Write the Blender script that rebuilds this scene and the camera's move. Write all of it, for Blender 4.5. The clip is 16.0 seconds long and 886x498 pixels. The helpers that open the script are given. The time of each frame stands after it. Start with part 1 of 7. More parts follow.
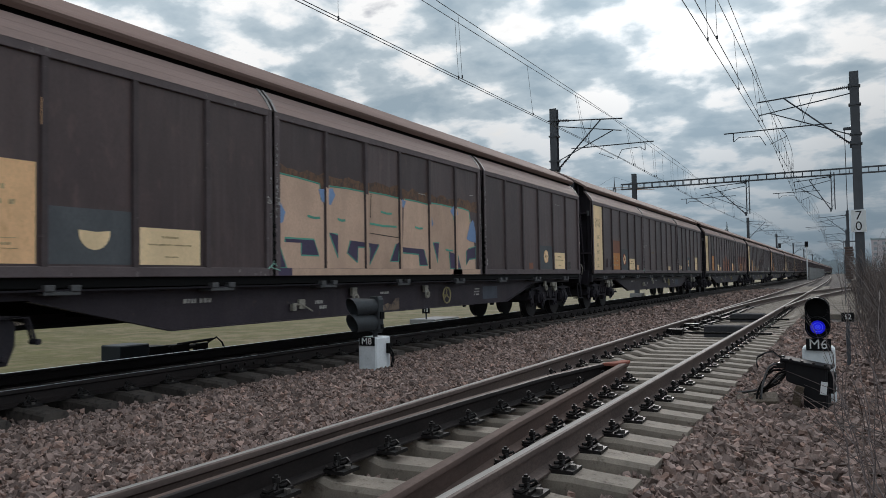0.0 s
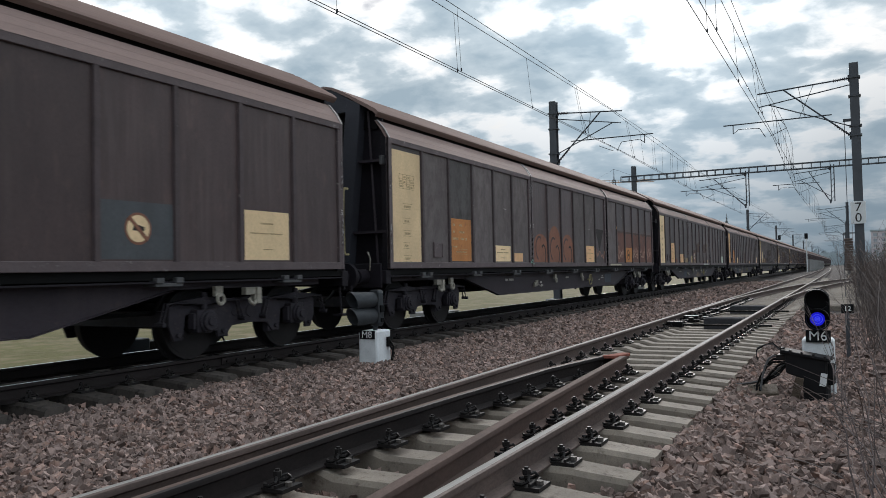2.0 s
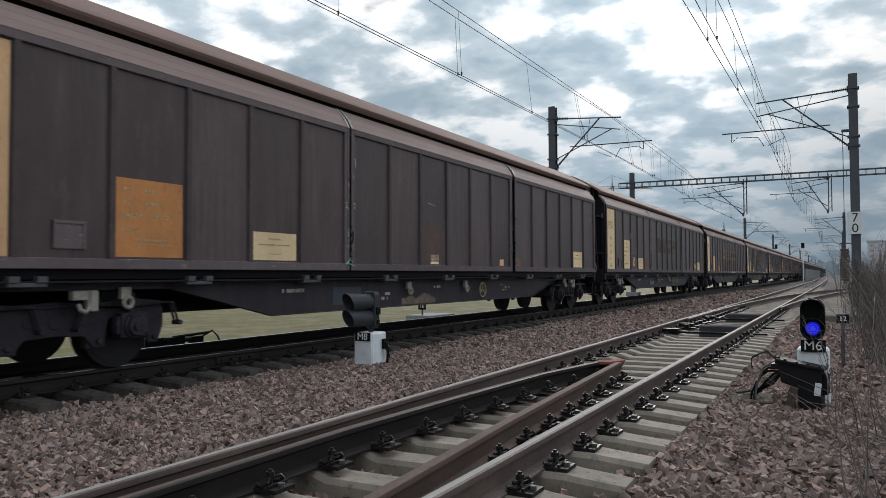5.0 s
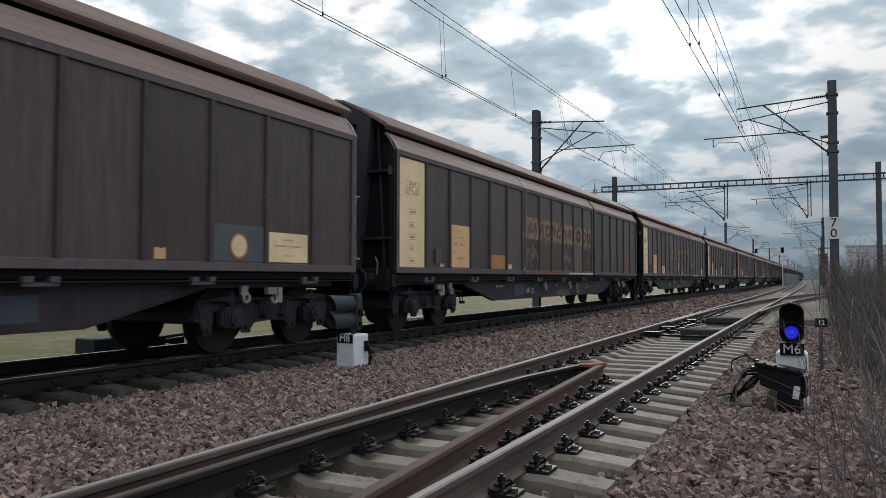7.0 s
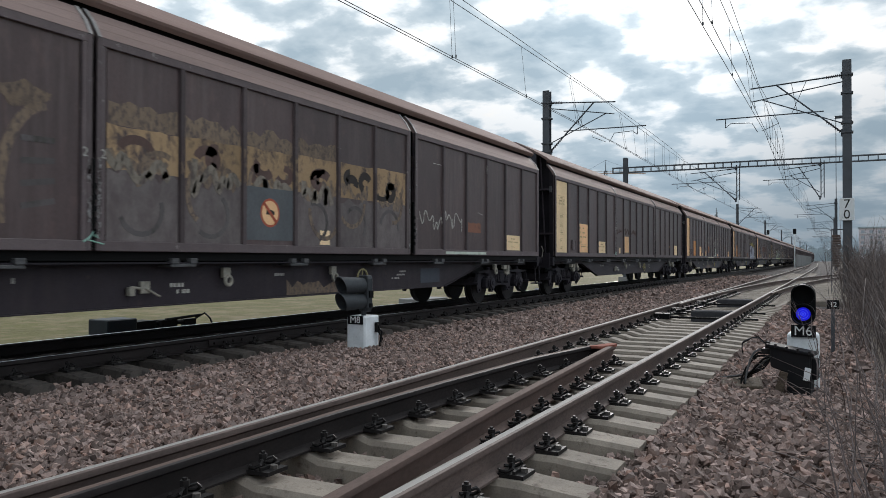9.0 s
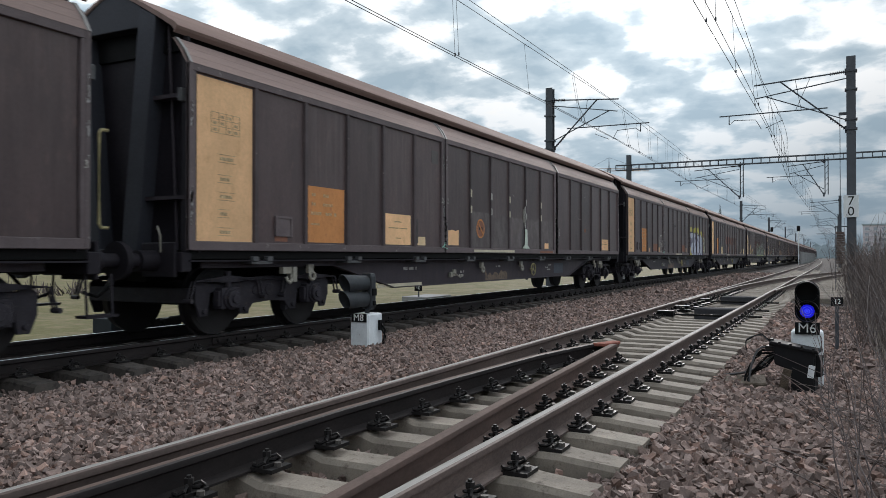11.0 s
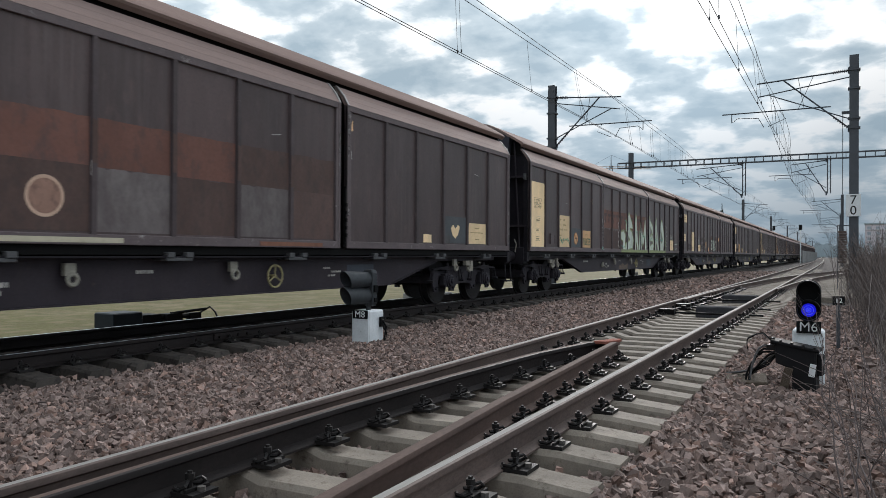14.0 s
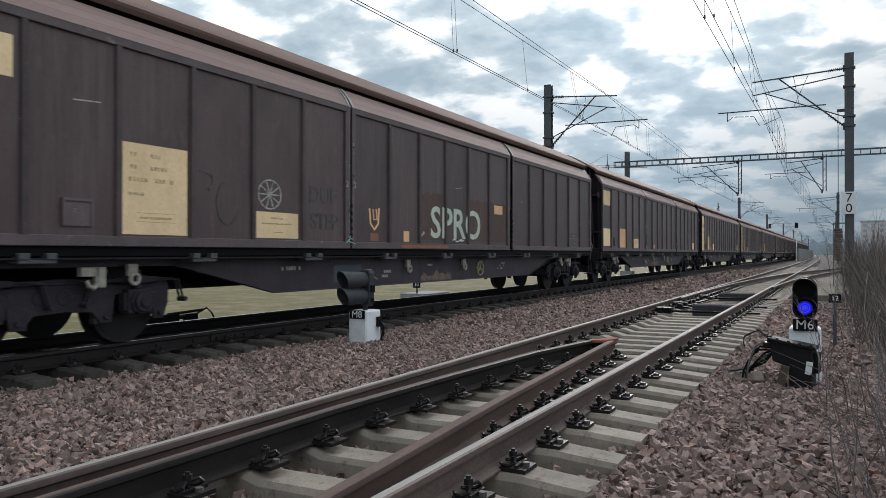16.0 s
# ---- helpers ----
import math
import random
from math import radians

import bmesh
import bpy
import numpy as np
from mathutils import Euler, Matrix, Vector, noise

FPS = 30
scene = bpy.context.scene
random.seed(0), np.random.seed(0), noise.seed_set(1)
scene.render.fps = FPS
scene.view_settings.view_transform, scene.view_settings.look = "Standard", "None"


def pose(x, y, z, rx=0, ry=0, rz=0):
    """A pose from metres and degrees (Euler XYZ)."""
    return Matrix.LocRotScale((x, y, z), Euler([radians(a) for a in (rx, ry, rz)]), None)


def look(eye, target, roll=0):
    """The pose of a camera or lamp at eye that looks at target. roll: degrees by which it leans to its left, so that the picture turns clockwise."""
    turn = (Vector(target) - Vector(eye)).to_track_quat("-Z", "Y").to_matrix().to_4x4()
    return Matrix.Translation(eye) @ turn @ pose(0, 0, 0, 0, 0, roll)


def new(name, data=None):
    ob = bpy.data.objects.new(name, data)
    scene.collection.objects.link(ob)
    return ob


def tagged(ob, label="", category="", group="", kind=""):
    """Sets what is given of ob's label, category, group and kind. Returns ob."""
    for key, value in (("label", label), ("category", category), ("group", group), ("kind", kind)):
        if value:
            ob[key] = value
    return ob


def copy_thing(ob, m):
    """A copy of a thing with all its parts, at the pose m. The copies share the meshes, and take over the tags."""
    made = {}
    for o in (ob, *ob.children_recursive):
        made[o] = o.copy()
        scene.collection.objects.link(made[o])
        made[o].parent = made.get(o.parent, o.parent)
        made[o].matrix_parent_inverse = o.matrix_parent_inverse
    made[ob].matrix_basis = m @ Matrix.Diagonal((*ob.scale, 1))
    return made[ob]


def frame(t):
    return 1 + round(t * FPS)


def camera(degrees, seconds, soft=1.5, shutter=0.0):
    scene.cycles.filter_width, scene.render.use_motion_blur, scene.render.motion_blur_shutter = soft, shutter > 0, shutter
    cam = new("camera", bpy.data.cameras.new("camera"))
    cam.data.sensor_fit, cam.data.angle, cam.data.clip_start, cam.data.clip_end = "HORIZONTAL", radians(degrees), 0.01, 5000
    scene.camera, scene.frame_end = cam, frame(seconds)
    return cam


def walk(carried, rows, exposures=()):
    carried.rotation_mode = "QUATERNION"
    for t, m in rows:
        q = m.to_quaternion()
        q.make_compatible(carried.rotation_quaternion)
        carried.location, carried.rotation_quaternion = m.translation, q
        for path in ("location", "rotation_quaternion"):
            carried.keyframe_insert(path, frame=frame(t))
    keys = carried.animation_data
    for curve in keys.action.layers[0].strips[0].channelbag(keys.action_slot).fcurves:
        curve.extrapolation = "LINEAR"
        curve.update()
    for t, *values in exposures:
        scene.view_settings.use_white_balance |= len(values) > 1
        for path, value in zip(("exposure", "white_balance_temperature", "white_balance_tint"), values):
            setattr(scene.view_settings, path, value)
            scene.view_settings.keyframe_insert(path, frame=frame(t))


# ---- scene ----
cam = camera(60.44, 16.0, soft=0.55, shutter=0.06)
EYE = (0.0, 0.0, 1.007)
# seconds, yaw, pitch, roll of the hand-held camera
PATH = [
    (0.0, 27.819, 2.223, 0.974),
    (0.5, 27.884, 1.944, 0.935),
    (1.0, 27.961, 1.870, 0.963),
    (1.5, 27.858, 1.848, 1.091),
    (2.0, 27.809, 1.718, 1.206),
    (2.5, 27.911, 1.660, 1.215),
    (3.0, 28.021, 1.555, 1.121),
    (3.5, 28.030, 1.529, 1.090),
    (4.0, 28.018, 1.525, 0.780),
    (6.5, 26.915, 2.498, -0.557),
    (7.0, 26.280, 2.119, -0.121),
    (7.5, 26.155, 1.619, -0.036),
    (8.0, 26.735, 1.441, -0.080),
    (8.5, 27.007, 0.993, -0.082),
    (9.0, 27.041, 0.735, -0.111),
    (11.5, 27.376, 0.468, -0.052),
    (12.0, 27.441, 0.347, -0.155),
    (12.5, 27.423, 0.394, -0.196),
    (13.0, 27.514, 0.434, -0.401),
    (13.5, 27.464, 0.428, -0.380),
    (14.0, 27.399, 0.341, -0.304),
    (14.5, 27.584, 0.260, -0.169),
    (15.0, 27.677, 0.274, -0.013),
    (15.5, 27.462, 0.159, 0.051),
    (16.0, 27.156, 0.317, -0.010),
]

walk(cam, [(t, pose(*EYE, 90 + p, r, yw)) for t, yw, p, r in PATH],
     [(0.0, 0.05, 6230, 12.0), (2.0, 0.28, 6230, 12.0), (4.0, 0.28, 6230, 12.0), (7.0, 0.15, 6230, 12.0), (9.0, 0.38, 6230, 12.0), (16.0, 0.42, 6230, 12.0)])

# ---- light ----
SUN_AZ, SUN_EL = -8.0, 19.0     # degrees from the track's direction, and above the horizon


def nodes_of(tree):
    tree.nodes.clear()

    def add(kind, **inputs):
        n = tree.nodes.new(kind)
        for key, value in inputs.items():
            key = key.replace("_", " ")
            if isinstance(value, bpy.types.NodeSocket):
                tree.links.new(value, n.inputs[key])
            else:
                n.inputs[key].default_value = value
        return n

    def calc(op, a, b=0.0, clamp=False):
        n = tree.nodes.new("ShaderNodeMath")
        n.operation, n.use_clamp = op, clamp
        for i, v in enumerate((a, b)):
            if isinstance(v, bpy.types.NodeSocket):
                tree.links.new(v, n.inputs[i])
            else:
                n.inputs[i].default_value = v
        return n.outputs[0]

    def blend(fac, a, b):
        n = tree.nodes.new("ShaderNodeMix")
        n.data_type = "RGBA"
        for i, v in ((0, fac), (6, a), (7, b)):
            if isinstance(v, bpy.types.NodeSocket):
                tree.links.new(v, n.inputs[i])
            else:
                n.inputs[i].default_value = v if i == 0 else (*v[:3], 1)
        return n.outputs[2]

    def ramp(fac, *stops):
        n = tree.nodes.new("ShaderNodeValToRGB")
        tree.links.new(fac, n.inputs[0])
        e = n.color_ramp.elements
        while len(e) < len(stops):
            e.new(0.5)
        for el, (at, c) in zip(e, stops):
            el.position = at
            el.color = (*c, 1) if isinstance(c, tuple) else (c, c, c, 1)
        return n.outputs[0]

    return add, calc, blend, ramp


def make_world():
    w = bpy.data.worlds.new("sky")
    scene.world = w
    w.use_nodes = True
    add, calc, blend, ramp = nodes_of(w.node_tree)
    link = w.node_tree.links.new
    sky = add("ShaderNodeTexSky")
    sky.sky_type, sky.sun_disc = "NISHITA", False
    sky.sun_elevation, sky.sun_rotation = radians(SUN_EL), radians(SUN_AZ)
    co = add("ShaderNodeTexCoord")
    sep = add("ShaderNodeSeparateXYZ", Vector=co.outputs["Generated"])
    up = calc("ADD", calc("MAXIMUM", sep.outputs[2], 0.0), 0.24)
    px, py = calc("DIVIDE", sep.outputs[0], up), calc("DIVIDE", sep.outputs[1], up)
    flat = add("ShaderNodeCombineXYZ", X=px, Y=py, Z=2.6)
    big = add("ShaderNodeTexNoise", Vector=flat.outputs[0], Scale=4.7, Detail=7.0, Roughness=0.52, Distortion=0.12)
    low = add("ShaderNodeTexNoise", Vector=flat.outputs[0], Scale=1.2, Detail=3.0, Roughness=0.5)
    d = calc("ADD", calc("MULTIPLY", big.outputs[0], 0.84), calc("MULTIPLY", low.outputs[0], 0.16))
    sd = Vector((math.sin(radians(SUN_AZ)) * math.cos(radians(SUN_EL)), math.cos(radians(SUN_AZ)) * math.cos(radians(SUN_EL)), math.sin(radians(SUN_EL))))
    dot = w.node_tree.nodes.new("ShaderNodeVectorMath")
    dot.operation = "DOT_PRODUCT"
    link(co.outputs["Generated"], dot.inputs[0])
    dot.inputs[1].default_value = sd
    near = calc("POWER", calc("MAXIMUM", dot.outputs["Value"], 0.0), 30.0)
    # thick cloud is grey-blue, thin cloud lets the light through, more so towards the sun
    cloud = ramp(d, (0.43, (1.0, 0.99, 0.94)), (0.472, (0.76, 0.81, 0.81)), (0.51, (0.52, 0.60, 0.63)), (0.61, (0.36, 0.45, 0.50)))
    gain = calc("ADD", calc("ADD", calc("MULTIPLY", near, 0.45), calc("MULTIPLY", calc("MAXIMUM", sep.outputs[2], 0.0), 1.0)), 0.30)
    # brighter to both sides than ahead; the unseen right half is added wagon-side light
    gain = calc("ADD", gain, calc("MULTIPLY", calc("ABSOLUTE", sep.outputs[0]), 0.52))
    haze = calc("SUBTRACT", 1.0, calc("MULTIPLY", calc("MAXIMUM", sep.outputs[2], 0.0), 4.2), True)
    cloud = blend(calc("MULTIPLY", haze, 0.85), cloud, (0.41, 0.54, 0.63))
    cl = add("ShaderNodeBackground", Color=cloud, Strength=gain)
    clear = add("ShaderNodeBackground", Color=sky.outputs[0], Strength=0.05)
    hole = calc("MULTIPLY", ramp(d, (0.33, 1.0), (0.38, 0.0)), calc("SUBTRACT", 0.7, calc("ADD", near, haze), True))
    mix = add("ShaderNodeMixShader", Fac=hole)
    link(cl.outputs[0], mix.inputs[1])
    link(clear.outputs[0], mix.inputs[2])
    out = add("ShaderNodeOutputWorld")
    link(mix.outputs[0], out.inputs["Surface"])


make_world()
sun = new("sun", bpy.data.lights.new("sun", "SUN"))
sun.data.energy, sun.data.angle, sun.data.color = 1.6, radians(18), (1.0, 0.95, 0.88)
_d = Vector((math.sin(radians(SUN_AZ)) * math.cos(radians(SUN_EL)), math.cos(radians(SUN_AZ)) * math.cos(radians(SUN_EL)), math.sin(radians(SUN_EL))))
sun.matrix_world = look(_d * 50, (0, 0, 0))


# ---- materials ----
def surface(name, base, second=None, rough=0.6, metal=0.0, scale=6.0, fine=60.0, mix=0.5, bump=0.15, depth=0.004, stretch=(1, 1, 1), spec=0.16,
            vary=0.0, third=None, third_at=(0.58, 0.68), glow=0.0, island=False, tex="Object", streak=None):
    """A painted, rusted or mineral surface: two colours in large blotches, fine grain, an optional third colour in sharp-edged wear."""
    m = bpy.data.materials.new(name)
    m.use_nodes = True
    add, calc, blend, ramp = nodes_of(m.node_tree)
    link = m.node_tree.links.new
    second = second or tuple(c * 0.6 for c in base)
    co = add("ShaderNodeTexCoord")
    mp = add("ShaderNodeMapping", Vector=co.outputs[tex], Scale=stretch)
    info = add("ShaderNodeObjectInfo")
    shift = calc("MULTIPLY", info.outputs["Random"], 37.0)
    move = add("ShaderNodeVectorMath")
    link(mp.outputs[0], move.inputs[0])
    comb = add("ShaderNodeCombineXYZ", X=shift, Y=shift, Z=shift)
    link(comb.outputs[0], move.inputs[1])
    v = move.outputs[0]
    large = add("ShaderNodeTexNoise", Vector=v, Scale=scale, Detail=5.0, Roughness=0.6)
    small = add("ShaderNodeTexNoise", Vector=v, Scale=fine, Detail=4.0, Roughness=0.65)
    col = blend(calc("MULTIPLY", ramp(large.outputs[0], (0.36, 0.0), (0.66, 1.0)), mix), base, second)
    col = blend(calc("MULTIPLY", ramp(small.outputs[0], (0.42, 0.0), (0.72, 1.0)), 0.45), col, second)
    if third:
        chips = add("ShaderNodeTexNoise", Vector=v, Scale=scale * 2.7, Detail=6.0, Roughness=0.7)
        col = blend(ramp(chips.outputs[0], (third_at[0], 0.0), (third_at[1], 1.0)), col, third)
    if streak:      # rain-washed dust in upright runs, and a film of it low down in broad clouds
        runs = add("ShaderNodeMapping", Vector=v, Scale=(1, 4.0, 0.55))
        run = add("ShaderNodeTexNoise", Vector=runs.outputs[0], Scale=1.7, Detail=5.0, Roughness=0.62)
        cloud = add("ShaderNodeTexNoise", Vector=v, Scale=0.55, Detail=3.0, Roughness=0.5)
        amount = calc("MULTIPLY", ramp(run.outputs[0], (0.42, 0.0), (0.74, 0.8)), ramp(cloud.outputs[0], (0.40, 0.05), (0.64, 0.85)))
        col = blend(amount, col, streak)
    if vary:
        rnd = info.outputs["Random"]
        if island:
            rnd = add("ShaderNodeNewGeometry").outputs["Random Per Island"]
        k = calc("ADD", calc("MULTIPLY", rnd, vary), 1 - vary / 2)
        if island:      # some pieces redder, some greyer
            other = calc("FRACT", calc("MULTIPLY", rnd, 7.31))
            col = blend(calc("MULTIPLY", other, 0.55), col, (base[0] * 0.80, base[1] * 0.86, base[2] * 0.92))
            warm = calc("FRACT", calc("MULTIPLY", rnd, 13.7))
            col = blend(calc("MULTIPLY", ramp(warm, (0.7, 0.0), (0.95, 1.0)), 0.6), col, (base[0] * 1.10, base[1] * 0.94, base[2] * 0.86))
        hsv = add("ShaderNodeHueSaturation", Color=col, Value=k)
        col = hsv.outputs[0]
    b = add("ShaderNodeBsdfPrincipled", Base_Color=col, Metallic=metal)
    b.inputs["Specular IOR Level"].default_value = spec
    r = calc("ADD", calc("MULTIPLY", small.outputs[0], 0.3), rough - 0.15, True)
    link(r, b.inputs["Roughness"])
    if glow:
        b.inputs["Emission Color"].default_value = (*base, 1)
        b.inputs["Emission Strength"].default_value = glow
    if bump:
        bp = add("ShaderNodeBump", Height=small.outputs[0], Strength=bump, Distance=depth)
        link(bp.outputs[0], b.inputs["Normal"])
    out = add("ShaderNodeOutputMaterial")
    link(b.outputs[0], out.inputs["Surface"])
    return m


M = {}
M["panel"] = surface("wagon_panel", (0.084, 0.057, 0.057), (0.040, 0.028, 0.030), 0.42, scale=1.3, fine=34, stretch=(1, 1.6, 0.7), bump=0.08, spec=0.30, vary=0.40, third=(0.118, 0.076, 0.070), third_at=(0.56, 0.80), streak=(0.116, 0.091, 0.088))
M["post"] = surface("wagon_post", (0.140, 0.112, 0.116), (0.076, 0.060, 0.063), 0.5, scale=3, fine=50, bump=0.12, vary=0.25, third=(0.28, 0.255, 0.25), third_at=(0.62, 0.70))
M["upright"] = surface("wagon_upright", (0.088, 0.069, 0.072), (0.048, 0.038, 0.040), 0.5, scale=4, fine=50, bump=0.12, vary=0.3, third=(0.24, 0.205, 0.195), third_at=(0.65, 0.72))
M["edge"] = surface("worn_edge", (0.30, 0.285, 0.28), (0.15, 0.138, 0.135), 0.5, scale=5, fine=50, bump=0.1, vary=0.3)
M["slate"] = surface("slate_end_paint", (0.046, 0.047, 0.058), (0.028, 0.029, 0.036), 0.55, scale=2, fine=40, bump=0.1, vary=0.25)
M["hood"] = surface("wagon_hood", (0.268, 0.197, 0.180), (0.182, 0.136, 0.126), 0.62, spec=0.05, scale=1.2, fine=30, stretch=(3, 0.35, 3), bump=0.08, vary=0.2, third=(0.34, 0.285, 0.265), third_at=(0.68, 0.78))
M["roof"] = surface("wagon_roof", (0.225, 0.160, 0.143), (0.150, 0.110, 0.100), 0.75, spec=0.02, scale=1.0, fine=30, stretch=(3, 0.3, 3), bump=0.08, vary=0.25)
M["under"] = surface("wagon_underframe", (0.020, 0.017, 0.022), (0.009, 0.008, 0.010), 0.6, scale=3, fine=45, bump=0.2, vary=0.25, third=(0.058, 0.043, 0.040), third_at=(0.64, 0.78))
M["belly"] = surface("wagon_solebar", (0.050, 0.041, 0.050), (0.023, 0.019, 0.024), 0.5, scale=1.5, fine=40, bump=0.12, vary=0.3, third=(0.100, 0.070, 0.060), third_at=(0.62, 0.78), streak=(0.070, 0.056, 0.058))
M["black"] = surface("black_steel", (0.0045, 0.0045, 0.005), (0.008, 0.0075, 0.0075), 0.6, scale=6, bump=0.2, spec=0.1)
M["wheel"] = surface("wheel_steel", (0.022, 0.020, 0.021), (0.011, 0.010, 0.010), 0.5, scale=5, bump=0.15)
M["bogie"] = surface("bogie_steel", (0.038, 0.034, 0.042), (0.013, 0.012, 0.015), 0.55, scale=5, fine=45, bump=0.2, vary=0.2, third=(0.072, 0.056, 0.052), third_at=(0.58, 0.74))
M["bracket"] = surface("grey_bracket", (0.10, 0.10, 0.105), (0.05, 0.05, 0.05), 0.5, scale=12, bump=0.1)
M["yellow"] = surface("worn_yellow", (0.38, 0.33, 0.17), (0.13, 0.11, 0.07), 0.55, scale=14, bump=0.1)
M["ivory"] = surface("ivory_enamel", (0.36, 0.34, 0.29), (0.14, 0.13, 0.115), 0.5, scale=14, bump=0.1)
M["railtop"] = surface("polished_railhead", (0.30, 0.285, 0.272), (0.17, 0.158, 0.150), 0.78, metal=0.12, spec=0.10, scale=3, fine=25, stretch=(20, 0.5, 1), bump=0.03)
M["crown"] = surface("bright_rail_crown", (0.62, 0.62, 0.63), (0.42, 0.41, 0.40), 0.32, metal=1.0, scale=3, fine=25, stretch=(20, 0.5, 1), bump=0.02)
M["rail"] = surface("rail_rust", (0.122, 0.090, 0.080), (0.042, 0.033, 0.032), 0.7, scale=4, fine=70, stretch=(1, 0.4, 1), bump=0.2)
M["darkrail"] = surface("oily_rail", (0.024, 0.019, 0.019), (0.010, 0.009, 0.009), 0.6, scale=4, fine=70, stretch=(1, 0.4, 1), bump=0.2)
M["guard"] = surface("guard_rail_rust", (0.120, 0.083, 0.072), (0.062, 0.047, 0.043), 0.85, spec=0.1, scale=3, fine=60, stretch=(1, 0.35, 1), bump=0.2)
M["redend"] = surface("faded_red_paint", (0.27, 0.095, 0.07), (0.13, 0.06, 0.05), 0.85, spec=0.04, scale=9, bump=0.2)
M["sleeper"] = surface("sleeper_concrete", (0.235, 0.204, 0.171), (0.105, 0.089, 0.078), 0.85, spec=0.15, scale=5, fine=90, bump=0.25, vary=0.3, third=(0.078, 0.061, 0.050), third_at=(0.55, 0.72))
M["oldsleeper"] = surface("oily_concrete", (0.090, 0.078, 0.070), (0.042, 0.037, 0.035), 0.8, scale=5, fine=90, bump=0.25, vary=0.3, third=(0.022, 0.019, 0.019), third_at=(0.50, 0.68))
M["clip"] = surface("greased_fastener", (0.018, 0.016, 0.016), (0.009, 0.0085, 0.009), 0.5, scale=20, fine=120, bump=0.15, vary=0.3)
M["bolt"] = surface("bolt_head", (0.10, 0.092, 0.085), (0.045, 0.040, 0.038), 0.6, metal=0.2, scale=20, bump=0.1)
M["mast"] = surface("galvanised_mast", (0.085, 0.092, 0.105), (0.055, 0.058, 0.066), 0.55, scale=2, fine=40, bump=0.1)
M["cover"] = surface("cover_plate", (0.060, 0.060, 0.066), (0.034, 0.033, 0.036), 0.95, spec=0.02, scale=8, bump=0.2)
M["wire"] = surface("catenary_wire", (0.06, 0.065, 0.075), rough=0.5, bump=0)
M["tube"] = surface("cantilever_tube", (0.07, 0.08, 0.095), rough=0.5, scale=8, bump=0.05)
M["insul"] = surface("insulator_brown", (0.05, 0.04, 0.045), rough=0.3, bump=0)
M["white"] = surface("whitewash", (0.74, 0.77, 0.80), (0.50, 0.53, 0.55), 0.8, scale=7, fine=50, bump=0.35, third=(0.28, 0.27, 0.25), third_at=(0.64, 0.74))
M["plate"] = surface("white_plate", (0.72, 0.74, 0.76), (0.55, 0.57, 0.58), 0.5, scale=8, bump=0.05)
M["signal"] = surface("signal_black", (0.0065, 0.007, 0.008), (0.012, 0.0125, 0.0135), 0.6, scale=9, bump=0.1, spec=0.1)
M["hoodgrey"] = surface("signal_grey", (0.055, 0.060, 0.066), (0.028, 0.030, 0.034), 0.45, scale=9, bump=0.1)
M["cabinet"] = surface("black_cabinet", (0.008, 0.008, 0.010), (0.016, 0.0155, 0.016), 0.7, scale=7, bump=0.15)
M["letter"] = surface("white_lettering", (0.75, 0.77, 0.78), (0.6, 0.6, 0.6), 0.5, bump=0)
M["ink"] = surface("black_lettering", (0.03, 0.03, 0.03), rough=0.6, bump=0)
M["concrete"] = surface("grey_concrete", (0.26, 0.26, 0.26), (0.18, 0.18, 0.18), 0.85, scale=1.5, fine=25, bump=0.2)
# bed colour taken near black, painting the shade in gaps between loose stones
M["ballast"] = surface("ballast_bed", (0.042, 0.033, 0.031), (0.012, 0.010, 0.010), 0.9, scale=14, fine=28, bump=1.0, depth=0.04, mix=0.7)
M["stone"] = surface("ballast_stone", (0.266, 0.195, 0.170), (0.060, 0.046, 0.045), 0.85, scale=12, fine=80, bump=0.7, depth=0.006, vary=1.15, island=True)
M["ground"] = surface("grass_ground", (0.120, 0.110, 0.044), (0.072, 0.064, 0.030), 0.9, scale=0.45, fine=6, bump=0.8, depth=0.05, third=(0.185, 0.148, 0.090), third_at=(0.46, 0.66))
M["soil"] = surface("brown_verge", (0.095, 0.075, 0.058), (0.055, 0.045, 0.036), 0.95, scale=2, fine=18, bump=0.8, depth=0.04)


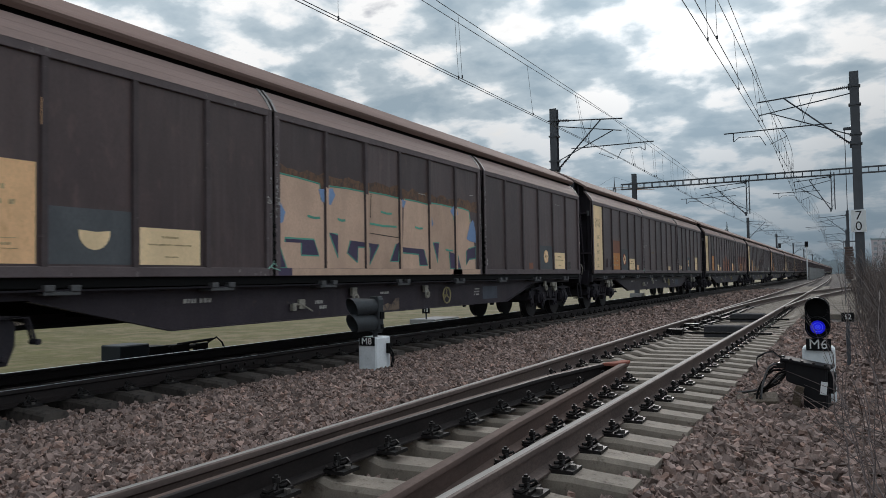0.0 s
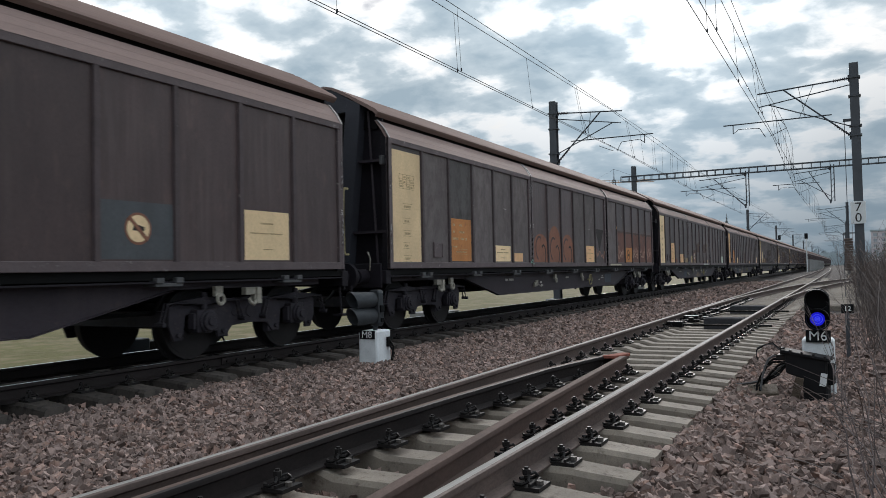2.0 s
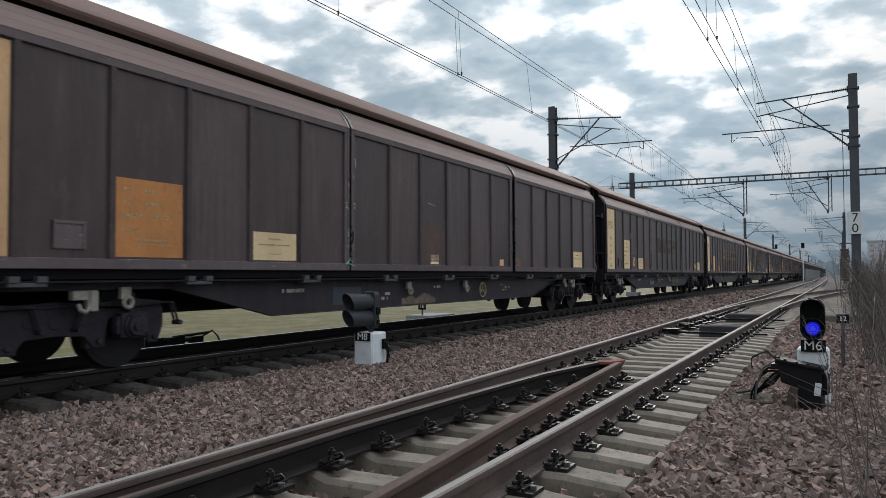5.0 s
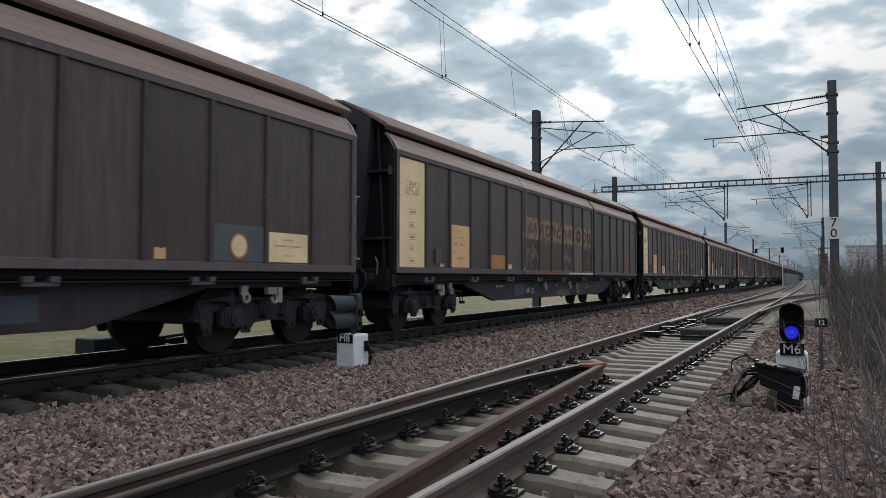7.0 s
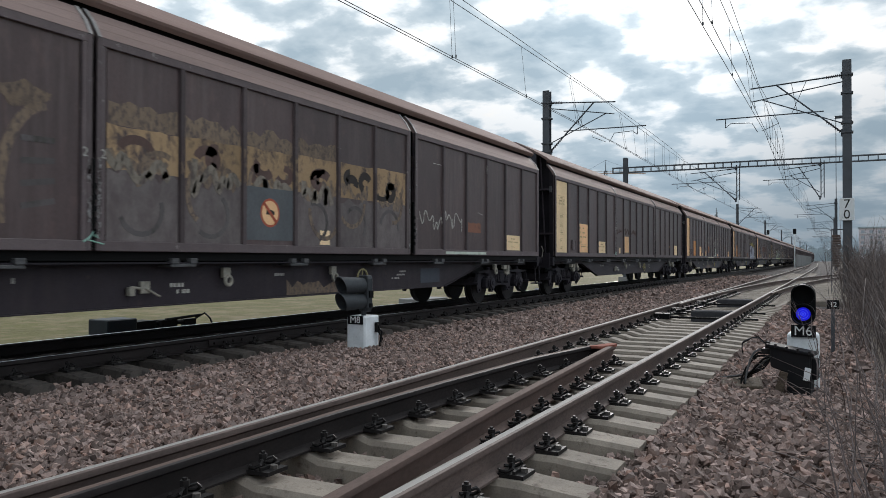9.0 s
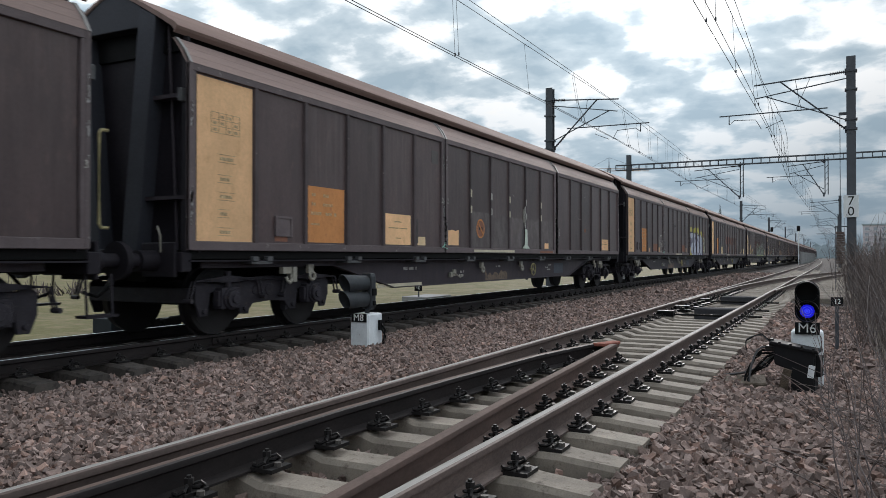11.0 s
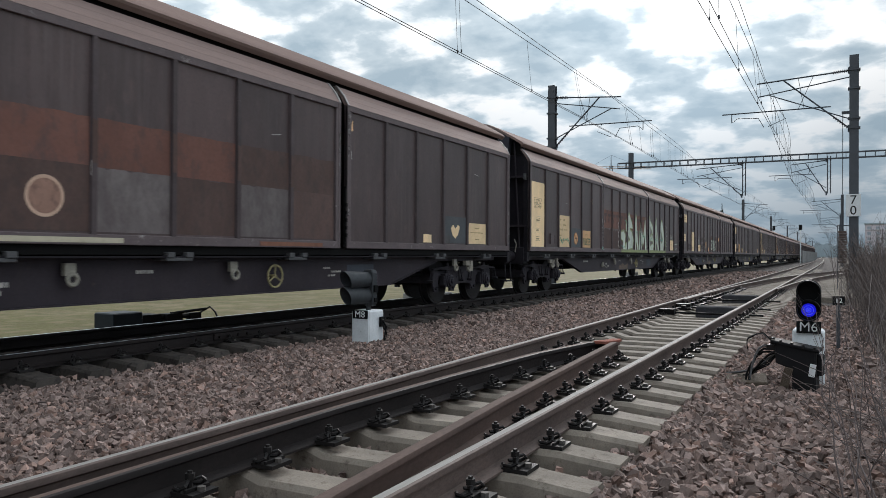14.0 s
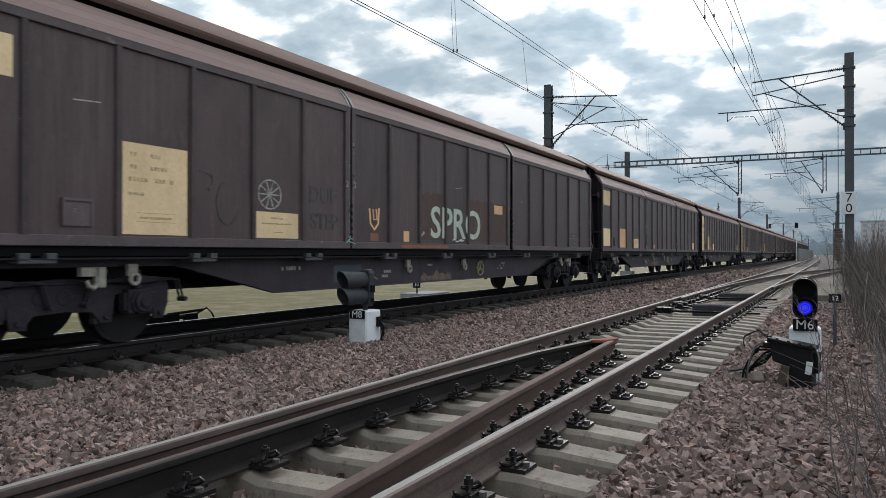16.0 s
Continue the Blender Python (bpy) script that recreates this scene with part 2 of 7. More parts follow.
# ---- mesh helpers ----
class Geo:
    """Collects boxes, tubes and prisms into one mesh."""

    def __init__(self):
        self.v, self.f, self.mi = [], [], []

    def add(self, verts, faces, mi=0):
        o = len(self.v)
        self.v += [tuple(p) for p in verts]
        self.f += [tuple(i + o for i in f) for f in faces]
        self.mi += [mi] * len(faces)
        return self

    def box(self, x0, x1, y0, y1, z0, z1, mi=0, m=None):
        vs = [Vector((x, y, z)) for x in (x0, x1) for y in (y0, y1) for z in (z0, z1)]
        if m:
            vs = [m @ p for p in vs]
        return self.add(vs, [(0, 1, 3, 2), (4, 6, 7, 5), (0, 4, 5, 1), (2, 3, 7, 6), (0, 2, 6, 4), (1, 5, 7, 3)], mi)

    def tube(self, a, b, r, seg=8, mi=0, r2=None):
        a, b = Vector(a), Vector(b)
        q = (b - a).to_track_quat("Z", "Y").to_matrix()
        r2 = r if r2 is None else r2
        vs = []
        for c, rr in ((a, r), (b, r2)):
            vs += [c + q @ Vector((rr * math.cos(2 * math.pi * i / seg), rr * math.sin(2 * math.pi * i / seg), 0)) for i in range(seg)]
        fs = [(i, (i + 1) % seg, seg + (i + 1) % seg, seg + i) for i in range(seg)]
        fs += [tuple(range(seg - 1, -1, -1)), tuple(range(seg, 2 * seg))]
        return self.add(vs, fs, mi)

    def path(self, pts, r, seg=6, mi=0):
        pts = [Vector(p) for p in pts]
        vs, n = [], len(pts)
        for i, p in enumerate(pts):
            d = (pts[min(i + 1, n - 1)] - pts[max(i - 1, 0)]).normalized()
            q = d.to_track_quat("Z", "Y").to_matrix()
            rr = r[i] if isinstance(r, (list, tuple)) else r
            vs += [p + q @ Vector((rr * math.cos(2 * math.pi * k / seg), rr * math.sin(2 * math.pi * k / seg), 0)) for k in range(seg)]
        fs = [(i * seg + k, i * seg + (k + 1) % seg, (i + 1) * seg + (k + 1) % seg, (i + 1) * seg + k) for i in range(n - 1) for k in range(seg)]
        fs += [tuple(range(seg - 1, -1, -1)), tuple(range((n - 1) * seg, n * seg))]
        return self.add(vs, fs, mi)

    def prism(self, poly, d0, d1, axis="y", mi=0):
        """Extrudes a closed outline: in x,z along y; in y,z along x; in x,y along z."""
        put = {"y": lambda a, b, d: (a, d, b), "x": lambda a, b, d: (d, a, b), "z": lambda a, b, d: (a, b, d)}[axis]
        n = len(poly)
        vs = [put(a, b, d) for d in (d0, d1) for a, b in poly]
        fs = [(i, (i + 1) % n, n + (i + 1) % n, n + i) for i in range(n)] + [tuple(range(n - 1, -1, -1)), tuple(range(n, 2 * n))]
        return self.add(vs, fs, mi)

    def ring(self, c, r, w, axis="x", seg=24, mi=0, tube=6):
        """A torus about the given axis."""
        vs = []
        for i in range(seg):
            a = 2 * math.pi * i / seg
            for k in range(tube):
                b = 2 * math.pi * k / tube
                rr, h = r + w * math.cos(b), w * math.sin(b)
                p = {"x": (h, rr * math.cos(a), rr * math.sin(a)), "y": (rr * math.cos(a), h, rr * math.sin(a)), "z": (rr * math.cos(a), rr * math.sin(a), h)}[axis]
                vs.append(Vector(c) + Vector(p))
        fs = [(i * tube + k, ((i + 1) % seg) * tube + k, ((i + 1) % seg) * tube + (k + 1) % tube, i * tube + (k + 1) % tube) for i in range(seg) for k in range(tube)]
        return self.add(vs, fs, mi)

    def mesh(self, name, *mats, bevel=0.0, smooth=False):
        me = bpy.data.meshes.new(name)
        me.from_pydata(self.v, [], self.f)
        for m in mats:
            me.materials.append(m)
        if len(mats) > 1:
            me.polygons.foreach_set("material_index", self.mi)
        b = bmesh.new()
        b.from_mesh(me)
        bmesh.ops.recalc_face_normals(b, faces=b.faces)
        if bevel:
            bmesh.ops.bevel(b, geom=[e for e in b.edges if e.is_manifold and e.calc_face_angle(0) > 0.6], offset=bevel, segments=1, affect="EDGES", clamp_overlap=True)
        b.to_mesh(me)
        b.free()
        if smooth:
            me.shade_smooth()
            me.set_sharp_from_angle(angle=radians(35))
        return me


def part(name, me, parent, label="", m=None):
    ob = new(name, me)
    ob.parent = parent
    if m is not None:
        ob.matrix_basis = m
    return tagged(ob, label) if label else ob


def thing(name, label, category, m=None, group="", kind="", me=None):
    ob = new(name, me)
    if m is not None:
        ob.matrix_basis = m
    return tagged(ob, label, category, group, kind)


def lettering(text, size, depth=0.002, offset=0.0, align="CENTER", squash=1.0):
    """The built-in font as vertices and faces, standing in the x,z plane and facing -y, as a Geo."""
    cu = bpy.data.curves.new("letters", "FONT")
    cu.body, cu.size, cu.extrude, cu.offset, cu.align_x, cu.align_y, cu.resolution_u = text, size, depth / 2, offset, align, "CENTER", 3
    ob = bpy.data.objects.new("letters", cu)
    scene.collection.objects.link(ob)
    bpy.context.view_layer.update()
    me = bpy.data.meshes.new_from_object(ob.evaluated_get(bpy.context.evaluated_depsgraph_get()))
    g = Geo()
    g.add([(v.co.x * squash, -v.co.z, v.co.y) for v in me.vertices], [tuple(p.vertices) for p in me.polygons])
    bpy.data.objects.remove(ob)
    bpy.data.meshes.remove(me)
    bpy.data.curves.remove(cu)
    return g

# ---- ground ----
TRACK_X, TRAIN_X, TRAIN_Z = -2.43, -8.232, -0.044
XL, XR = -3.181, -1.676
SLEEPER_Y0, PITCH = 3.893, 0.573


def make_ground():
    xs = [-3000, -600, -120, -40, -14.0, -12.2, -11.0, 1.4, 3, 40, 400, 3000]
    zs = [-0.9, -0.9, -0.75, -0.7, -0.62, -0.62, -0.62, -0.62, -0.5, -0.6, -1, -1]
    ys = [-300, -40, 0, 20, 60, 200, 800, 4000]
    g = Geo()
    n = len(ys)
    g.add([(x, y, z) for x, z in zip(xs, zs) for y in ys], [(i * n + j, (i + 1) * n + j, (i + 1) * n + j + 1, i * n + j + 1) for i in range(len(xs) - 1) for j in range(n - 1)])
    tagged(new("ground", g.mesh("ground", M["ground"])), "patchy green and straw-coloured grass field beside the railway", "ground", kind="structure")
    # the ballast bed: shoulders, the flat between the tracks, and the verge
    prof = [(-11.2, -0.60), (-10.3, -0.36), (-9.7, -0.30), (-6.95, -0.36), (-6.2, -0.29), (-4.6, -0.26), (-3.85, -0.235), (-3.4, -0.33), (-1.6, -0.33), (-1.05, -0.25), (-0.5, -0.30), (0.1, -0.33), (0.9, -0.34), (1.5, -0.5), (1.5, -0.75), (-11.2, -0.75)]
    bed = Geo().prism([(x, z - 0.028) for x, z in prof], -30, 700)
    tagged(new("ballast_bed", bed.mesh("ballast_bed", M["ballast"])), "brown crushed stone bed under both tracks, darkened as shade between stones", "ballast", kind="structure")


make_ground()


# ---- track ----
def rail_section(h=0.172, head=0.072, foot=0.15):
    """Outline of a rail, its head's crown at z = 0."""
    a, b = head / 2, foot / 2
    right = [(a * 0.55, 0.0), (a * 0.92, -0.006), (a, -0.014), (a, -0.036), (0.011, -0.052), (0.0085, -0.085), (0.011, -h + 0.032), (b, -h + 0.012), (b, -h)]
    return right + [(-x, z) for x, z in reversed(right)]


def rail_mesh(name, line, side, top, worn=0.9):
    """Sweeps the rail's section along x(y); the crown gets its own material."""
    sec = rail_section()
    n = len(sec)
    g = Geo()
    g.add([(x + sx, y, z + sz) for x, y, z in line for sx, sz in sec], [])
    for i in range(len(line) - 1):
        for k in range(n):
            q = (i * n + k, i * n + (k + 1) % n, (i + 1) * n + (k + 1) % n, (i + 1) * n + k)
            g.f.append(q)
            g.mi.append(1 if k in (n - 1, n - 2) else 0)
    for e in (0, len(line) - 1):
        g.f.append(tuple(range(e * n, e * n + n)))
        g.mi.append(0)
    return g.mesh(name, side, top, smooth=True)


def straight(x, y0, y1, z=0.0, step=40):
    k = max(1, int((y1 - y0) / step))
    return [(x, y0 + (y1 - y0) * i / k, z) for i in range(k + 1)]


def main_bend(y):
    """The near track swings a little to the left far off."""
    return 0.0 if y < 60 else -0.00006 * (y - 60) ** 2


def fastener_mesh():
    """A ribbed base plate beside the rail's foot, a bolt with its nut, and a sprung clip; +x points away from the rail."""
    g = Geo()
    g.box(0.0, 0.15, -0.085, 0.085, -0.172, -0.150)
    g.box(0.085, 0.10, -0.08, 0.08, -0.150, -0.132)
    g.tube((0.045, 0, -0.155), (0.045, 0, -0.062), 0.013, 6)
    g.tube((0.045, 0, -0.105), (0.045, 0, -0.075), 0.025, 6)
    g.tube((0.122, 0.0, -0.150), (0.122, 0.0, -0.128), 0.021, 6, 1)
    for s in (-1, 1):
        g.path([(0.045, s * 0.02, -0.112), (0.078, s * 0.045, -0.100), (0.083, s * 0.066, -0.120), (0.05, s * 0.074, -0.140), (0.004, s * 0.062, -0.142), (-0.012, s * 0.038, -0.140)], 0.0095, 5)
    return g.mesh("fastener", M["clip"], M["bolt"])


def sleeper_mesh(length=2.6, w=0.27, mat="sleeper"):
    """A concrete sleeper: high at the rail seats, dished between them, bevelled; its seat top at z = -0.172."""
    l = length / 2
    st = [(-l, -0.205), (-l + 0.3, -0.180), (-l + 0.36, -0.173), (-0.50, -0.173), (-0.36, -0.215), (0.36, -0.215), (0.50, -0.173), (l - 0.36, -0.173), (l - 0.3, -0.180), (l, -0.205)]
    g = Geo()
    vs = []
    for x, z in st:
        vs += [(x, -w / 2 - 0.02, -0.39), (x, -w / 2, z - 0.03), (x, -w / 2 + 0.025, z), (x, w / 2 - 0.025, z), (x, w / 2, z - 0.03), (x, w / 2 + 0.02, -0.39)]
    fs = [(i * 6 + k, i * 6 + (k + 1) % 6, (i + 1) * 6 + (k + 1) % 6, (i + 1) * 6 + k) for i in range(len(st) - 1) for k in range(6)]
    fs += [tuple(range(5, -1, -1)), tuple(range((len(st) - 1) * 6, len(st) * 6))]
    return g.add(vs, fs).mesh("sleeper", M[mat])


FASTENER = fastener_mesh()
SLEEPER = sleeper_mesh()
OLD_SLEEPER = sleeper_mesh(mat="oldsleeper")


def near_track():
    tr = thing("near_railway_track", "concrete-sleepered track with polished rails and rusty guard rails", "track", kind="structure")
    far = [(0, y) for y in (-12, -4, 0, 8, 16, 30, 60, 90, 120, 160, 200, 260, 340, 460)]
    for x in (XL, XR):
        part("rail", rail_mesh("rail", [(x + main_bend(y), y, 0) for _, y in far], M["rail"], M["railtop"]), tr, "polished running rail with brown sides")
    # guard rails run beside the running rails and come together in a point
    left = [(-2.925, -8, -0.004), (-2.925, 4.2, -0.004), (-2.86, 5.6, -0.004), (-2.74, 7.4, -0.004), (-2.55, 8.55, -0.004), (-2.40, 8.85, -0.01)]
    right = [(-1.885, -8, -0.004), (-1.90, 2.6, -0.004), (-1.99, 3.8, -0.004), (-2.08, 4.95, -0.004), (-2.18, 6.7, -0.004), (-2.30, 8.75, -0.006), (-2.31, 8.95, -0.02)]
    part("guard_rail", rail_mesh("guard_rail", left, M["darkrail"], M["guard"]), tr, "dark rusty guard rail")
    part("guard_rail", rail_mesh("guard_rail", right, M["guard"], M["guard"]), tr, "brown rusty guard rail")
    tip = Geo().prism([(-2.50, 8.62), (-2.36, 8.62), (-2.27, 8.85), (-2.27, 9.0), (-2.37, 9.0)], -0.03, 0.006, "z")
    part("guard_point", tip.mesh("guard_point", M["redend"], bevel=0.006), tr, "faded red-painted point of the guard rails")
    for k in range(-40, 120):
        y = SLEEPER_Y0 + PITCH * k
        part("sleeper", SLEEPER, tr, m=pose(TRACK_X + 0.025 + main_bend(y), y, 0, 0, 0, random.uniform(-0.6, 0.6)))
    for k in range(-20, 46):
        y = SLEEPER_Y0 + PITCH * k
        for x, s in ((XL, -1), (XL, 1), (XR, -1), (XR, 1)):
            if (x == XL and s == 1 and y < 8.0) or (x == XR and s == -1 and y < 5.0):
                continue
            part("fastener", FASTENER, tr, m=pose(x + s * 0.066, y, 0, 0, 0, (0 if s > 0 else 180) + random.uniform(-2, 2)))
    for line, s in ((left, 1), (right, 1), (right, -1)):
        for k in range(-4, 9):
            y = SLEEPER_Y0 + PITCH * k
            if y > 8.5 or (s == -1 and y < 4.4):
                continue
            x = float(np.interp(y, [p[1] for p in line], [p[0] for p in line]))
            if s == 1 and line is right and y < 4.4:
                continue
            part("fastener", FASTENER, tr, m=pose(x + s * 0.066, y, 0, 0, 0, 0 if s > 0 else 180))
    return tr


def train_track():
    tr = thing("far_railway_track", "dark oily track on concrete sleepers under the train", "track", kind="structure", m=pose(0, 0, TRAIN_Z))
    for s in (-1, 1):
        part("rail", rail_mesh("rail", straight(TRAIN_X + s * 0.7525, -60, 700, 0, 60), M["darkrail"], M["crown"]), tr, "dark rail with a polished crown")
    for k in range(-45, 130):
        part("sleeper", OLD_SLEEPER, tr, m=pose(TRAIN_X, 3.1 + 0.6 * k, 0, 0, 0, random.uniform(-0.5, 0.5)))
    for k in range(-8, 66):
        for s in (-1, 1):
            part("fastener", FASTENER, tr, m=pose(TRAIN_X + 0.7525 + s * 0.066, 3.1 + 0.6 * k, 0, 0, 0, 0 if s > 0 else 180))
    # bolted joint plates on the near rail
    j = Geo().box(0, 0.02, -0.36, 0.36, -0.135, -0.05)
    for i in range(4):
        j.tube((0.02, -0.27 + 0.18 * i, -0.095), (0.05, -0.27 + 0.18 * i, -0.095), 0.02, 6)
    part("fish_plate", j.mesh("fish_plate", M["darkrail"]), tr, m=pose(TRAIN_X + 0.7525 + 0.012, 8.05, 0))


near_track()
train_track()


# ---- freight wagons ----
LENGTH, OVER_BUFFERS = 20.45, 21.694
DOOR_Y = (0.0, 6.755, 13.635)
DOOR_L = 6.70
BAY = 1.08
SIDE = 1.353


def bay_span(d, b):
    y = DOOR_Y[d] + 0.12 + BAY * b
    return y, y + BAY


def wagon_meshes():
    w = {}
    # a sliding door: frame, sloping hood, seven uprights; panels are pieces of their own
    f = Geo()
    f.box(SIDE - 0.06, SIDE, 0.0, DOOR_L, 1.124, 1.236)
    f.box(SIDE - 0.06, SIDE, 0.0, DOOR_L, 3.302, 3.40)
    f.box(SIDE - 0.06, SIDE, 0.0, 0.115, 1.236, 3.302)
    f.box(SIDE - 0.06, SIDE, DOOR_L - 0.115, DOOR_L, 1.236, 3.302)
    w["door"] = f.mesh("door", M["post"], bevel=0.006)
    w["stile"] = Geo().box(SIDE - 0.05, SIDE + 0.006, 0.0, 0.062, 1.13, 3.39).mesh("door_stile", M["post"], bevel=0.004)
    h = Geo()
    out = [(SIDE + 0.004, 3.395)]
    for a, z in ((0.30, 3.50), (0.62, 3.61)):
        x = float(np.interp(z, [3.395, 3.55, 3.715], [SIDE + 0.004, SIDE - 0.09, SIDE - 0.235]))
        out += [(x + 0.0068, z - 0.012), (x + 0.0022, z), (x - 0.0078, z + 0.012)]
    out += [(SIDE - 0.235, 3.715)]
    h.prism(out + [(SIDE - 0.275, 3.715), (SIDE - 0.14, 3.53), (SIDE - 0.06, 3.395)], 0.0, DOOR_L)
    w["hood"] = h.mesh("hood", M["hood"])
    rim = [(SIDE + 0.012, 3.392), (SIDE - 0.078, 3.555), (SIDE - 0.225, 3.722)]
    e = Geo().prism(rim + [(x - 0.03, z - 0.01) for x, z in reversed(rim)], 0.0, 0.05)
    w["edge"] = e.mesh("hood_edge", M["edge"])
    w["panel"] = Geo().box(SIDE - 0.05, SIDE - 0.036, 0.03, BAY - 0.03, 1.22, 3.32).mesh("panel", M["panel"])
    u = Geo().prism([(SIDE - 0.05, -0.046), (SIDE + 0.002, -0.032), (SIDE + 0.002, 0.032), (SIDE - 0.05, 0.046)], 1.23, 3.305, "z")
    w["upright"] = u.mesh("upright", M["upright"])
    # roof shell with a rounded overhang above a dark slot
    key = [(1.15, 3.825), (1.168, 3.855), (1.12, 3.905), (0.96, 4.0), (0.80, 4.09), (0.63, 4.185), (0.46, 4.275), (0.30, 4.352), (0.14, 4.42), (0.0, 4.445)]
    arc = key[:3]
    for i in range(8):
        x = 1.06 - 0.125 * i
        z = float(np.interp(x, [p[0] for p in reversed(key)], [p[1] for p in reversed(key)]))
        arc += [(x + 0.012, z - 0.004), (x, z + 0.005), (x - 0.012, z + 0.002)]
    arc.append(key[-1])
    top = arc + [(-x, z) for x, z in reversed(arc[:-1])]
    r = Geo().prism(top + [(x * 0.955, z - 0.045) for x, z in reversed(top)], -0.02, LENGTH + 0.02)
    w["roof"] = r.mesh("roof", M["roof"])
    # black box added inside the roof slot, its colour standing for the shade there
    w["core"] = Geo().box(-1.03, 1.03, 0.16, LENGTH - 0.16, 3.60, 3.93).mesh("roof_core", M["black"])
    w["floor"] = Geo().box(-1.28, 1.28, 0.10, LENGTH - 0.10, 1.02, 1.13).mesh("floor_frame", M["black"])
    w["rail"] = Geo().box(SIDE - 0.12, SIDE - 0.035, 0.05, LENGTH - 0.05, 0.985, 1.005).mesh("guide_rail", M["under"])
    # end wall: plate, slanting strongbacks, bars, rod
    e = Geo()
    half = [(SIDE - 0.05, 1.10), (SIDE - 0.05, 3.38), (1.12, 3.70), (1.10, 3.84), (0.94, 3.96), (0.63, 4.13), (0.30, 4.28)]
    e.prism(half + [(-x, z) for x, z in reversed(half)], 0.20, 0.24)
    w["end"] = e.mesh("end_wall", M["under"])
    w["strongback"] = Geo().prism([(0.19, 1.05), (0.47, 1.05), (0.79, 4.03), (0.50, 4.17)], -0.01, 0.205).mesh("strongback", M["slate"], bevel=0.008)
    w["corner"] = Geo().prism([(1.16, 1.05), (1.26, 1.05), (1.26, 3.50), (1.16, 3.66)], 0.06, 0.205).mesh("corner_post", M["under"], bevel=0.006)
    w["rod"] = Geo().tube((1.02, 0.14, 1.1), (0.86, 0.14, 3.92), 0.02, 6).mesh("end_rod", M["belly"])
    w["bar"] = Geo().prism([(0.40, 0.0), (1.26, 0.0), (1.26, 0.045), (0.40, 0.045)], 0.05, 0.20).mesh("end_bar", M["belly"])
    w["lamp"] = Geo().box(1.18, 1.24, -0.03, 0.06, 2.93, 3.09).mesh("lamp_bracket", M["bracket"], bevel=0.005)
    w["gusset"] = Geo().prism([(-0.50, 3.92), (0.50, 3.92), (0.53, 4.175), (0.30, 4.31), (0.14, 4.375), (0.0, 4.40), (-0.14, 4.375), (-0.30, 4.31), (-0.53, 4.175)], -0.006, 0.20).mesh("end_gusset", M["slate"], bevel=0.008)
    # fish-bellied side beam, headstock
    b = Geo()
    belly = [(0.45, 0.99), (LENGTH - 0.45, 0.99), (LENGTH - 0.45, 0.90), (LENGTH - 3.35, 0.90), (LENGTH - 5.15, 0.494), (5.15, 0.494), (3.35, 0.90), (0.45, 0.90)]
    b.prism(belly, 1.09, 1.105, "x")
    b.box(1.05, 1.15, 5.15, LENGTH - 5.15, 0.482, 0.496)
    for y0, z0, y1, z1 in ((3.35, 0.90, 5.15, 0.494), (LENGTH - 3.35, 0.90, LENGTH - 5.15, 0.494)):
        b.prism([(y0, z0), (y1, z1), (y1, z1 - 0.014), (y0, z0 - 0.014)], 1.05, 1.15, "x")
    w["beam"] = b.mesh("side_beam", M["belly"])
    c = Geo().box(-0.16, 0.16, 0.4, LENGTH - 0.4, 0.72, 1.02)
    for y in (5.4, 8.0, 10.2, 12.5, 15.0):
        c.box(-1.09, 1.09, y - 0.06, y + 0.06, 0.62, 1.02)
    c.tube((-0.5, 9.0, 0.72), (-0.5, 10.0, 0.72), 0.19, 12)
    c.tube((0.45, 11.2, 0.66), (0.45, 12.2, 0.66), 0.16, 12)
    c.tube((0.75, 2.9, 0.62), (0.75, LENGTH - 2.9, 0.62), 0.03, 6)
    w["centre"] = c.mesh("centre_beam", M["black"])
    hs = Geo().box(-1.30, 1.30, -0.06, 0.10, 0.86, 1.10)
    hs.box(0.66, 1.22, -0.10, -0.05, 0.80, 1.22)
    hs.box(-1.22, -0.66, -0.10, -0.05, 0.80, 1.22)
    hs.box(-0.16, 0.16, -0.16, 0.0, 0.84, 1.14)
    w["headstock"] = hs.mesh("headstock", M["under"], bevel=0.01)
    bu = Geo().tube((0, -0.08, 0), (0, -0.36, 0), 0.125, 14).tube((0, -0.30, 0), (0, -0.585, 0), 0.085, 12).tube((0, -0.583, 0), (0, -0.62, 0), 0.225, 20)
    w["buffer"] = bu.mesh("buffer", M["under"], smooth=True)
    cp = Geo().path([(0, -0.1, 1.0), (0.0, -0.3, 0.97), (0.02, -0.5, 0.95), (0, -0.66, 0.96)], 0.035, 6)
    cp.path([(0.28, -0.02, 0.92), (0.28, -0.22, 0.70), (0.26, -0.42, 0.56), (0.24, -0.6, 0.62)], 0.022, 6)
    w["coupling"] = cp.mesh("coupling", M["black"])
    # bogie pieces, about the bogie's centre
    fr = Geo()
    half = [(0.0, 0.78), (0.46, 0.76), (0.60, 0.70), (1.20, 0.70), (1.32, 0.76), (1.42, 0.68), (1.42, 0.46), (1.34, 0.27), (1.20, 0.27), (1.15, 0.58), (0.65, 0.58), (0.60, 0.27), (0.46, 0.27), (0.34, 0.40), (0.0, 0.42)]
    side = half + [(-y, z) for y, z in reversed(half[1:-1])]
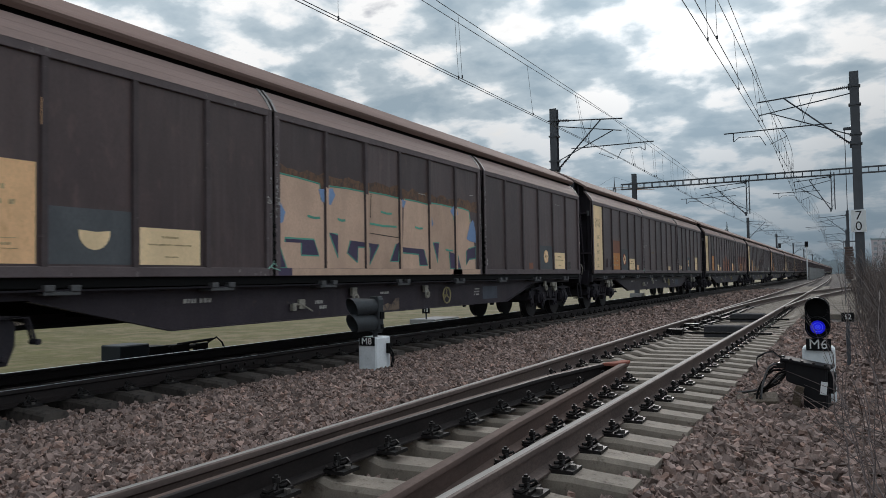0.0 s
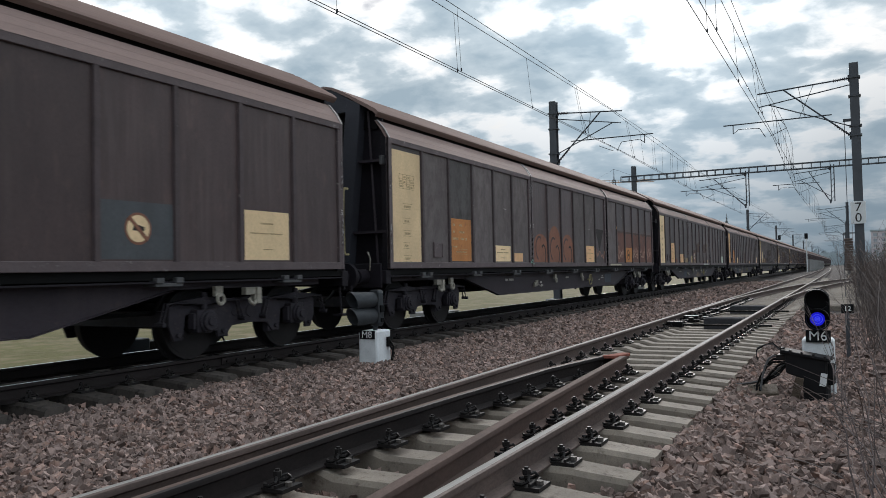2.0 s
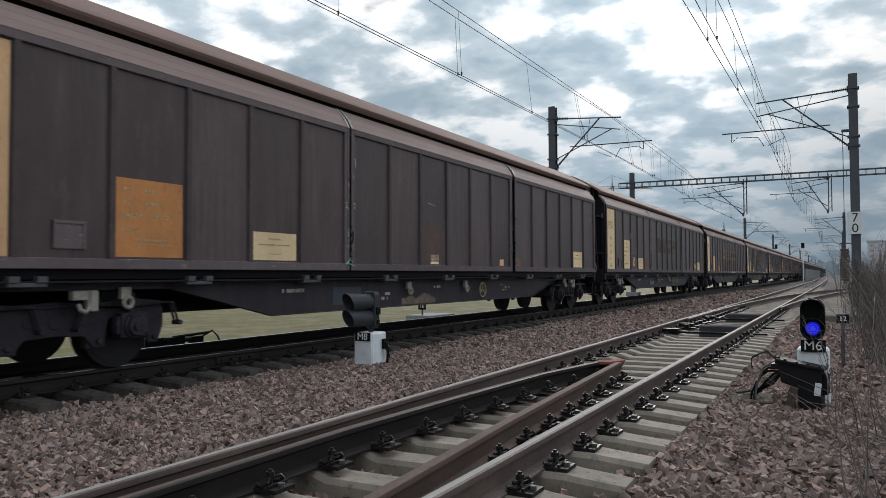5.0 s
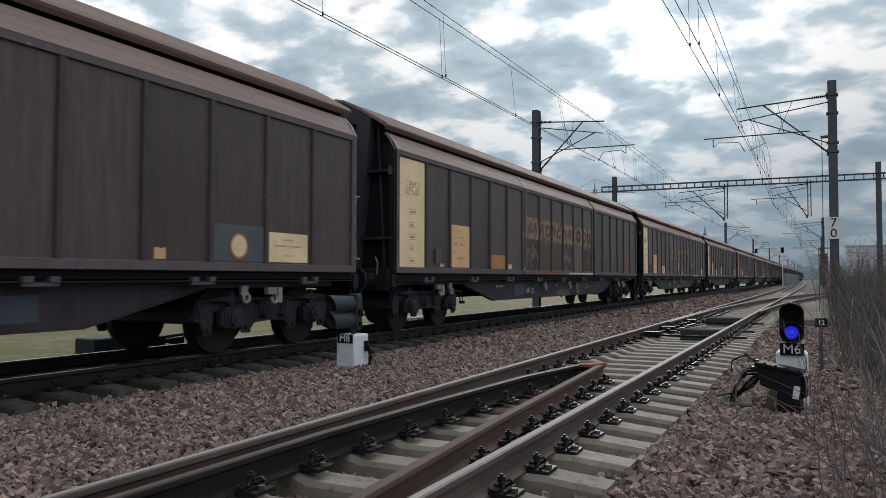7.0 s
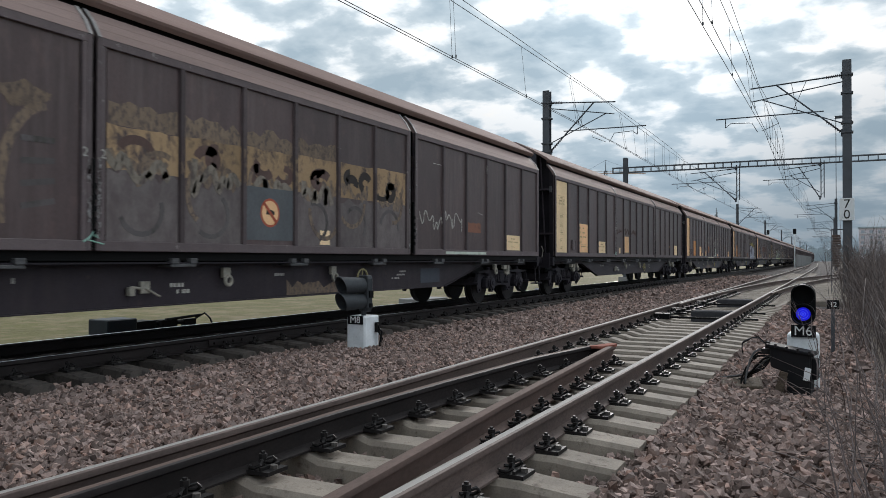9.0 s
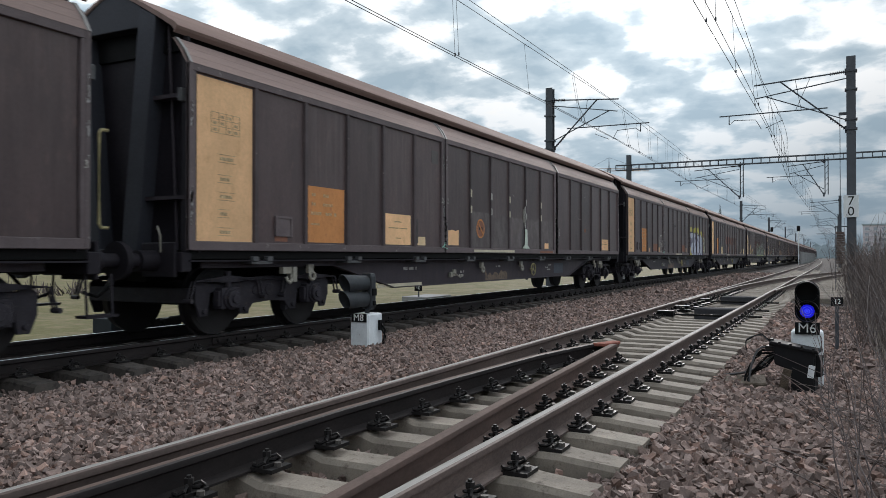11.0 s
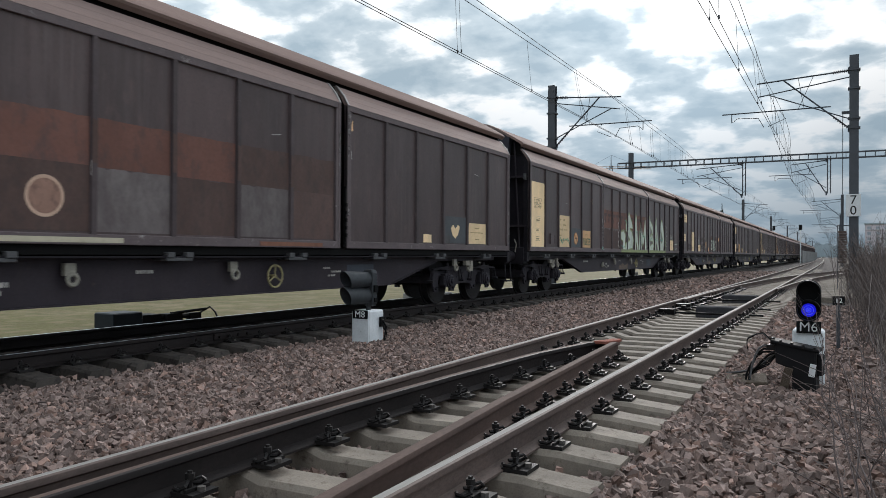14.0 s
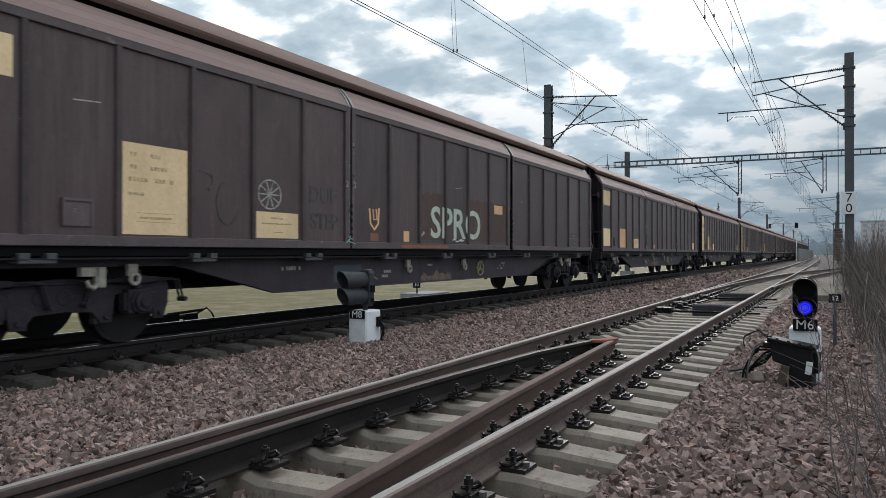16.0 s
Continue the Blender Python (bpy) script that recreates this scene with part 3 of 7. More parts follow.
    for s in (-1, 1):
        fr.prism([(y, z) for y, z in side], s * 0.985 - 0.02, s * 0.985 + 0.02, "x")
        fr.box(s * 0.985 - 0.05, s * 0.985 + 0.05, -1.30, 1.30, 0.715, 0.745)
        for y in (-0.3, 0.0, 0.3):
            fr.tube((s * 0.99, y, 0.58), (s * 1.016, y, 0.58), 0.065 if y else 0.09, 12)
        for y in (-0.52, 0.52, -1.28, 1.28):
            fr.tube((s * 1.0, y, 0.34), (s * 1.04, y, 0.34), 0.035, 8)
        for y in (-0.42, 0.42):     # brake hangers
            fr.tube((s * 0.93, y, 0.72), (s * 0.93, y * 1.05, 0.30), 0.025, 6)
            fr.box(s * 0.93 - 0.05, s * 0.93 + 0.05, y * 1.05 - 0.05, y * 1.05 + 0.05, 0.26, 0.46)
    fr.box(-0.98, 0.98, -0.22, 0.22, 0.42, 0.74)
    fr.box(-0.98, 0.98, -1.42, -1.34, 0.44, 0.64)
    fr.box(-0.98, 0.98, 1.34, 1.42, 0.44, 0.64)
    w["bogie"] = fr.mesh("bogie", M["bogie"], bevel=0.008)
    wh = Geo()
    for s in (-1, 1):
        wh.tube((s * 0.685, 0, 0), (s * 0.82, 0, 0), 0.45, 32, 0)
        wh.tube((s * 0.665, 0, 0), (s * 0.692, 0, 0), 0.488, 32, 0)
        wh.tube((s * 0.815, 0, 0), (s * 0.826, 0, 0), 0.40, 28, 0)
        wh.tube((s * 0.82, 0, 0), (s * 0.90, 0, 0), 0.13, 16, 0)
    wh.tube((-1.0, 0, 0), (1.0, 0, 0), 0.08, 12)
    w["wheelset"] = wh.mesh("wheelset", M["wheel"], smooth=True)
    ab = Geo().box(0.96, 1.12, -0.17, 0.17, 0.36, 0.64)
    ab.tube((1.10, 0, 0.49), (1.15, 0, 0.49), 0.145, 16)
    ab.tube((1.14, 0, 0.49), (1.19, 0, 0.49), 0.115, 16)
    for i in range(6):
        a = 1.047 * i
        ab.tube((1.148, 0.128 * math.cos(a), 0.49 + 0.128 * math.sin(a)), (1.165, 0.128 * math.cos(a), 0.49 + 0.128 * math.sin(a)), 0.013, 6)
    ab.box(1.0, 1.10, -0.21, -0.17, 0.40, 0.60).box(1.0, 1.10, 0.17, 0.21, 0.40, 0.60)
    ab.tube((1.18, 0, 0.49), (1.215, 0, 0.49), 0.06, 8)
    ab.tube((1.06, 0, 0.64), (1.06, 0, 0.86), 0.045, 8)
    w["axle_box"] = ab.mesh("axle_box", M["bogie"], bevel=0.012)
    sp = Geo()
    for i in range(6):
        l = 0.60 - 0.085 * i
        pts = [(-l, 0.79 - 0.012 * i - 0.05 * (l / 0.6) ** 2 * -1 * -1), (0, 0.80 - 0.016 * i), (l, 0.79 - 0.012 * i - 0.05 * (l / 0.6) ** 2)]
        sp.prism([(y, z) for y, z in pts] + [(y, z - 0.014) for y, z in reversed(pts)], 1.01, 1.10, "x")
    for s in (-1, 1):
        for dx in (1.02, 1.08):
            sp.tube((dx, s * 0.60, 0.74), (dx, s * 0.68, 0.50), 0.014, 6)
        sp.tube((0.99, s * 0.69, 0.49), (1.12, s * 0.69, 0.49), 0.03, 8)
    w["spring"] = sp.mesh("leaf_spring", M["bogie"])
    br = Geo().box(1.10, 1.33, -0.20, 0.20, 0.945, 0.985).box(1.22, 1.345, -0.20, -0.09, 0.985, 1.05).box(1.22, 1.345, 0.09, 0.20, 0.985, 1.05)
    w["bracket"] = br.mesh("roller_bracket", M["bracket"], bevel=0.006)
    ho = Geo().box(1.14, 1.22, -0.13, 0.13, 0.80, 0.90)
    ho.path([(1.20, 0.06, 0.82), (1.22, 0.06, 0.72), (1.24, 0.0, 0.67), (1.24, -0.06, 0.70), (1.22, -0.07, 0.76)], 0.026, 6)
    ho.box(1.13, 1.25, 0.06, 0.15, 0.68, 0.90)
    w["hook"] = ho.mesh("towing_hook", M["ivory"], bevel=0.006)
    ey = Geo().ring((1.20, 0.0, 0.76), 0.058, 0.024, "x", 16).box(1.15, 1.20, -0.09, 0.04, 0.80, 0.93)
    w["eye"] = ey.mesh("lashing_eye", M["ivory"])
    hw = Geo().ring((1.20, 0, 0.72), 0.155, 0.015, "x", 28)
    for a in (90, 210, 330):
        hw.tube((1.19, 0, 0.72), (1.20, 0.155 * math.cos(radians(a)), 0.72 + 0.155 * math.sin(radians(a))), 0.011, 6)
    hw.tube((1.10, 0, 0.72), (1.21, 0, 0.72), 0.025, 8)
    w["handwheel"] = hw.mesh("brake_handwheel", M["yellow"])
    lv = Geo().box(1.10, 1.14, -0.07, 0.07, 0.64, 0.78).tube((1.12, -0.2, 0.72), (1.17, -0.08, 0.70), 0.018, 6).tube((1.14, 0.0, 0.70), (1.2, 0.16, 0.60), 0.014, 6).box(1.12, 1.18, -0.26, -0.18, 0.62, 0.72)
    w["lever"] = lv.mesh("brake_lever", M["ivory"], bevel=0.004)
    st = Geo().tube((1.22, 0, 0.86), (1.25, 0, 0.42), 0.016, 6).tube((1.22, -0.32, 0.86), (1.25, -0.32, 0.42), 0.016, 6).box(1.12, 1.30, -0.36, 0.04, 0.395, 0.425)
    w["step"] = st.mesh("shunter_step", M["under"])
    gr = Geo().path([(1.20, 0.02, 1.36), (1.20, -0.06, 1.36), (1.20, -0.09, 1.40), (1.20, -0.09, 2.38), (1.20, -0.06, 2.42), (1.20, 0.02, 2.42)], 0.019, 6)
    w["grab"] = gr.mesh("grab_handle", M["yellow"])
    hd = Geo().box(SIDE - 0.036, SIDE - 0.012, -0.16, 0.16, 1.33, 1.60).box(SIDE - 0.03, SIDE + 0.0, -0.18, 0.18, 1.585, 1.615).box(SIDE - 0.03, SIDE + 0.0, -0.18, -0.15, 1.33, 1.6).box(SIDE - 0.03, SIDE + 0.0, 0.15, 0.18, 1.33, 1.6)
    w["holder"] = hd.mesh("label_holder", M["post"])
    lk = Geo().box(SIDE - 0.05, SIDE - 0.01, -0.018, 0.018, 1.15, 2.1)
    for i in range(5):
        lk.box(SIDE - 0.03, SIDE + 0.012, -0.022, 0.022, 1.30 + 0.12 * i, 1.36 + 0.12 * i)
    w["lock"] = lk.mesh("door_lock", M["black"])
    w["hose"] = Geo().path([(1.0, -0.11, 1.10), (1.05, -0.16, 1.30), (1.0, -0.16, 1.42)], 0.012, 5).mesh("tag_wire", M["ivory"])
    return w


W = wagon_meshes()
FLIP = pose(0, LENGTH, 0, 0, 0, 180)


def freight_wagon():
    """One four-axle sliding-wall wagon; its origin is at rail level under its leading corner."""
    ob = thing("freight_wagon", "dark brown sliding-wall freight wagon with weathered ribbed doors", "wagon", group="wagons of the freight train")
    part("roof", W["roof"], ob, "brown curved roof")
    part("roof_core", W["core"], ob, "black box standing for the shaded recess under the roof edge")
    part("floor_frame", W["floor"], ob)
    part("centre_beam", W["centre"], ob)
    for turn in (pose(0, 0, 0), FLIP):
        for d in range(3):
            door = part("door", W["door"], ob, "", turn @ pose(0, DOOR_Y[d], 0))
            part("hood", W["hood"], door, "sloping brown upper door sheet")
            for y in (0.0, DOOR_L - 0.05):
                part("hood_edge", W["edge"], door, "pale worn edge strip", pose(0, y, 0))
                part("door_stile", W["stile"], door, "worn end stile", pose(0, y * 0.998, 0))
            for b in range(6):
                part("panel", W["panel"], door, m=pose(0, 0.12 + BAY * b, 0))
                if b:
                    part("upright", W["upright"], door, m=pose(0, 0.12 + BAY * b, 0))
        part("side_beam", W["beam"], ob, "fish-bellied side beam", turn)
        part("guide_rail", W["rail"], ob, "", turn)
        part("end_wall", W["end"], ob, "dark end wall with slanting strongbacks", turn)
        part("headstock", W["headstock"], ob, "", turn)
        part("end_gusset", W["gusset"], ob, "dark arched end plate under the roof", turn)
        for side in (pose(0, 0, 0), pose(0, 0, 0) @ Matrix.Diagonal((-1, 1, 1, 1))):
            part("strongback", W["strongback"], ob, "", turn @ side)
            part("corner_post", W["corner"], ob, "", turn @ side)
            part("end_rod", W["rod"], ob, "", turn @ side)
            part("lamp_bracket", W["lamp"], ob, "", turn @ side)
            for z in (1.75, 3.0):
                part("end_bar", W["bar"], ob, "", turn @ side @ pose(0, 0, z))
        part("coupling", W["coupling"], ob, "", turn)
        for x in (-0.875, 0.875):
            part("buffer", W["buffer"], ob, "", turn @ pose(x, 0, 1.0))
        for i in range(9):
            part("roller_bracket", W["bracket"], ob, "", turn @ pose(0, 1.35 + 2.22 * i, 0))
        for y in (2.05, LENGTH - 2.05):
            part("towing_hook", W["hook"], ob, "", turn @ pose(0, y, 0))
        for y in (2.62, 8.9, 11.3, LENGTH - 2.62):
            part("lashing_eye", W["eye"], ob, "", turn @ pose(0, y, 0))
        part("brake_handwheel", W["handwheel"], ob, "yellow brake handwheel", turn @ pose(0, 12.1, 0))
        part("brake_lever", W["lever"], ob, "", turn @ pose(0, 7.6, 0))
        part("shunter_step", W["step"], ob, "", turn @ pose(0, LENGTH + 0.25, 0))
        part("grab_handle", W["grab"], ob, "pale grab handle", turn @ pose(0, LENGTH + 0.2, 0) @ pose(0, 0, 0))
        part("label_holder", W["holder"], ob, "", turn @ pose(0, 1.78, 0))
        part("tag_wire", W["hose"], ob, "", turn)
        for y in (6.737, 13.615):
            part("door_lock", W["lock"], ob, "", turn @ pose(0, y, 0))
    for c in (1.87, LENGTH - 1.87):
        bg = part("bogie", W["bogie"], ob, "two-axle bogie with leaf springs", pose(0, c, 0))
        for y in (-0.9, 0.9):
            part("wheelset", W["wheelset"], bg, "steel wheelset", pose(0, y, 0.46))
            for a in (0, 180):
                part("axle_box", W["axle_box"], bg, m=pose(0, y, 0, 0, 0, a))
                part("leaf_spring", W["spring"], bg, m=pose(0, y, 0, 0, 0, a))
    return ob


FRONT0 = 23.075      # where the leading corner of wagon 0 stands at the start
WAGONS = {}
_first = freight_wagon()
for _k in range(-1, 24):
    WAGONS[_k] = _first if _k == -1 else copy_thing(_first, pose(TRAIN_X, FRONT0 + OVER_BUFFERS * _k, TRAIN_Z))


# ---- paint, placards and markings on the wagons ----
def paint(name, base, worn=None, at=(0.60, 0.72), rough=0.6, scale=2.2):
    return surface(name, base, tuple(c * 0.62 for c in base), rough, scale=scale, fine=30, stretch=(1, 1.3, 0.8), bump=0.06, third=worn or (0.10, 0.08, 0.07), third_at=at, vary=0.25)


P = {
    "cream": paint("cream_placard", (0.92, 0.69, 0.42), (0.66, 0.43, 0.22), (0.64, 0.84), scale=1.4),
    "tan": paint("tan_placard", (0.86, 0.53, 0.29), (0.55, 0.31, 0.155), (0.58, 0.80), scale=1.4),
    "orange": paint("orange_placard", (0.62, 0.27, 0.10), (0.33, 0.14, 0.075), (0.58, 0.75)),
    "rust": paint("rust_patch", (0.27, 0.125, 0.085), (0.13, 0.075, 0.06), (0.55, 0.72)),
    "brown": paint("brown_band", (0.118, 0.076, 0.068), (0.075, 0.056, 0.053), (0.48, 0.70)),
    "dust": paint("grey_dust", (0.115, 0.105, 0.105), (0.055, 0.05, 0.048), (0.48, 0.66), scale=1.3),
    "grey": paint("grey_field", (0.105, 0.112, 0.122), (0.085, 0.08, 0.08), (0.6, 0.78)),
    "band": paint("old_livery_band", (0.35, 0.24, 0.140), (0.075, 0.058, 0.058), (0.50, 0.62), scale=1.1),
    "dark": paint("dark_repaint", (0.045, 0.038, 0.036), (0.03, 0.027, 0.027)),
    "skin": paint("graffiti_beige", (0.62, 0.43, 0.325), (0.46, 0.32, 0.25), (0.62, 0.78)),
    "violet": paint("graffiti_violet", (0.085, 0.068, 0.120), (0.10, 0.06, 0.09), (0.6, 0.8)),
    "blue": paint("graffiti_blue", (0.22, 0.33, 0.55), (0.2, 0.25, 0.4), (0.6, 0.8)),
    "teal": paint("graffiti_teal", (0.12, 0.38, 0.29), (0.2, 0.3, 0.25), (0.6, 0.8)),
    "silver": paint("graffiti_silver", (0.43, 0.46, 0.54), (0.27, 0.28, 0.35), (0.52, 0.66)),
    "lemon": paint("graffiti_yellow", (0.50, 0.44, 0.10), (0.26, 0.21, 0.09), (0.54, 0.70)),
    "white": paint("graffiti_white", (0.60, 0.66, 0.58), (0.36, 0.40, 0.32), (0.50, 0.70)),
    "chalk": paint("chalk_white", (0.48, 0.46, 0.43), (0.15, 0.14, 0.13), (0.50, 0.64), scale=6),
    "lime": paint("graffiti_lime", (0.36, 0.41, 0.21), (0.2, 0.22, 0.13), (0.46, 0.62), scale=6),
    "red": paint("sign_red", (0.42, 0.10, 0.06), (0.3, 0.12, 0.08), (0.6, 0.8)),
    "ink": paint("faded_print", (0.37, 0.275, 0.16), (0.7, 0.52, 0.30), (0.46, 0.62), scale=12),
    "haze": paint("dust_film", (0.170, 0.147, 0.146), (0.098, 0.080, 0.081), (0.40, 0.66), scale=1.2),
    "inkgreen": paint("green_marker", (0.07, 0.19, 0.14), (0.10, 0.16, 0.12), (0.6, 0.8)),
    "smear": paint("rubbed_smear", (0.21, 0.155, 0.115), (0.075, 0.062, 0.06), (0.46, 0.64), scale=5),
    "letter": M["letter"],
    "pale": paint("pale_wash", (0.27, 0.235, 0.195), (0.10, 0.082, 0.076), (0.44, 0.62), scale=3),
    "peel": paint("peeled_primer", (0.34, 0.33, 0.33), (0.07, 0.055, 0.055), (0.44, 0.50), scale=9),
    "string": paint("green_string", (0.28, 0.50, 0.42)),
    "pearl": paint("graffiti_pearl", (0.60, 0.59, 0.68), (0.40, 0.39, 0.46), (0.58, 0.74)),
    "flecks": paint("worn_livery", (0.26, 0.19, 0.12), (0.062, 0.046, 0.048), (0.34, 0.50), scale=1.7),
    "redband": paint("faded_red_livery", (0.205, 0.100, 0.080), (0.105, 0.068, 0.064), (0.50, 0.68), scale=1.4),
    "rosy": paint("rosy_scrawl", (0.38, 0.225, 0.175), (0.15, 0.095, 0.082), (0.52, 0.68), scale=4),
    "overspray": paint("orange_overspray", (0.20, 0.115, 0.075), (0.085, 0.062, 0.055), (0.44, 0.62), scale=4),
    "stripe": paint("pale_stripe", (0.55, 0.50, 0.38), (0.3, 0.27, 0.2), (0.6, 0.75)),
    "slate": paint("blue_grey_patch", (0.080, 0.090, 0.112), (0.09, 0.10, 0.12), (0.6, 0.8)),
}
FACE = SIDE - 0.036
NAMES = {"grey": "grey_field", "ink": "marking", "letter": "marking"}


def patch(k, name, colour, poly, lift=0.003, at=FACE):
    """A coat of paint or a plate with the given outline (y, z) on the side of wagon k."""
    g = Geo().prism(poly, at - 0.004, at + lift, "x")
    return part(name, g.mesh(name, P[colour]), WAGONS[k])


def rect(k, d, b, z0, z1, colour, a=0.06, c=0.94, name="placard", lift=0.003, rough=0.0):
    y, _ = bay_span(d, b)
    y0, y1 = y + BAY * a, y + BAY * c
    if not rough:
        return patch(k, name, colour, [(y0, z0), (y1, z0), (y1, z1), (y0, z1)], lift)
    n = 7
    up = [(y1 + (y0 - y1) * i / n, z1 + random.uniform(-rough, rough)) for i in range(n + 1)]
    return patch(k, name, colour, [(y0, z0), (y1, z0)] + up, lift)


def bars(k, d, b, rows, a=0.15, colour="ink", lift=0.006):
    """Small unreadable lines of writing as plain bars: rows of z, height, list of spans in the bay's width."""
    y, _ = bay_span(d, b)
    g = Geo()
    for z, h, spans in rows:
        for p, q in spans:
            step = max(0.012, h * 0.72) / BAY
            n = max(1, int((q - p) / step))
            if h < 0.012:
                n, step = 1, q - p
            for i in range(n):
                u, v = y + BAY * (p + step * i), y + BAY * (p + step * (i + (0.62 if n > 1 else 1)))
                g.prism([(u, z + h * 0.15), (v, z + h * 0.15), (v, z + h * 0.8), (u, z + h * 0.8)], FACE, FACE + lift, "x")
    tagged(part("marking", g.mesh("marking", P[colour]), WAGONS[k]), kind="stuff")


def disc(k, d, b, z, r, inner="cream", rim="red", bar=True, at=0.5):
    """A round prohibition sign: rim, field and a small dark pictogram with a bar across."""
    y = bay_span(d, b)[0] + BAY * at
    def circle(rr, n=28):
        return [(y + rr * math.cos(2 * math.pi * i / n), z + rr * math.sin(2 * math.pi * i / n)) for i in range(n)]
    patch(k, "round_sign", rim, circle(r), 0.006)
    patch(k, "sign_field", inner, circle(r * 0.84), 0.008)
    if bar:
        patch(k, "pictogram", "dark", [(y - r * 0.45, z - r * 0.12), (y + r * 0.45, z - r * 0.12), (y + r * 0.45, z + r * 0.12), (y - r * 0.3, z + r * 0.3)], 0.010)
        c = r * 0.62
        patch(k, "sign_bar", rim, [(y - c, z + c + 0.03), (y - c - 0.03, z + c), (y + c, z - c - 0.03), (y + c + 0.03, z - c)], 0.012)


def stroke(k, colour, pts, w=0.035, lift=0.008, name="scribble", at=FACE):
    """A sprayed line on the wagon's side through the given (y, z)."""
    n = len(pts)
    left, right = [], []
    for i, (y, z) in enumerate(pts):
        (ya, za), (yb, zb) = pts[max(i - 1, 0)], pts[min(i + 1, n - 1)]
        l = math.hypot(yb - ya, zb - za) or 1
        ny, nz = -(zb - za) / l * w / 2, (yb - ya) / l * w / 2
        left.append((y + ny, z + nz))
        right.append((y - ny, z - nz))
    g = Geo()
    g.add([(x, *p) for i in range(n) for x, p in ((at - 0.002, left[i]), (at + lift, left[i]), (at + lift, right[i]), (at - 0.002, right[i]))],
          [(4 * i + c, 4 * i + (c + 1) % 4, 4 * i + 4 + (c + 1) % 4, 4 * i + 4 + c) for i in range(n - 1) for c in range(4)] + [(0, 1, 2, 3), (4 * n - 4, 4 * n - 3, 4 * n - 2, 4 * n - 1)])
    part(name, g.mesh(name, P[colour]), WAGONS[k])


def curve_pts(y, z, ry, rz, a0, a1, n=10):
    return [(y + ry * math.cos(radians(a0 + (a1 - a0) * i / n)), z + rz * math.sin(radians(a0 + (a1 - a0) * i / n))) for i in range(n + 1)]


def wobble(k, colour, y0, y1, z0, z1, seed, w=0.03, lift=0.008):
    """An unreadable looping scrawl."""
    r = random.Random(seed)
    n = max(7, int((y1 - y0) / 0.085))
    pts = []
    for i in range(n):
        u = i / (n - 1)
        up = i % 2 == 0
        pts.append((y0 + (y1 - y0) * u + r.uniform(-0.12, 0.12), r.uniform(z0 + (z1 - z0) * 0.55, z1) if up else r.uniform(z0, z0 + (z1 - z0) * 0.5)))
    for _ in range(2):
        pts = [pts[0]] + [q for a, b in zip(pts, pts[1:]) for q in ((a[0] * 0.75 + b[0] * 0.25, a[1] * 0.75 + b[1] * 0.25), (a[0] * 0.25 + b[0] * 0.75, a[1] * 0.25 + b[1] * 0.75))] + [pts[-1]]
    stroke(k, colour, pts, w, lift)


def words(k, text, y, z, size, colour, offset=0.0, lift=0.006, squash=1.0, name="graffiti"):
    """Big sprayed letters on the side, centred on (y, z)."""
    g = lettering(text, size, 0.004, offset, squash=squash)
    g.v = [(FACE + lift - v[1], y + v[0], z + v[2]) for v in g.v]
    part(name, g.mesh(name, P[colour]), WAGONS[k])


def data_table(k, z1=3.28, z0=1.24, colour="cream", shift=0.0):
    """The tall load-table placard of the first bay, with its ruled tables and lines of small print."""
    rect(k, 0, 0, z0, z1, colour, 0.03, 0.95)
    y = bay_span(0, 0)[0]
    g = Geo()
    def line(p, z, q, h=0.008):
        g.prism([(y + BAY * p, z), (y + BAY * q, z), (y + BAY * q, z + h), (y + BAY * p, z + h)], FACE, FACE + 0.006, "x")
    t = z1 - 0.42 + shift
    for i in range(4):
        line(0.25, t - 0.085 * i, 0.72)
    for p in (0.25, 0.37, 0.49, 0.60, 0.72):
        line(p, t - 0.255, p + 0.008, 0.26)
    for i, p in enumerate((0.28, 0.40, 0.52, 0.63)):
        for j in range(3):
            if (i + j) % 3:
                line(p, t - 0.06 - 0.085 * j, p + 0.06, 0.035)
    for dz, w in ((0.52, 0.30), (0.78, 0.24), (1.0, 0.28), (1.22, 0.2), (1.45, 0.26)):
        if t - dz - 0.1 > z0:
            line(0.36, t - dz, 0.36 + w)
            line(0.36, t - dz - 0.10, 0.36 + w)
            line(0.40, t - dz - 0.07, 0.36 + w - 0.05, 0.04)
    tagged(part("load_table", g.mesh("load_table", P["ink"]), WAGONS[k]), kind="stuff")


def number_plate_block(k, b, z0, z1, colour):
    """A pale panel with the wagon's marks as plain bars."""
    rect(k, 0, b, z0, z1, colour, 0.06, 0.93)
    t = z1 - 0.16
    rows = [(t, 0.07, [(0.16, 0.26), (0.42, 0.60)]), (t - 0.14, 0.07, [(0.16, 0.26), (0.42, 0.68)]), (t - 0.28, 0.075, [(0.14, 0.42), (0.48, 0.66), (0.68, 0.74)])]
    if z1 - z0 > 0.7:
        rows += [(t - 0.43, 0.05, [(0.14, 0.34)])]
        if z1 - z0 > 0.85:
            rows += [(z0 + 0.24, 0.008, [(0.24, 0.76)]), (z0 + 0.14, 0.008, [(0.24, 0.76)]), (z0 + 0.17, 0.04, [(0.28, 0.72)])]
    bars(k, 0, b, rows)


def notice(k, d, b, z0, z1, colour="cream"):
    rect(k, d, b, z0, z1, colour, 0.07, 0.90)
    h = z1 - z0
    bars(k, d, b, [(z1 - h * 0.28, 0.035, [(0.36, 0.60)]), (z1 - h * 0.48, 0.028, [(0.18, 0.50), (0.53, 0.78)]), (z0 + h * 0.2, 0.02, [(0.4, 0.6)])])


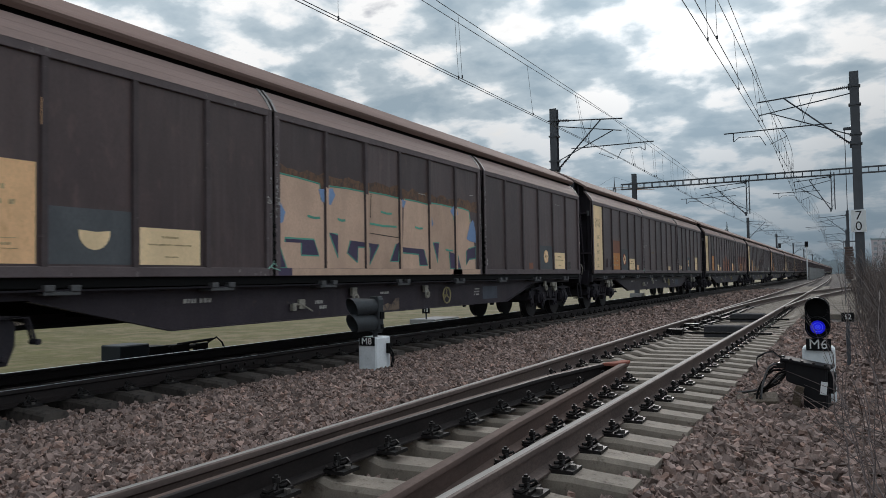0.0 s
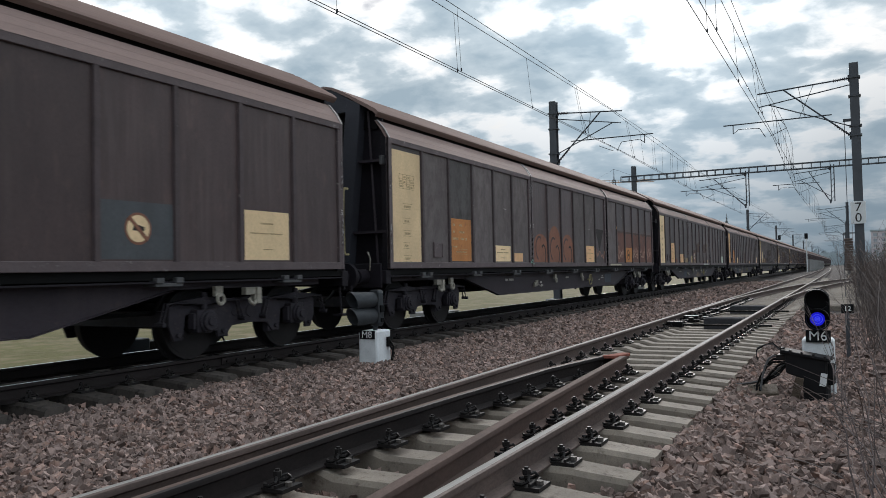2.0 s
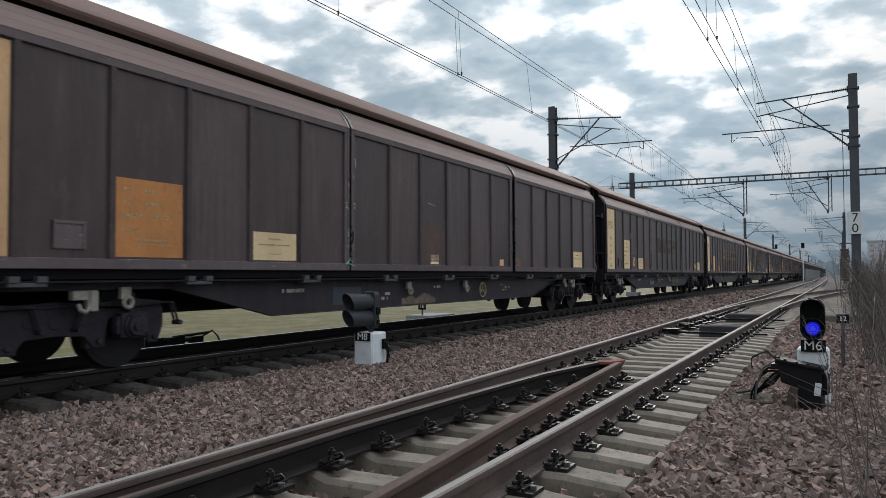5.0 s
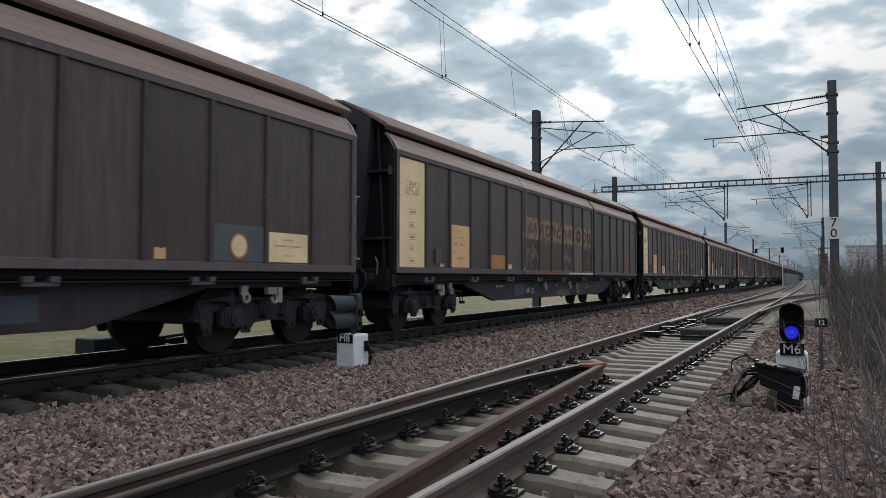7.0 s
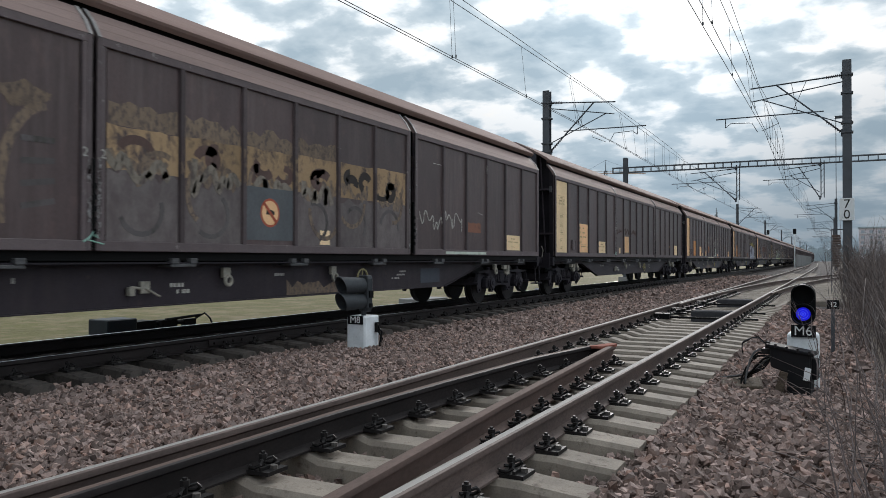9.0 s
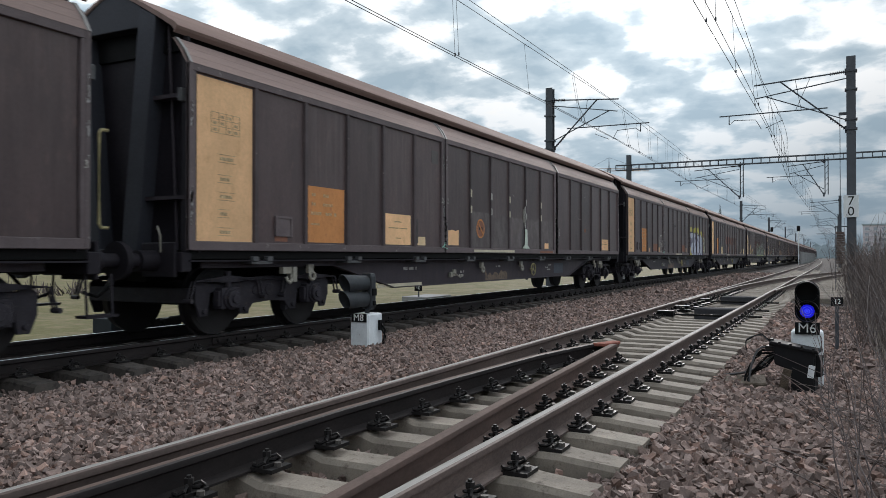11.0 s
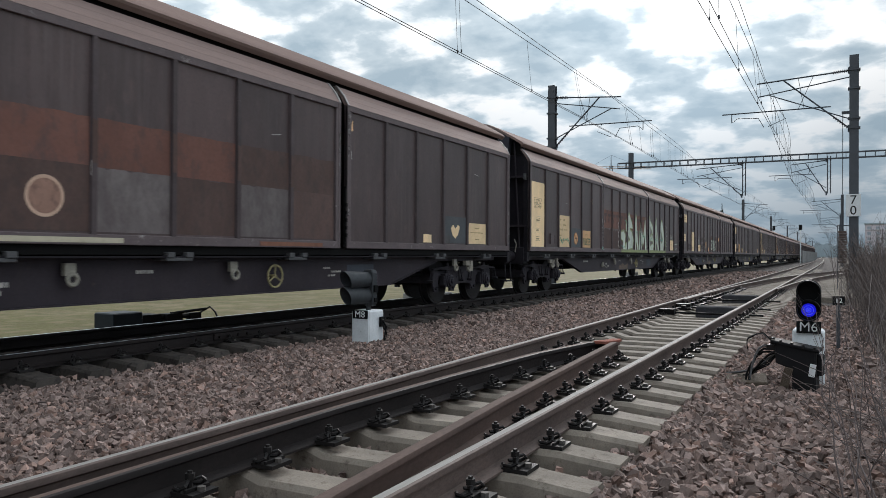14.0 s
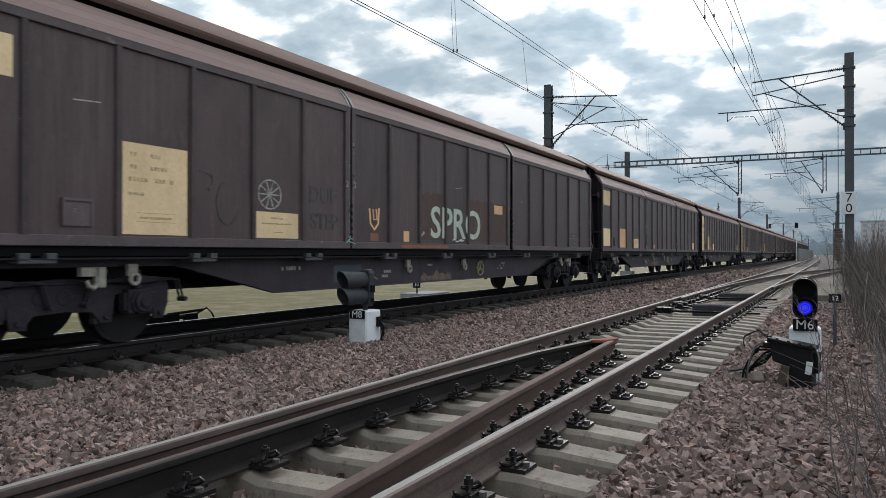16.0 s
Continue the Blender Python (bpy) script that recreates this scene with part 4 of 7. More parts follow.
def belly_marks(k, seed):
    """Small white stencils and a paler repaint on the side beam."""
    r = random.Random(seed)
    g = Geo()
    for y0, z, n, h in ((5.5, 0.80, 9, 0.055), (8.0, 0.62, 4, 0.05), (8.0, 0.70, 4, 0.05), (9.9, 0.80, 5, 0.04), (13.4, 0.74, 5, 0.03), (13.4, 0.68, 5, 0.03), (13.4, 0.80, 4, 0.03)):
        y = y0 + r.uniform(-0.2, 0.2)
        for i in range(n):
            w = r.uniform(0.04, 0.075)
            if r.random() < 0.85:
                g.prism([(y, z), (y + w * 0.8, z), (y + w * 0.8, z + h), (y, z + h)], 1.105, 1.108, "x")
            y += w
    tagged(part("stencil", g.mesh("stencil", P["chalk"]), WAGONS[k]), kind="stuff")
    if r.random() < 0.75:
        y = r.choice((14.0, 14.3, 6.6))
        patch(k, "repaint", "slate", [(y, 0.58), (y + 0.8, 0.58), (y + 0.8, 0.86), (y, 0.86)], 0.003, 1.105)
    if r.random() < 0.6:
        y = r.uniform(8.6, 11)
        top = [(y + 1.3 - 0.13 * i, 0.66 + r.uniform(-0.07, 0.08)) for i in range(11)]
        patch(k, "rust_stain", "smear", [(y, 0.51), (y + 1.3, 0.51)] + top, 0.002, 1.105)


def sill_stripe(k, y0, y1, colour="stripe"):
    patch(k, "sill_stripe", colour, [(y0, 1.145), (y1, 1.145), (y1, 1.20), (y0, 1.20)], 0.004, SIDE)


def plain_marks(k, seed, cream="cream", plate="tan"):
    """The placards that nearly every wagon carries."""
    r = random.Random(seed)
    data_table(k, colour=cream)
    number_plate_block(k, 2, 1.26, 2.18 + r.uniform(-0.1, 0.1), plate)
    notice(k, 0, 4, 1.26, 1.64)
    notice(k, 2, 4, 1.26, 1.72)


def scuffs(k, seed):
    """Chips of pale primer along uprights and sills, and small stuck labels."""
    r = random.Random(seed)
    for _ in range(7):
        d, b = r.randrange(3), r.randrange(6)
        y = DOOR_Y[d] + 0.12 + BAY * b + r.uniform(-0.02, 0.02)
        z = r.uniform(1.3, 3.1)
        patch(k, "scuff", r.choice(("chalk", "chalk", "tan", "dust")), [(y - 0.022, z), (y + 0.022, z), (y + 0.02, z + r.uniform(0.06, 0.3)), (y - 0.022, z + r.uniform(0.06, 0.3))], 0.003, SIDE - 0.008)
    for _ in range(3):
        d, b = r.randrange(3), r.randrange(6)
        z = 1.26
        a = r.uniform(0.05, 0.6)
        rect(k, d, b, z, z + r.uniform(0.1, 0.22), r.choice(("tan", "rust", "dust", "cream")), a, a + r.uniform(0.15, 0.3), "sticker", 0.002, 0.01)
    for _ in range(3):
        d, b = r.randrange(3), r.randrange(6)
        y = bay_span(d, b)[0] + BAY * r.uniform(0.2, 0.8)
        z = r.uniform(1.8, 3.1)
        stroke(k, "chalk", [(y, z), (y + r.uniform(0.05, 0.35), z + r.uniform(-0.04, 0.04))], 0.012, 0.003, "scratch")


def sprayed(k, colour, y0, pts, lift=0.003, name="graffiti"):
    """A sprayed field with corners (along, height), measured from y0."""
    return patch(k, name, colour, [(y0 + u, z) for u, z in pts], lift)


def over_post(k, d, b, z0, z1, colour, lift=0.004):
    """Spray that runs on over the face of an upright."""
    y = DOOR_Y[d] + 0.12 + BAY * b
    patch(k, "graffiti", colour, [(y - 0.031, z0), (y + 0.031, z0), (y + 0.031, z1 - 0.02), (y - 0.031, z1)], lift, SIDE + 0.002)


def over_sill(k, d, u0, u1, colour):
    y = DOOR_Y[d]
    patch(k, "graffiti", colour, [(y + u0, 1.13), (y + u1, 1.13), (y + u1, 1.232), (y + u0, 1.232)], 0.003, SIDE)


def sprayed_line(k, colour, y0, pts, w=0.03, lift=0.008):
    stroke(k, colour, [(y0 + u, z) for u, z in pts], w, lift, "graffiti")


def round_shape(k, colour, y, z, ry, rz, w, a0=0, a1=360, lift=0.004):
    """A thick bent bar, as of an old livery painted over."""
    stroke(k, colour, curve_pts(y, z, ry, rz, a0, a1, 18), w, lift, "old_shape")


def mark_wagons():
    # the first wagon: beige lettering with violet shade over the middle door
    k = -1
    data_table(k)
    number_plate_block(k, 2, 1.26, 2.25, "tan")
    rect(k, 0, 3, 1.26, 1.84, "grey", 0.03, 0.97, "grey_field", 0.002)
    patch(k, "torn_sign", "cream", curve_pts(bay_span(0, 3)[0] + 0.58, 1.60, 0.19, 0.19, 175, 365, 12) + [(bay_span(0, 3)[0] + 0.60, 1.60)], 0.006)
    notice(k, 0, 4, 1.26, 1.68)
    y0 = DOOR_Y[1]
    for b in range(6):
        rect(k, 1, b, 2.44, 2.66, "overspray", 0.03, 0.97, "graffiti", 0.002, 0.05)
        y = bay_span(1, b)[0]
        if b:
            over_post(k, 1, b, 1.233, 2.46, "skin")
        top = ((0.0, 2.57), (1.05, 2.51)) if b == 0 else ((1.28, 2.50), (2.24, 2.50)) if b == 1 else ((2.38, 2.51), (3.32, 2.49)) if b == 2 else ((3.52, 2.49), (4.40, 2.46)) if b == 3 else ((4.50, 2.50), (5.42, 2.48)) if b == 4 else ((5.62, 2.50), (6.18, 2.46))
        end = 6.45 if b == 5 else top[1][0] + 0.10
        sprayed(k, "skin", y0, [(top[0][0] if b == 0 else top[0][0] - 0.08, 1.235), (end, 1.235), (end, 1.62 if b == 5 else 2.20), top[1], top[0]], 0.0035)
        sprayed_line(k, "teal", y0, [(top[0][0] + 0.02, top[0][1] - 0.01), ((top[0][0] + top[1][0]) / 2, (top[0][1] + top[1][1]) / 2), (top[1][0], top[1][1] - 0.01), (top[1][0] + 0.04, top[1][1] - 0.25)], 0.026, 0.007)
    over_sill(k, 1, 0.35, 6.62, "skin")
    over_sill(k, 1, 0.0, 0.35, "violet")
    over_sill(k, 1, 5.35, 5.75, "violet")
    # pale blue bubbles at the letters' edges
    for pts in (((0.0, 2.28), (0.10, 2.20), (0.25, 2.02), (0.20, 1.88), (0.02, 1.80)), ((1.02, 2.42), (1.10, 2.24), (1.32, 2.20), (1.44, 2.36), (1.38, 2.46)), ((3.40, 2.48), (3.58, 2.44), (3.50, 2.32), (3.40, 2.36)),
                ((4.46, 2.34), (4.60, 2.10), (4.50, 1.98)), ((5.32, 2.40), (5.44, 2.30), (5.66, 2.34), (5.62, 2.46), (5.46, 2.50)), ((6.04, 1.86), (6.22, 2.20), (6.36, 2.27), (6.47, 2.05), (6.47, 1.80), (6.20, 1.82))):
        sprayed(k, "blue", y0, pts, 0.0085)
    # violet shade under the letters, edged with teal
    for pts in (((0.0, 1.24), (0.27, 1.24), (0.12, 1.55), (0.10, 1.80), (0.0, 1.78)), ((0.60, 1.42), (1.02, 1.42), (0.90, 1.66), (0.24, 1.66), (0.24, 1.60), (0.60, 1.60)), ((1.27, 1.78), (1.50, 1.76), (1.50, 1.40)),
                ((1.74, 1.48), (2.03, 1.33), (2.05, 1.58), (2.40, 1.58), (2.38, 1.30), (2.68, 1.64), (1.84, 1.68)), ((3.02, 1.36), (3.30, 1.36), (3.34, 1.70), (3.22, 1.66)), ((3.40, 1.52), (4.02, 1.50), (4.05, 1.30), (4.36, 1.30), (4.22, 1.60), (3.40, 1.62)),
                ((4.58, 1.74), (4.82, 1.74), (4.76, 1.36)), ((5.28, 1.24), (5.76, 1.24), (5.62, 1.52), (5.24, 1.58)), ((6.00, 1.32), (6.14, 1.44), (6.46, 1.46), (6.46, 1.72), (6.12, 1.66), (6.02, 1.62))):
        sprayed(k, "violet", y0, pts, 0.007)
        sprayed_line(k, "teal", y0, [pts[-1], *pts[:-1]], 0.024, 0.0078)
    for u, z, l in ((0.75, 2.0, 0.30), (2.75, 2.2, 0.35), (2.4, 1.98, 0.85), (3.9, 2.0, 0.3), (5.1, 1.62, 0.3), (1.5, 2.0, 0.2)):
        sprayed_line(k, "teal", y0, [(u, z), (u + l * 0.5, z - 0.02), (u + l, z - 0.01)], 0.035, 0.0075)
    sprayed_line(k, "dark", y0, [(2.40, 1.82), (3.30, 1.78)], 0.012, 0.0075)
    sprayed_line(k, "dark", y0, [(2.42, 2.08), (2.45, 2.48)], 0.012, 0.0075)
    rect(k, 2, 3, 1.26, 1.86, "grey", 0.1, 0.95, "grey_field", 0.002)
    disc(k, 2, 3, 1.58, 0.17, "cream", "tan", True)
    notice(k, 2, 4, 1.26, 1.70)

    k = 0
    data_table(k)
    number_plate_block(k, 2, 1.26, 1.82, "orange")
    rect(k, 0, 2, 1.82, 2.25, "rust", 0.06, 0.93, "placard")
    rect(k, 0, 3, 1.26, 1.98, "grey", 0.03, 0.97, "grey_field", 0.002)
    disc(k, 0, 3, 1.62, 0.19)
    notice(k, 0, 4, 1.26, 1.66)
    rect(k, 1, 4, 1.26, 1.42, "cream", 0.3, 0.7, "sticker")
    rect(k, 1, 1, 1.92, 2.00, "smear", 0.2, 0.7, "sticker", 0.002, 0.02)
    rect(k, 2, 0, 1.30, 1.45, "cream", 0.6, 0.85, "sticker")
    rect(k, 2, 2, 1.26, 1.90, "grey", 0.03, 0.97, "grey_field", 0.002)
    disc(k, 2, 2, 1.60, 0.18, "cream", "rust")
    notice(k, 2, 4, 1.26, 1.92)

    k = 1
    data_table(k, 3.22)
    number_plate_block(k, 2, 1.26, 2.12, "orange")
    notice(k, 0, 4, 1.26, 1.62)
    for b in range(6):
        rect(k, 0, b, 1.24, 3.30, "dust", 0.05, 0.95, "grey_dust", 0.001)
    rect(k, 0, 5, 1.26, 1.46, "tan", 0.05, 0.6, "sticker")
    for b, z in ((0, 2.0), (1, 2.25), (2, 2.05)):
        y = bay_span(1, b)[0]
        patch(k, "graffiti", "rust", curve_pts(y + 0.55, 1.7, 0.47, z - 1.72, 0, 180, 10) + [(y + 0.06, 1.25), (y + 1.03, 1.25)], 0.003)
        stroke(k, "brown", curve_pts(y + 0.45, 1.60, 0.25, 0.3, 60, 250), 0.06, 0.005)
        stroke(k, "dark", curve_pts(y + 0.75, 1.45, 0.16, 0.24, -60, 130), 0.05, 0.005)
    notice(k, 1, 4, 1.26, 1.75, "tan")
    patch(k, "graffiti", "dark", [(bay_span(1, 5)[0] + 0.1, 2.3), (bay_span(1, 5)[0] + 0.95, 2.3), (bay_span(1, 5)[0] + 0.5, 1.6)], 0.003)
    for b in range(1, 6):
        rect(k, 2, b, 1.26, 2.35, "brown", 0.04, 0.96, "faded_band", 0.002, 0.02)
        rect(k, 2, b, 1.26, 2.28, "redband", 0.06, 0.94, "faded_band", 0.003, 0.03)
        if b != 2:
            wobble(k, "rosy", bay_span(2, b)[0] + 0.1, bay_span(2, b)[0] + 0.95, 1.30, 1.95, 130 + b, 0.05, 0.006)
            wobble(k, "skin", bay_span(2, b)[0] + 0.15, bay_span(2, b)[0] + 0.8, 1.28, 1.7, 140 + b, 0.022, 0.007)
    rect(k, 2, 2, 1.26, 1.78, "orange", 0.04, 0.96, "faded_band", 0.008)
    stroke(k, "dark", curve_pts(bay_span(2, 2)[0] + 0.5, 1.52, 0.17, 0.17, 0, 360, 20), 0.02, 0.011)
    stroke(k, "dark", [(bay_span(2, 2)[0] + 0.38, 1.64), (bay_span(2, 2)[0] + 0.62, 1.40)], 0.02, 0.011)
    rect(k, 2, 2, 1.49, 1.55, "dark", 0.36, 0.58, "sign_bar", 0.011)
    wobble(k, "rosy", bay_span(1, 5)[0] + 0.1, bay_span(1, 5)[0] + 0.95, 1.30, 1.70, 150, 0.05, 0.005)
    for d, b in ((0, 1), (0, 3), (0, 4), (0, 5), (1, 3), (1, 4), (2, 0)):
        rect(k, d, b, 1.24, 3.30, "haze", 0.045, 0.955, "dust_film", 0.0015)
    sill_stripe(k, 13.9, 15.3)

    k = 2
    data_table(k)
    number_plate_block(k, 2, 1.26, 2.15, "tan")
    notice(k, 0, 4, 1.26, 1.66, "tan")
    rect(k, 0, 5, 1.26, 1.52, "ink", 0.02, 0.38, "sticker", 0.002, 0.03)
    rect(k, 0, 5, 1.26, 1.50, "ink", 0.62, 0.92, "sticker", 0.002, 0.03)
    rect(k, 0, 3, 1.26, 1.44, "rust", 0.1, 0.5, "sticker", 0.002, 0.03)
    rect(k, 1, 1, 1.26, 1.92, "brown", 0.03, 0.97, "grey_field", 0.002)
    disc(k, 1, 1, 1.58, 0.19, "white", "red")
    rect(k, 1, 0, 1.26, 1.58, "ink", 0.65, 0.95, "sticker", 0.002, 0.02)
    rect(k, 1, 5, 1.26, 1.40, "ink", 0.1, 0.5, "sticker", 0.002, 0.02)
    rect(k, 1, 5, 1.9, 2.3, "smear", 0.3, 0.55, "sticker", 0.002, 0.05)
    for b in (2, 4):
        rect(k, 1, b, 1.8, 2.3, "brown", 0.1, 0.9, "faded_band", 0.001, 0.1)
    rect(k, 2, 4, 1.26, 1.66, "white", 0.1, 0.9)
    sill_stripe(k, 11.2, 12.9, "white")

    k = 3
    plain_marks(k, 3, "tan", "orange")
    rect(k, 1, 2, 1.3, 2.0, "brown", 0.05, 0.95, "faded_band", 0.002, 0.1)

    k = 4
    data_table(k)
    number_plate_block(k, 2, 1.26, 2.30, "cream")
    rect(k, 0, 3, 1.26, 1.80, "grey", 0.03, 0.97, "grey_field", 0.002)
    disc(k, 0, 3, 1.52, 0.20, "tan", "red")
    notice(k, 0, 4, 1.26, 1.68)
    rect(k, 0, 5, 1.38, 1.68, "rust", 0.05, 0.6, "sticker", 0.004, 0.03)
    for b in range(1, 5):
        rect(k, 1, b, 1.98, 2.62, "flecks", 0.05, 0.95, "worn_livery", 0.002, 0.03)
    wobble(k, "smear", bay_span(1, 3)[0] + 0.1, bay_span(1, 3)[0] + 0.75, 2.1, 2.5, 43, 0.05, 0.004)
    rect(k, 2, 3, 1.26, 1.74, "grey", 0.03, 0.97, "grey_field", 0.002)
    disc(k, 2, 3, 1.46, 0.17, "cream", "orange", False)
    notice(k, 2, 4, 1.26, 1.68)

    k = 5
    data_table(k)
    number_plate_block(k, 2, 1.26, 2.16, "tan")
    notice(k, 0, 4, 1.26, 1.58, "orange")
    for b in range(6):
        rect(k, 1, b, 2.08, 2.66, "band", 0.03, 0.97, "livery_band", 0.002, 0.012)
        over_post(k, 1, b, 2.12, 2.64, "flecks") if b else None
        rect(k, 1, b, 1.26, 2.02, ("flecks", "brown", "brown", "flecks", "smear", "flecks")[b], 0.05, 0.95, "worn_livery", 0.0015, 0.16)
    y0 = DOOR_Y[1] + 0.12
    # dark painted-over shapes of the former livery: upright wedges, then rings
    for u in (0.35, 0.75, 1.35, 2.35, 3.45, 3.95):
        sprayed(k, "brown", y0, [(u - 0.17, 2.24), (u - 0.06, 2.24), (u, 2.44), (u + 0.06, 2.24), (u + 0.18, 2.24), (u + 0.06, 2.54), (u - 0.05, 2.54)], 0.004, "old_shape")
    round_shape(k, "brown", y0 + 1.85, 2.36, 0.16, 0.13, 0.09, 30, 330)
    round_shape(k, "brown", y0 + 2.90, 2.36, 0.16, 0.13, 0.09, 20, 340)
    round_shape(k, "dark", y0 + 4.92, 2.36, 0.20, 0.14, 0.12)
    round_shape(k, "dark", y0 + 5.58, 2.36, 0.17, 0.15, 0.10)
    sprayed(k, "dark", y0, [(5.90, 2.20), (6.04, 2.20), (6.08, 2.54), (5.90, 2.54)], 0.004, "old_shape")
    sprayed(k, "dark", y0, [(6.20, 2.20), (6.36, 2.20), (6.36, 2.54), (6.16, 2.54)], 0.004, "old_shape")
    for b, sd in ((0, 1), (3, 2), (4, 3)):
        wobble(k, "smear", bay_span(1, b)[0] + 0.15, bay_span(1, b)[0] + 0.9, 1.35, 2.0, 50 + sd, 0.10, 0.003)
    for u in (3.2, 3.55, 4.35, 4.6):
        sprayed(k, "smear", y0, [(u, 1.24), (u + 0.24, 1.24), (u + 0.16, 1.42), (u + 0.07, 1.44)], 0.004)
    words(k, "TR6", y0 + 5.78, 1.48, 0.34, "haze", 0.002, 0.006, 0.8)
    rect(k, 2, 4, 1.26, 1.66, "rust", 0.06, 0.94)
    for b in (1, 2):
        stroke(k, "rosy", curve_pts(bay_span(2, b)[0] + 0.6, 1.75, 0.2, 0.28, 0, 360), 0.03, 0.004)
        stroke(k, "brown", curve_pts(bay_span(2, b)[0] + 0.55, 1.45, 0.16, 0.2, 0, 330), 0.04, 0.004)
    sill_stripe(k, 10.7, 13.4, "white")
    sill_stripe(k, 7.4, 9.4, "rust")

    k = 6
    data_table(k, colour="cream")
    number_plate_block(k, 2, 1.26, 2.12, "tan")
    rect(k, 0, 3, 1.26, 2.0, "rust", 0.06, 0.9, "faded_band", 0.002, 0.12)
    notice(k, 0, 4, 1.26, 1.62, "tan")
    stroke(k, "smear", curve_pts(bay_span(0, 5)[0] + 0.72, 1.62, 0.52, 0.95, 95, 195), 0.11, 0.003)
    patch(k, "smear", "smear", [(bay_span(0, 5)[0] + 0.45 + 0.27 * math.cos(a) * (1 + 0.2 * math.sin(3 * a)), 2.62 + 0.13 * math.sin(a) * (1 + 0.25 * math.sin(5 * a))) for a in [i * 0.393 for i in range(16)]], 0.004)
    for i in range(4):
        stroke(k, "dust", [(bay_span(0, 5)[0] + 0.42, 1.55 + 0.22 * i), (bay_span(0, 5)[0] + 0.78, 1.62 + 0.2 * i)], 0.06, 0.003)
    for b in range(6):
        rect(k, 1, b, 2.02, 2.50 + 0.02 * b, "band", 0.03, 0.97, "livery_band", 0.002, 0.012)
        r = random.Random(600 + b)
        for _ in range((1, 2, 3, 3, 3, 3)[b]):
            a = r.uniform(0, 360)
            stroke(k, "brown" if b < 4 else "dark", curve_pts(bay_span(1, b)[0] + r.uniform(0.2, 0.85), r.uniform(2.15, 2.35), r.uniform(0.10, 0.22), r.uniform(0.08, 0.14), a, a + r.uniform(120, 300)), r.uniform(0.07, 0.15), 0.0035)
        stroke(k, "smear", curve_pts(bay_span(1, b)[0] + r.uniform(0.3, 0.8), r.uniform(1.75, 2.05), r.uniform(0.2, 0.4), r.uniform(0.3, 0.5), 60 + 40 * b, 200 + 40 * b), 0.07, 0.004)
        wobble(k, "smear", bay_span(1, b)[0] + 0.12, bay_span(1, b)[0] + 0.95, 1.75, 2.35, 60 + b, 0.07, 0.003)
        stroke(k, "dust", curve_pts(bay_span(1, b)[0] + 0.5, 1.6, 0.3, 0.28, 200 + 30 * b, 380 + 30 * b), 0.06, 0.004)
    for b in (1, 2, 3, 4, 5):
        over_post(k, 1, b, 2.05, 2.50, "flecks")
    for b in (0, 1, 2, 3):      # pale rubbed wash over the band
        wobble(k, "pale", bay_span(1, b)[0] + 0.12, bay_span(1, b)[0] + 0.98, 1.70, 2.30, 660 + b, 0.10, 0.0045)
        rect(k, 1, b, 2.50, 2.75, "smear", 0.05, 0.95, "smear", 0.0015, 0.08)
    for b in (0, 1, 3, 4, 5):
        rect(k, 1, b, 1.24, 2.0, "haze", 0.03, 0.97, "dust_film", 0.001, 0.10)
    rect(k, 1, 2, 1.30, 2.02, "grey", 0.03, 0.97, "grey_field", 0.005)
    disc(k, 1, 2, 1.68, 0.20, "tan", "red")
    wobble(k, "chalk", bay_span(2, 0)[0] + 0.2, bay_span(2, 1)[0] + 0.9, 1.5, 2.1, 66, 0.022)
    rect(k, 2, 2, 1.62, 1.82, "rust", 0.05, 0.7, "sticker", 0.003, 0.02)
    notice(k, 2, 4, 1.26, 1.62)
    sill_stripe(k, 14.9, 16.9, "white")

    k = 7
    plain_marks(k, 7, "cream", "tan")
    for b in range(3):
        wobble(k, "brown", bay_span(1, b)[0] + 0.1, bay_span(1, b)[0] + 0.9, 1.9, 2.25, 70 + b, 0.05)
    rect(k, 1, 1, 1.3, 1.9, "tan", 0.2, 0.8)

    k = 8
    data_table(k, colour="tan")
    number_plate_block(k, 2, 1.26, 2.1, "orange")
    notice(k, 0, 4, 1.26, 1.80, "tan")
    rect(k, 0, 5, 2.85, 3.1, "dust", 0.65, 0.9, "sticker")
    rect(k, 0, 5, 1.30, 1.75, "dust", 0.1, 0.16, "scuff")
    rect(k, 1, 0, 1.28, 1.58, "tan", 0.02, 0.5, "sticker", 0.002, 0.02)
    rect(k, 1, 1, 1.26, 2.02, "haze", 0.03, 0.97, "faded_band", 0.002)
    disc(k, 1, 1, 1.66, 0.21, "rust", "orange")
    for b in (1, 2, 3, 4, 5):
        for z in (1.98, 2.32):
            over_post(k, 1, b, z, z + 0.16, "stripe" if b % 2 else "chalk")
        if b > 1:
            rect(k, 1, b, 1.26, 1.98, "haze", 0.05, 0.95, "faded_band", 0.001, 0.05)
    patch(k, "drip", "white", [(bay_span(1, 3)[0] + 0.80, 1.25), (bay_span(1, 3)[0] + 1.30, 1.25), (bay_span(1, 3)[0] + 1.16, 1.34), (bay_span(1, 3)[0] + 1.14, 1.72), (bay_span(1, 3)[0] + 1.00, 1.74), (bay_span(1, 3)[0] + 0.98, 1.34)], 0.004, SIDE + 0.002)
    stroke(k, "chalk", [(bay_span(1, 3)[0] + 1.0, 2.3), (bay_span(1, 3)[0] + 0.96, 2.05), (bay_span(1, 3)[0] + 1.0, 1.75)], 0.05, 0.005, "drip", SIDE + 0.002)
    rect(k, 1, 3, 1.26, 1.75, "dust", 0.80, 0.93, "scuff", 0.004, 0.05)
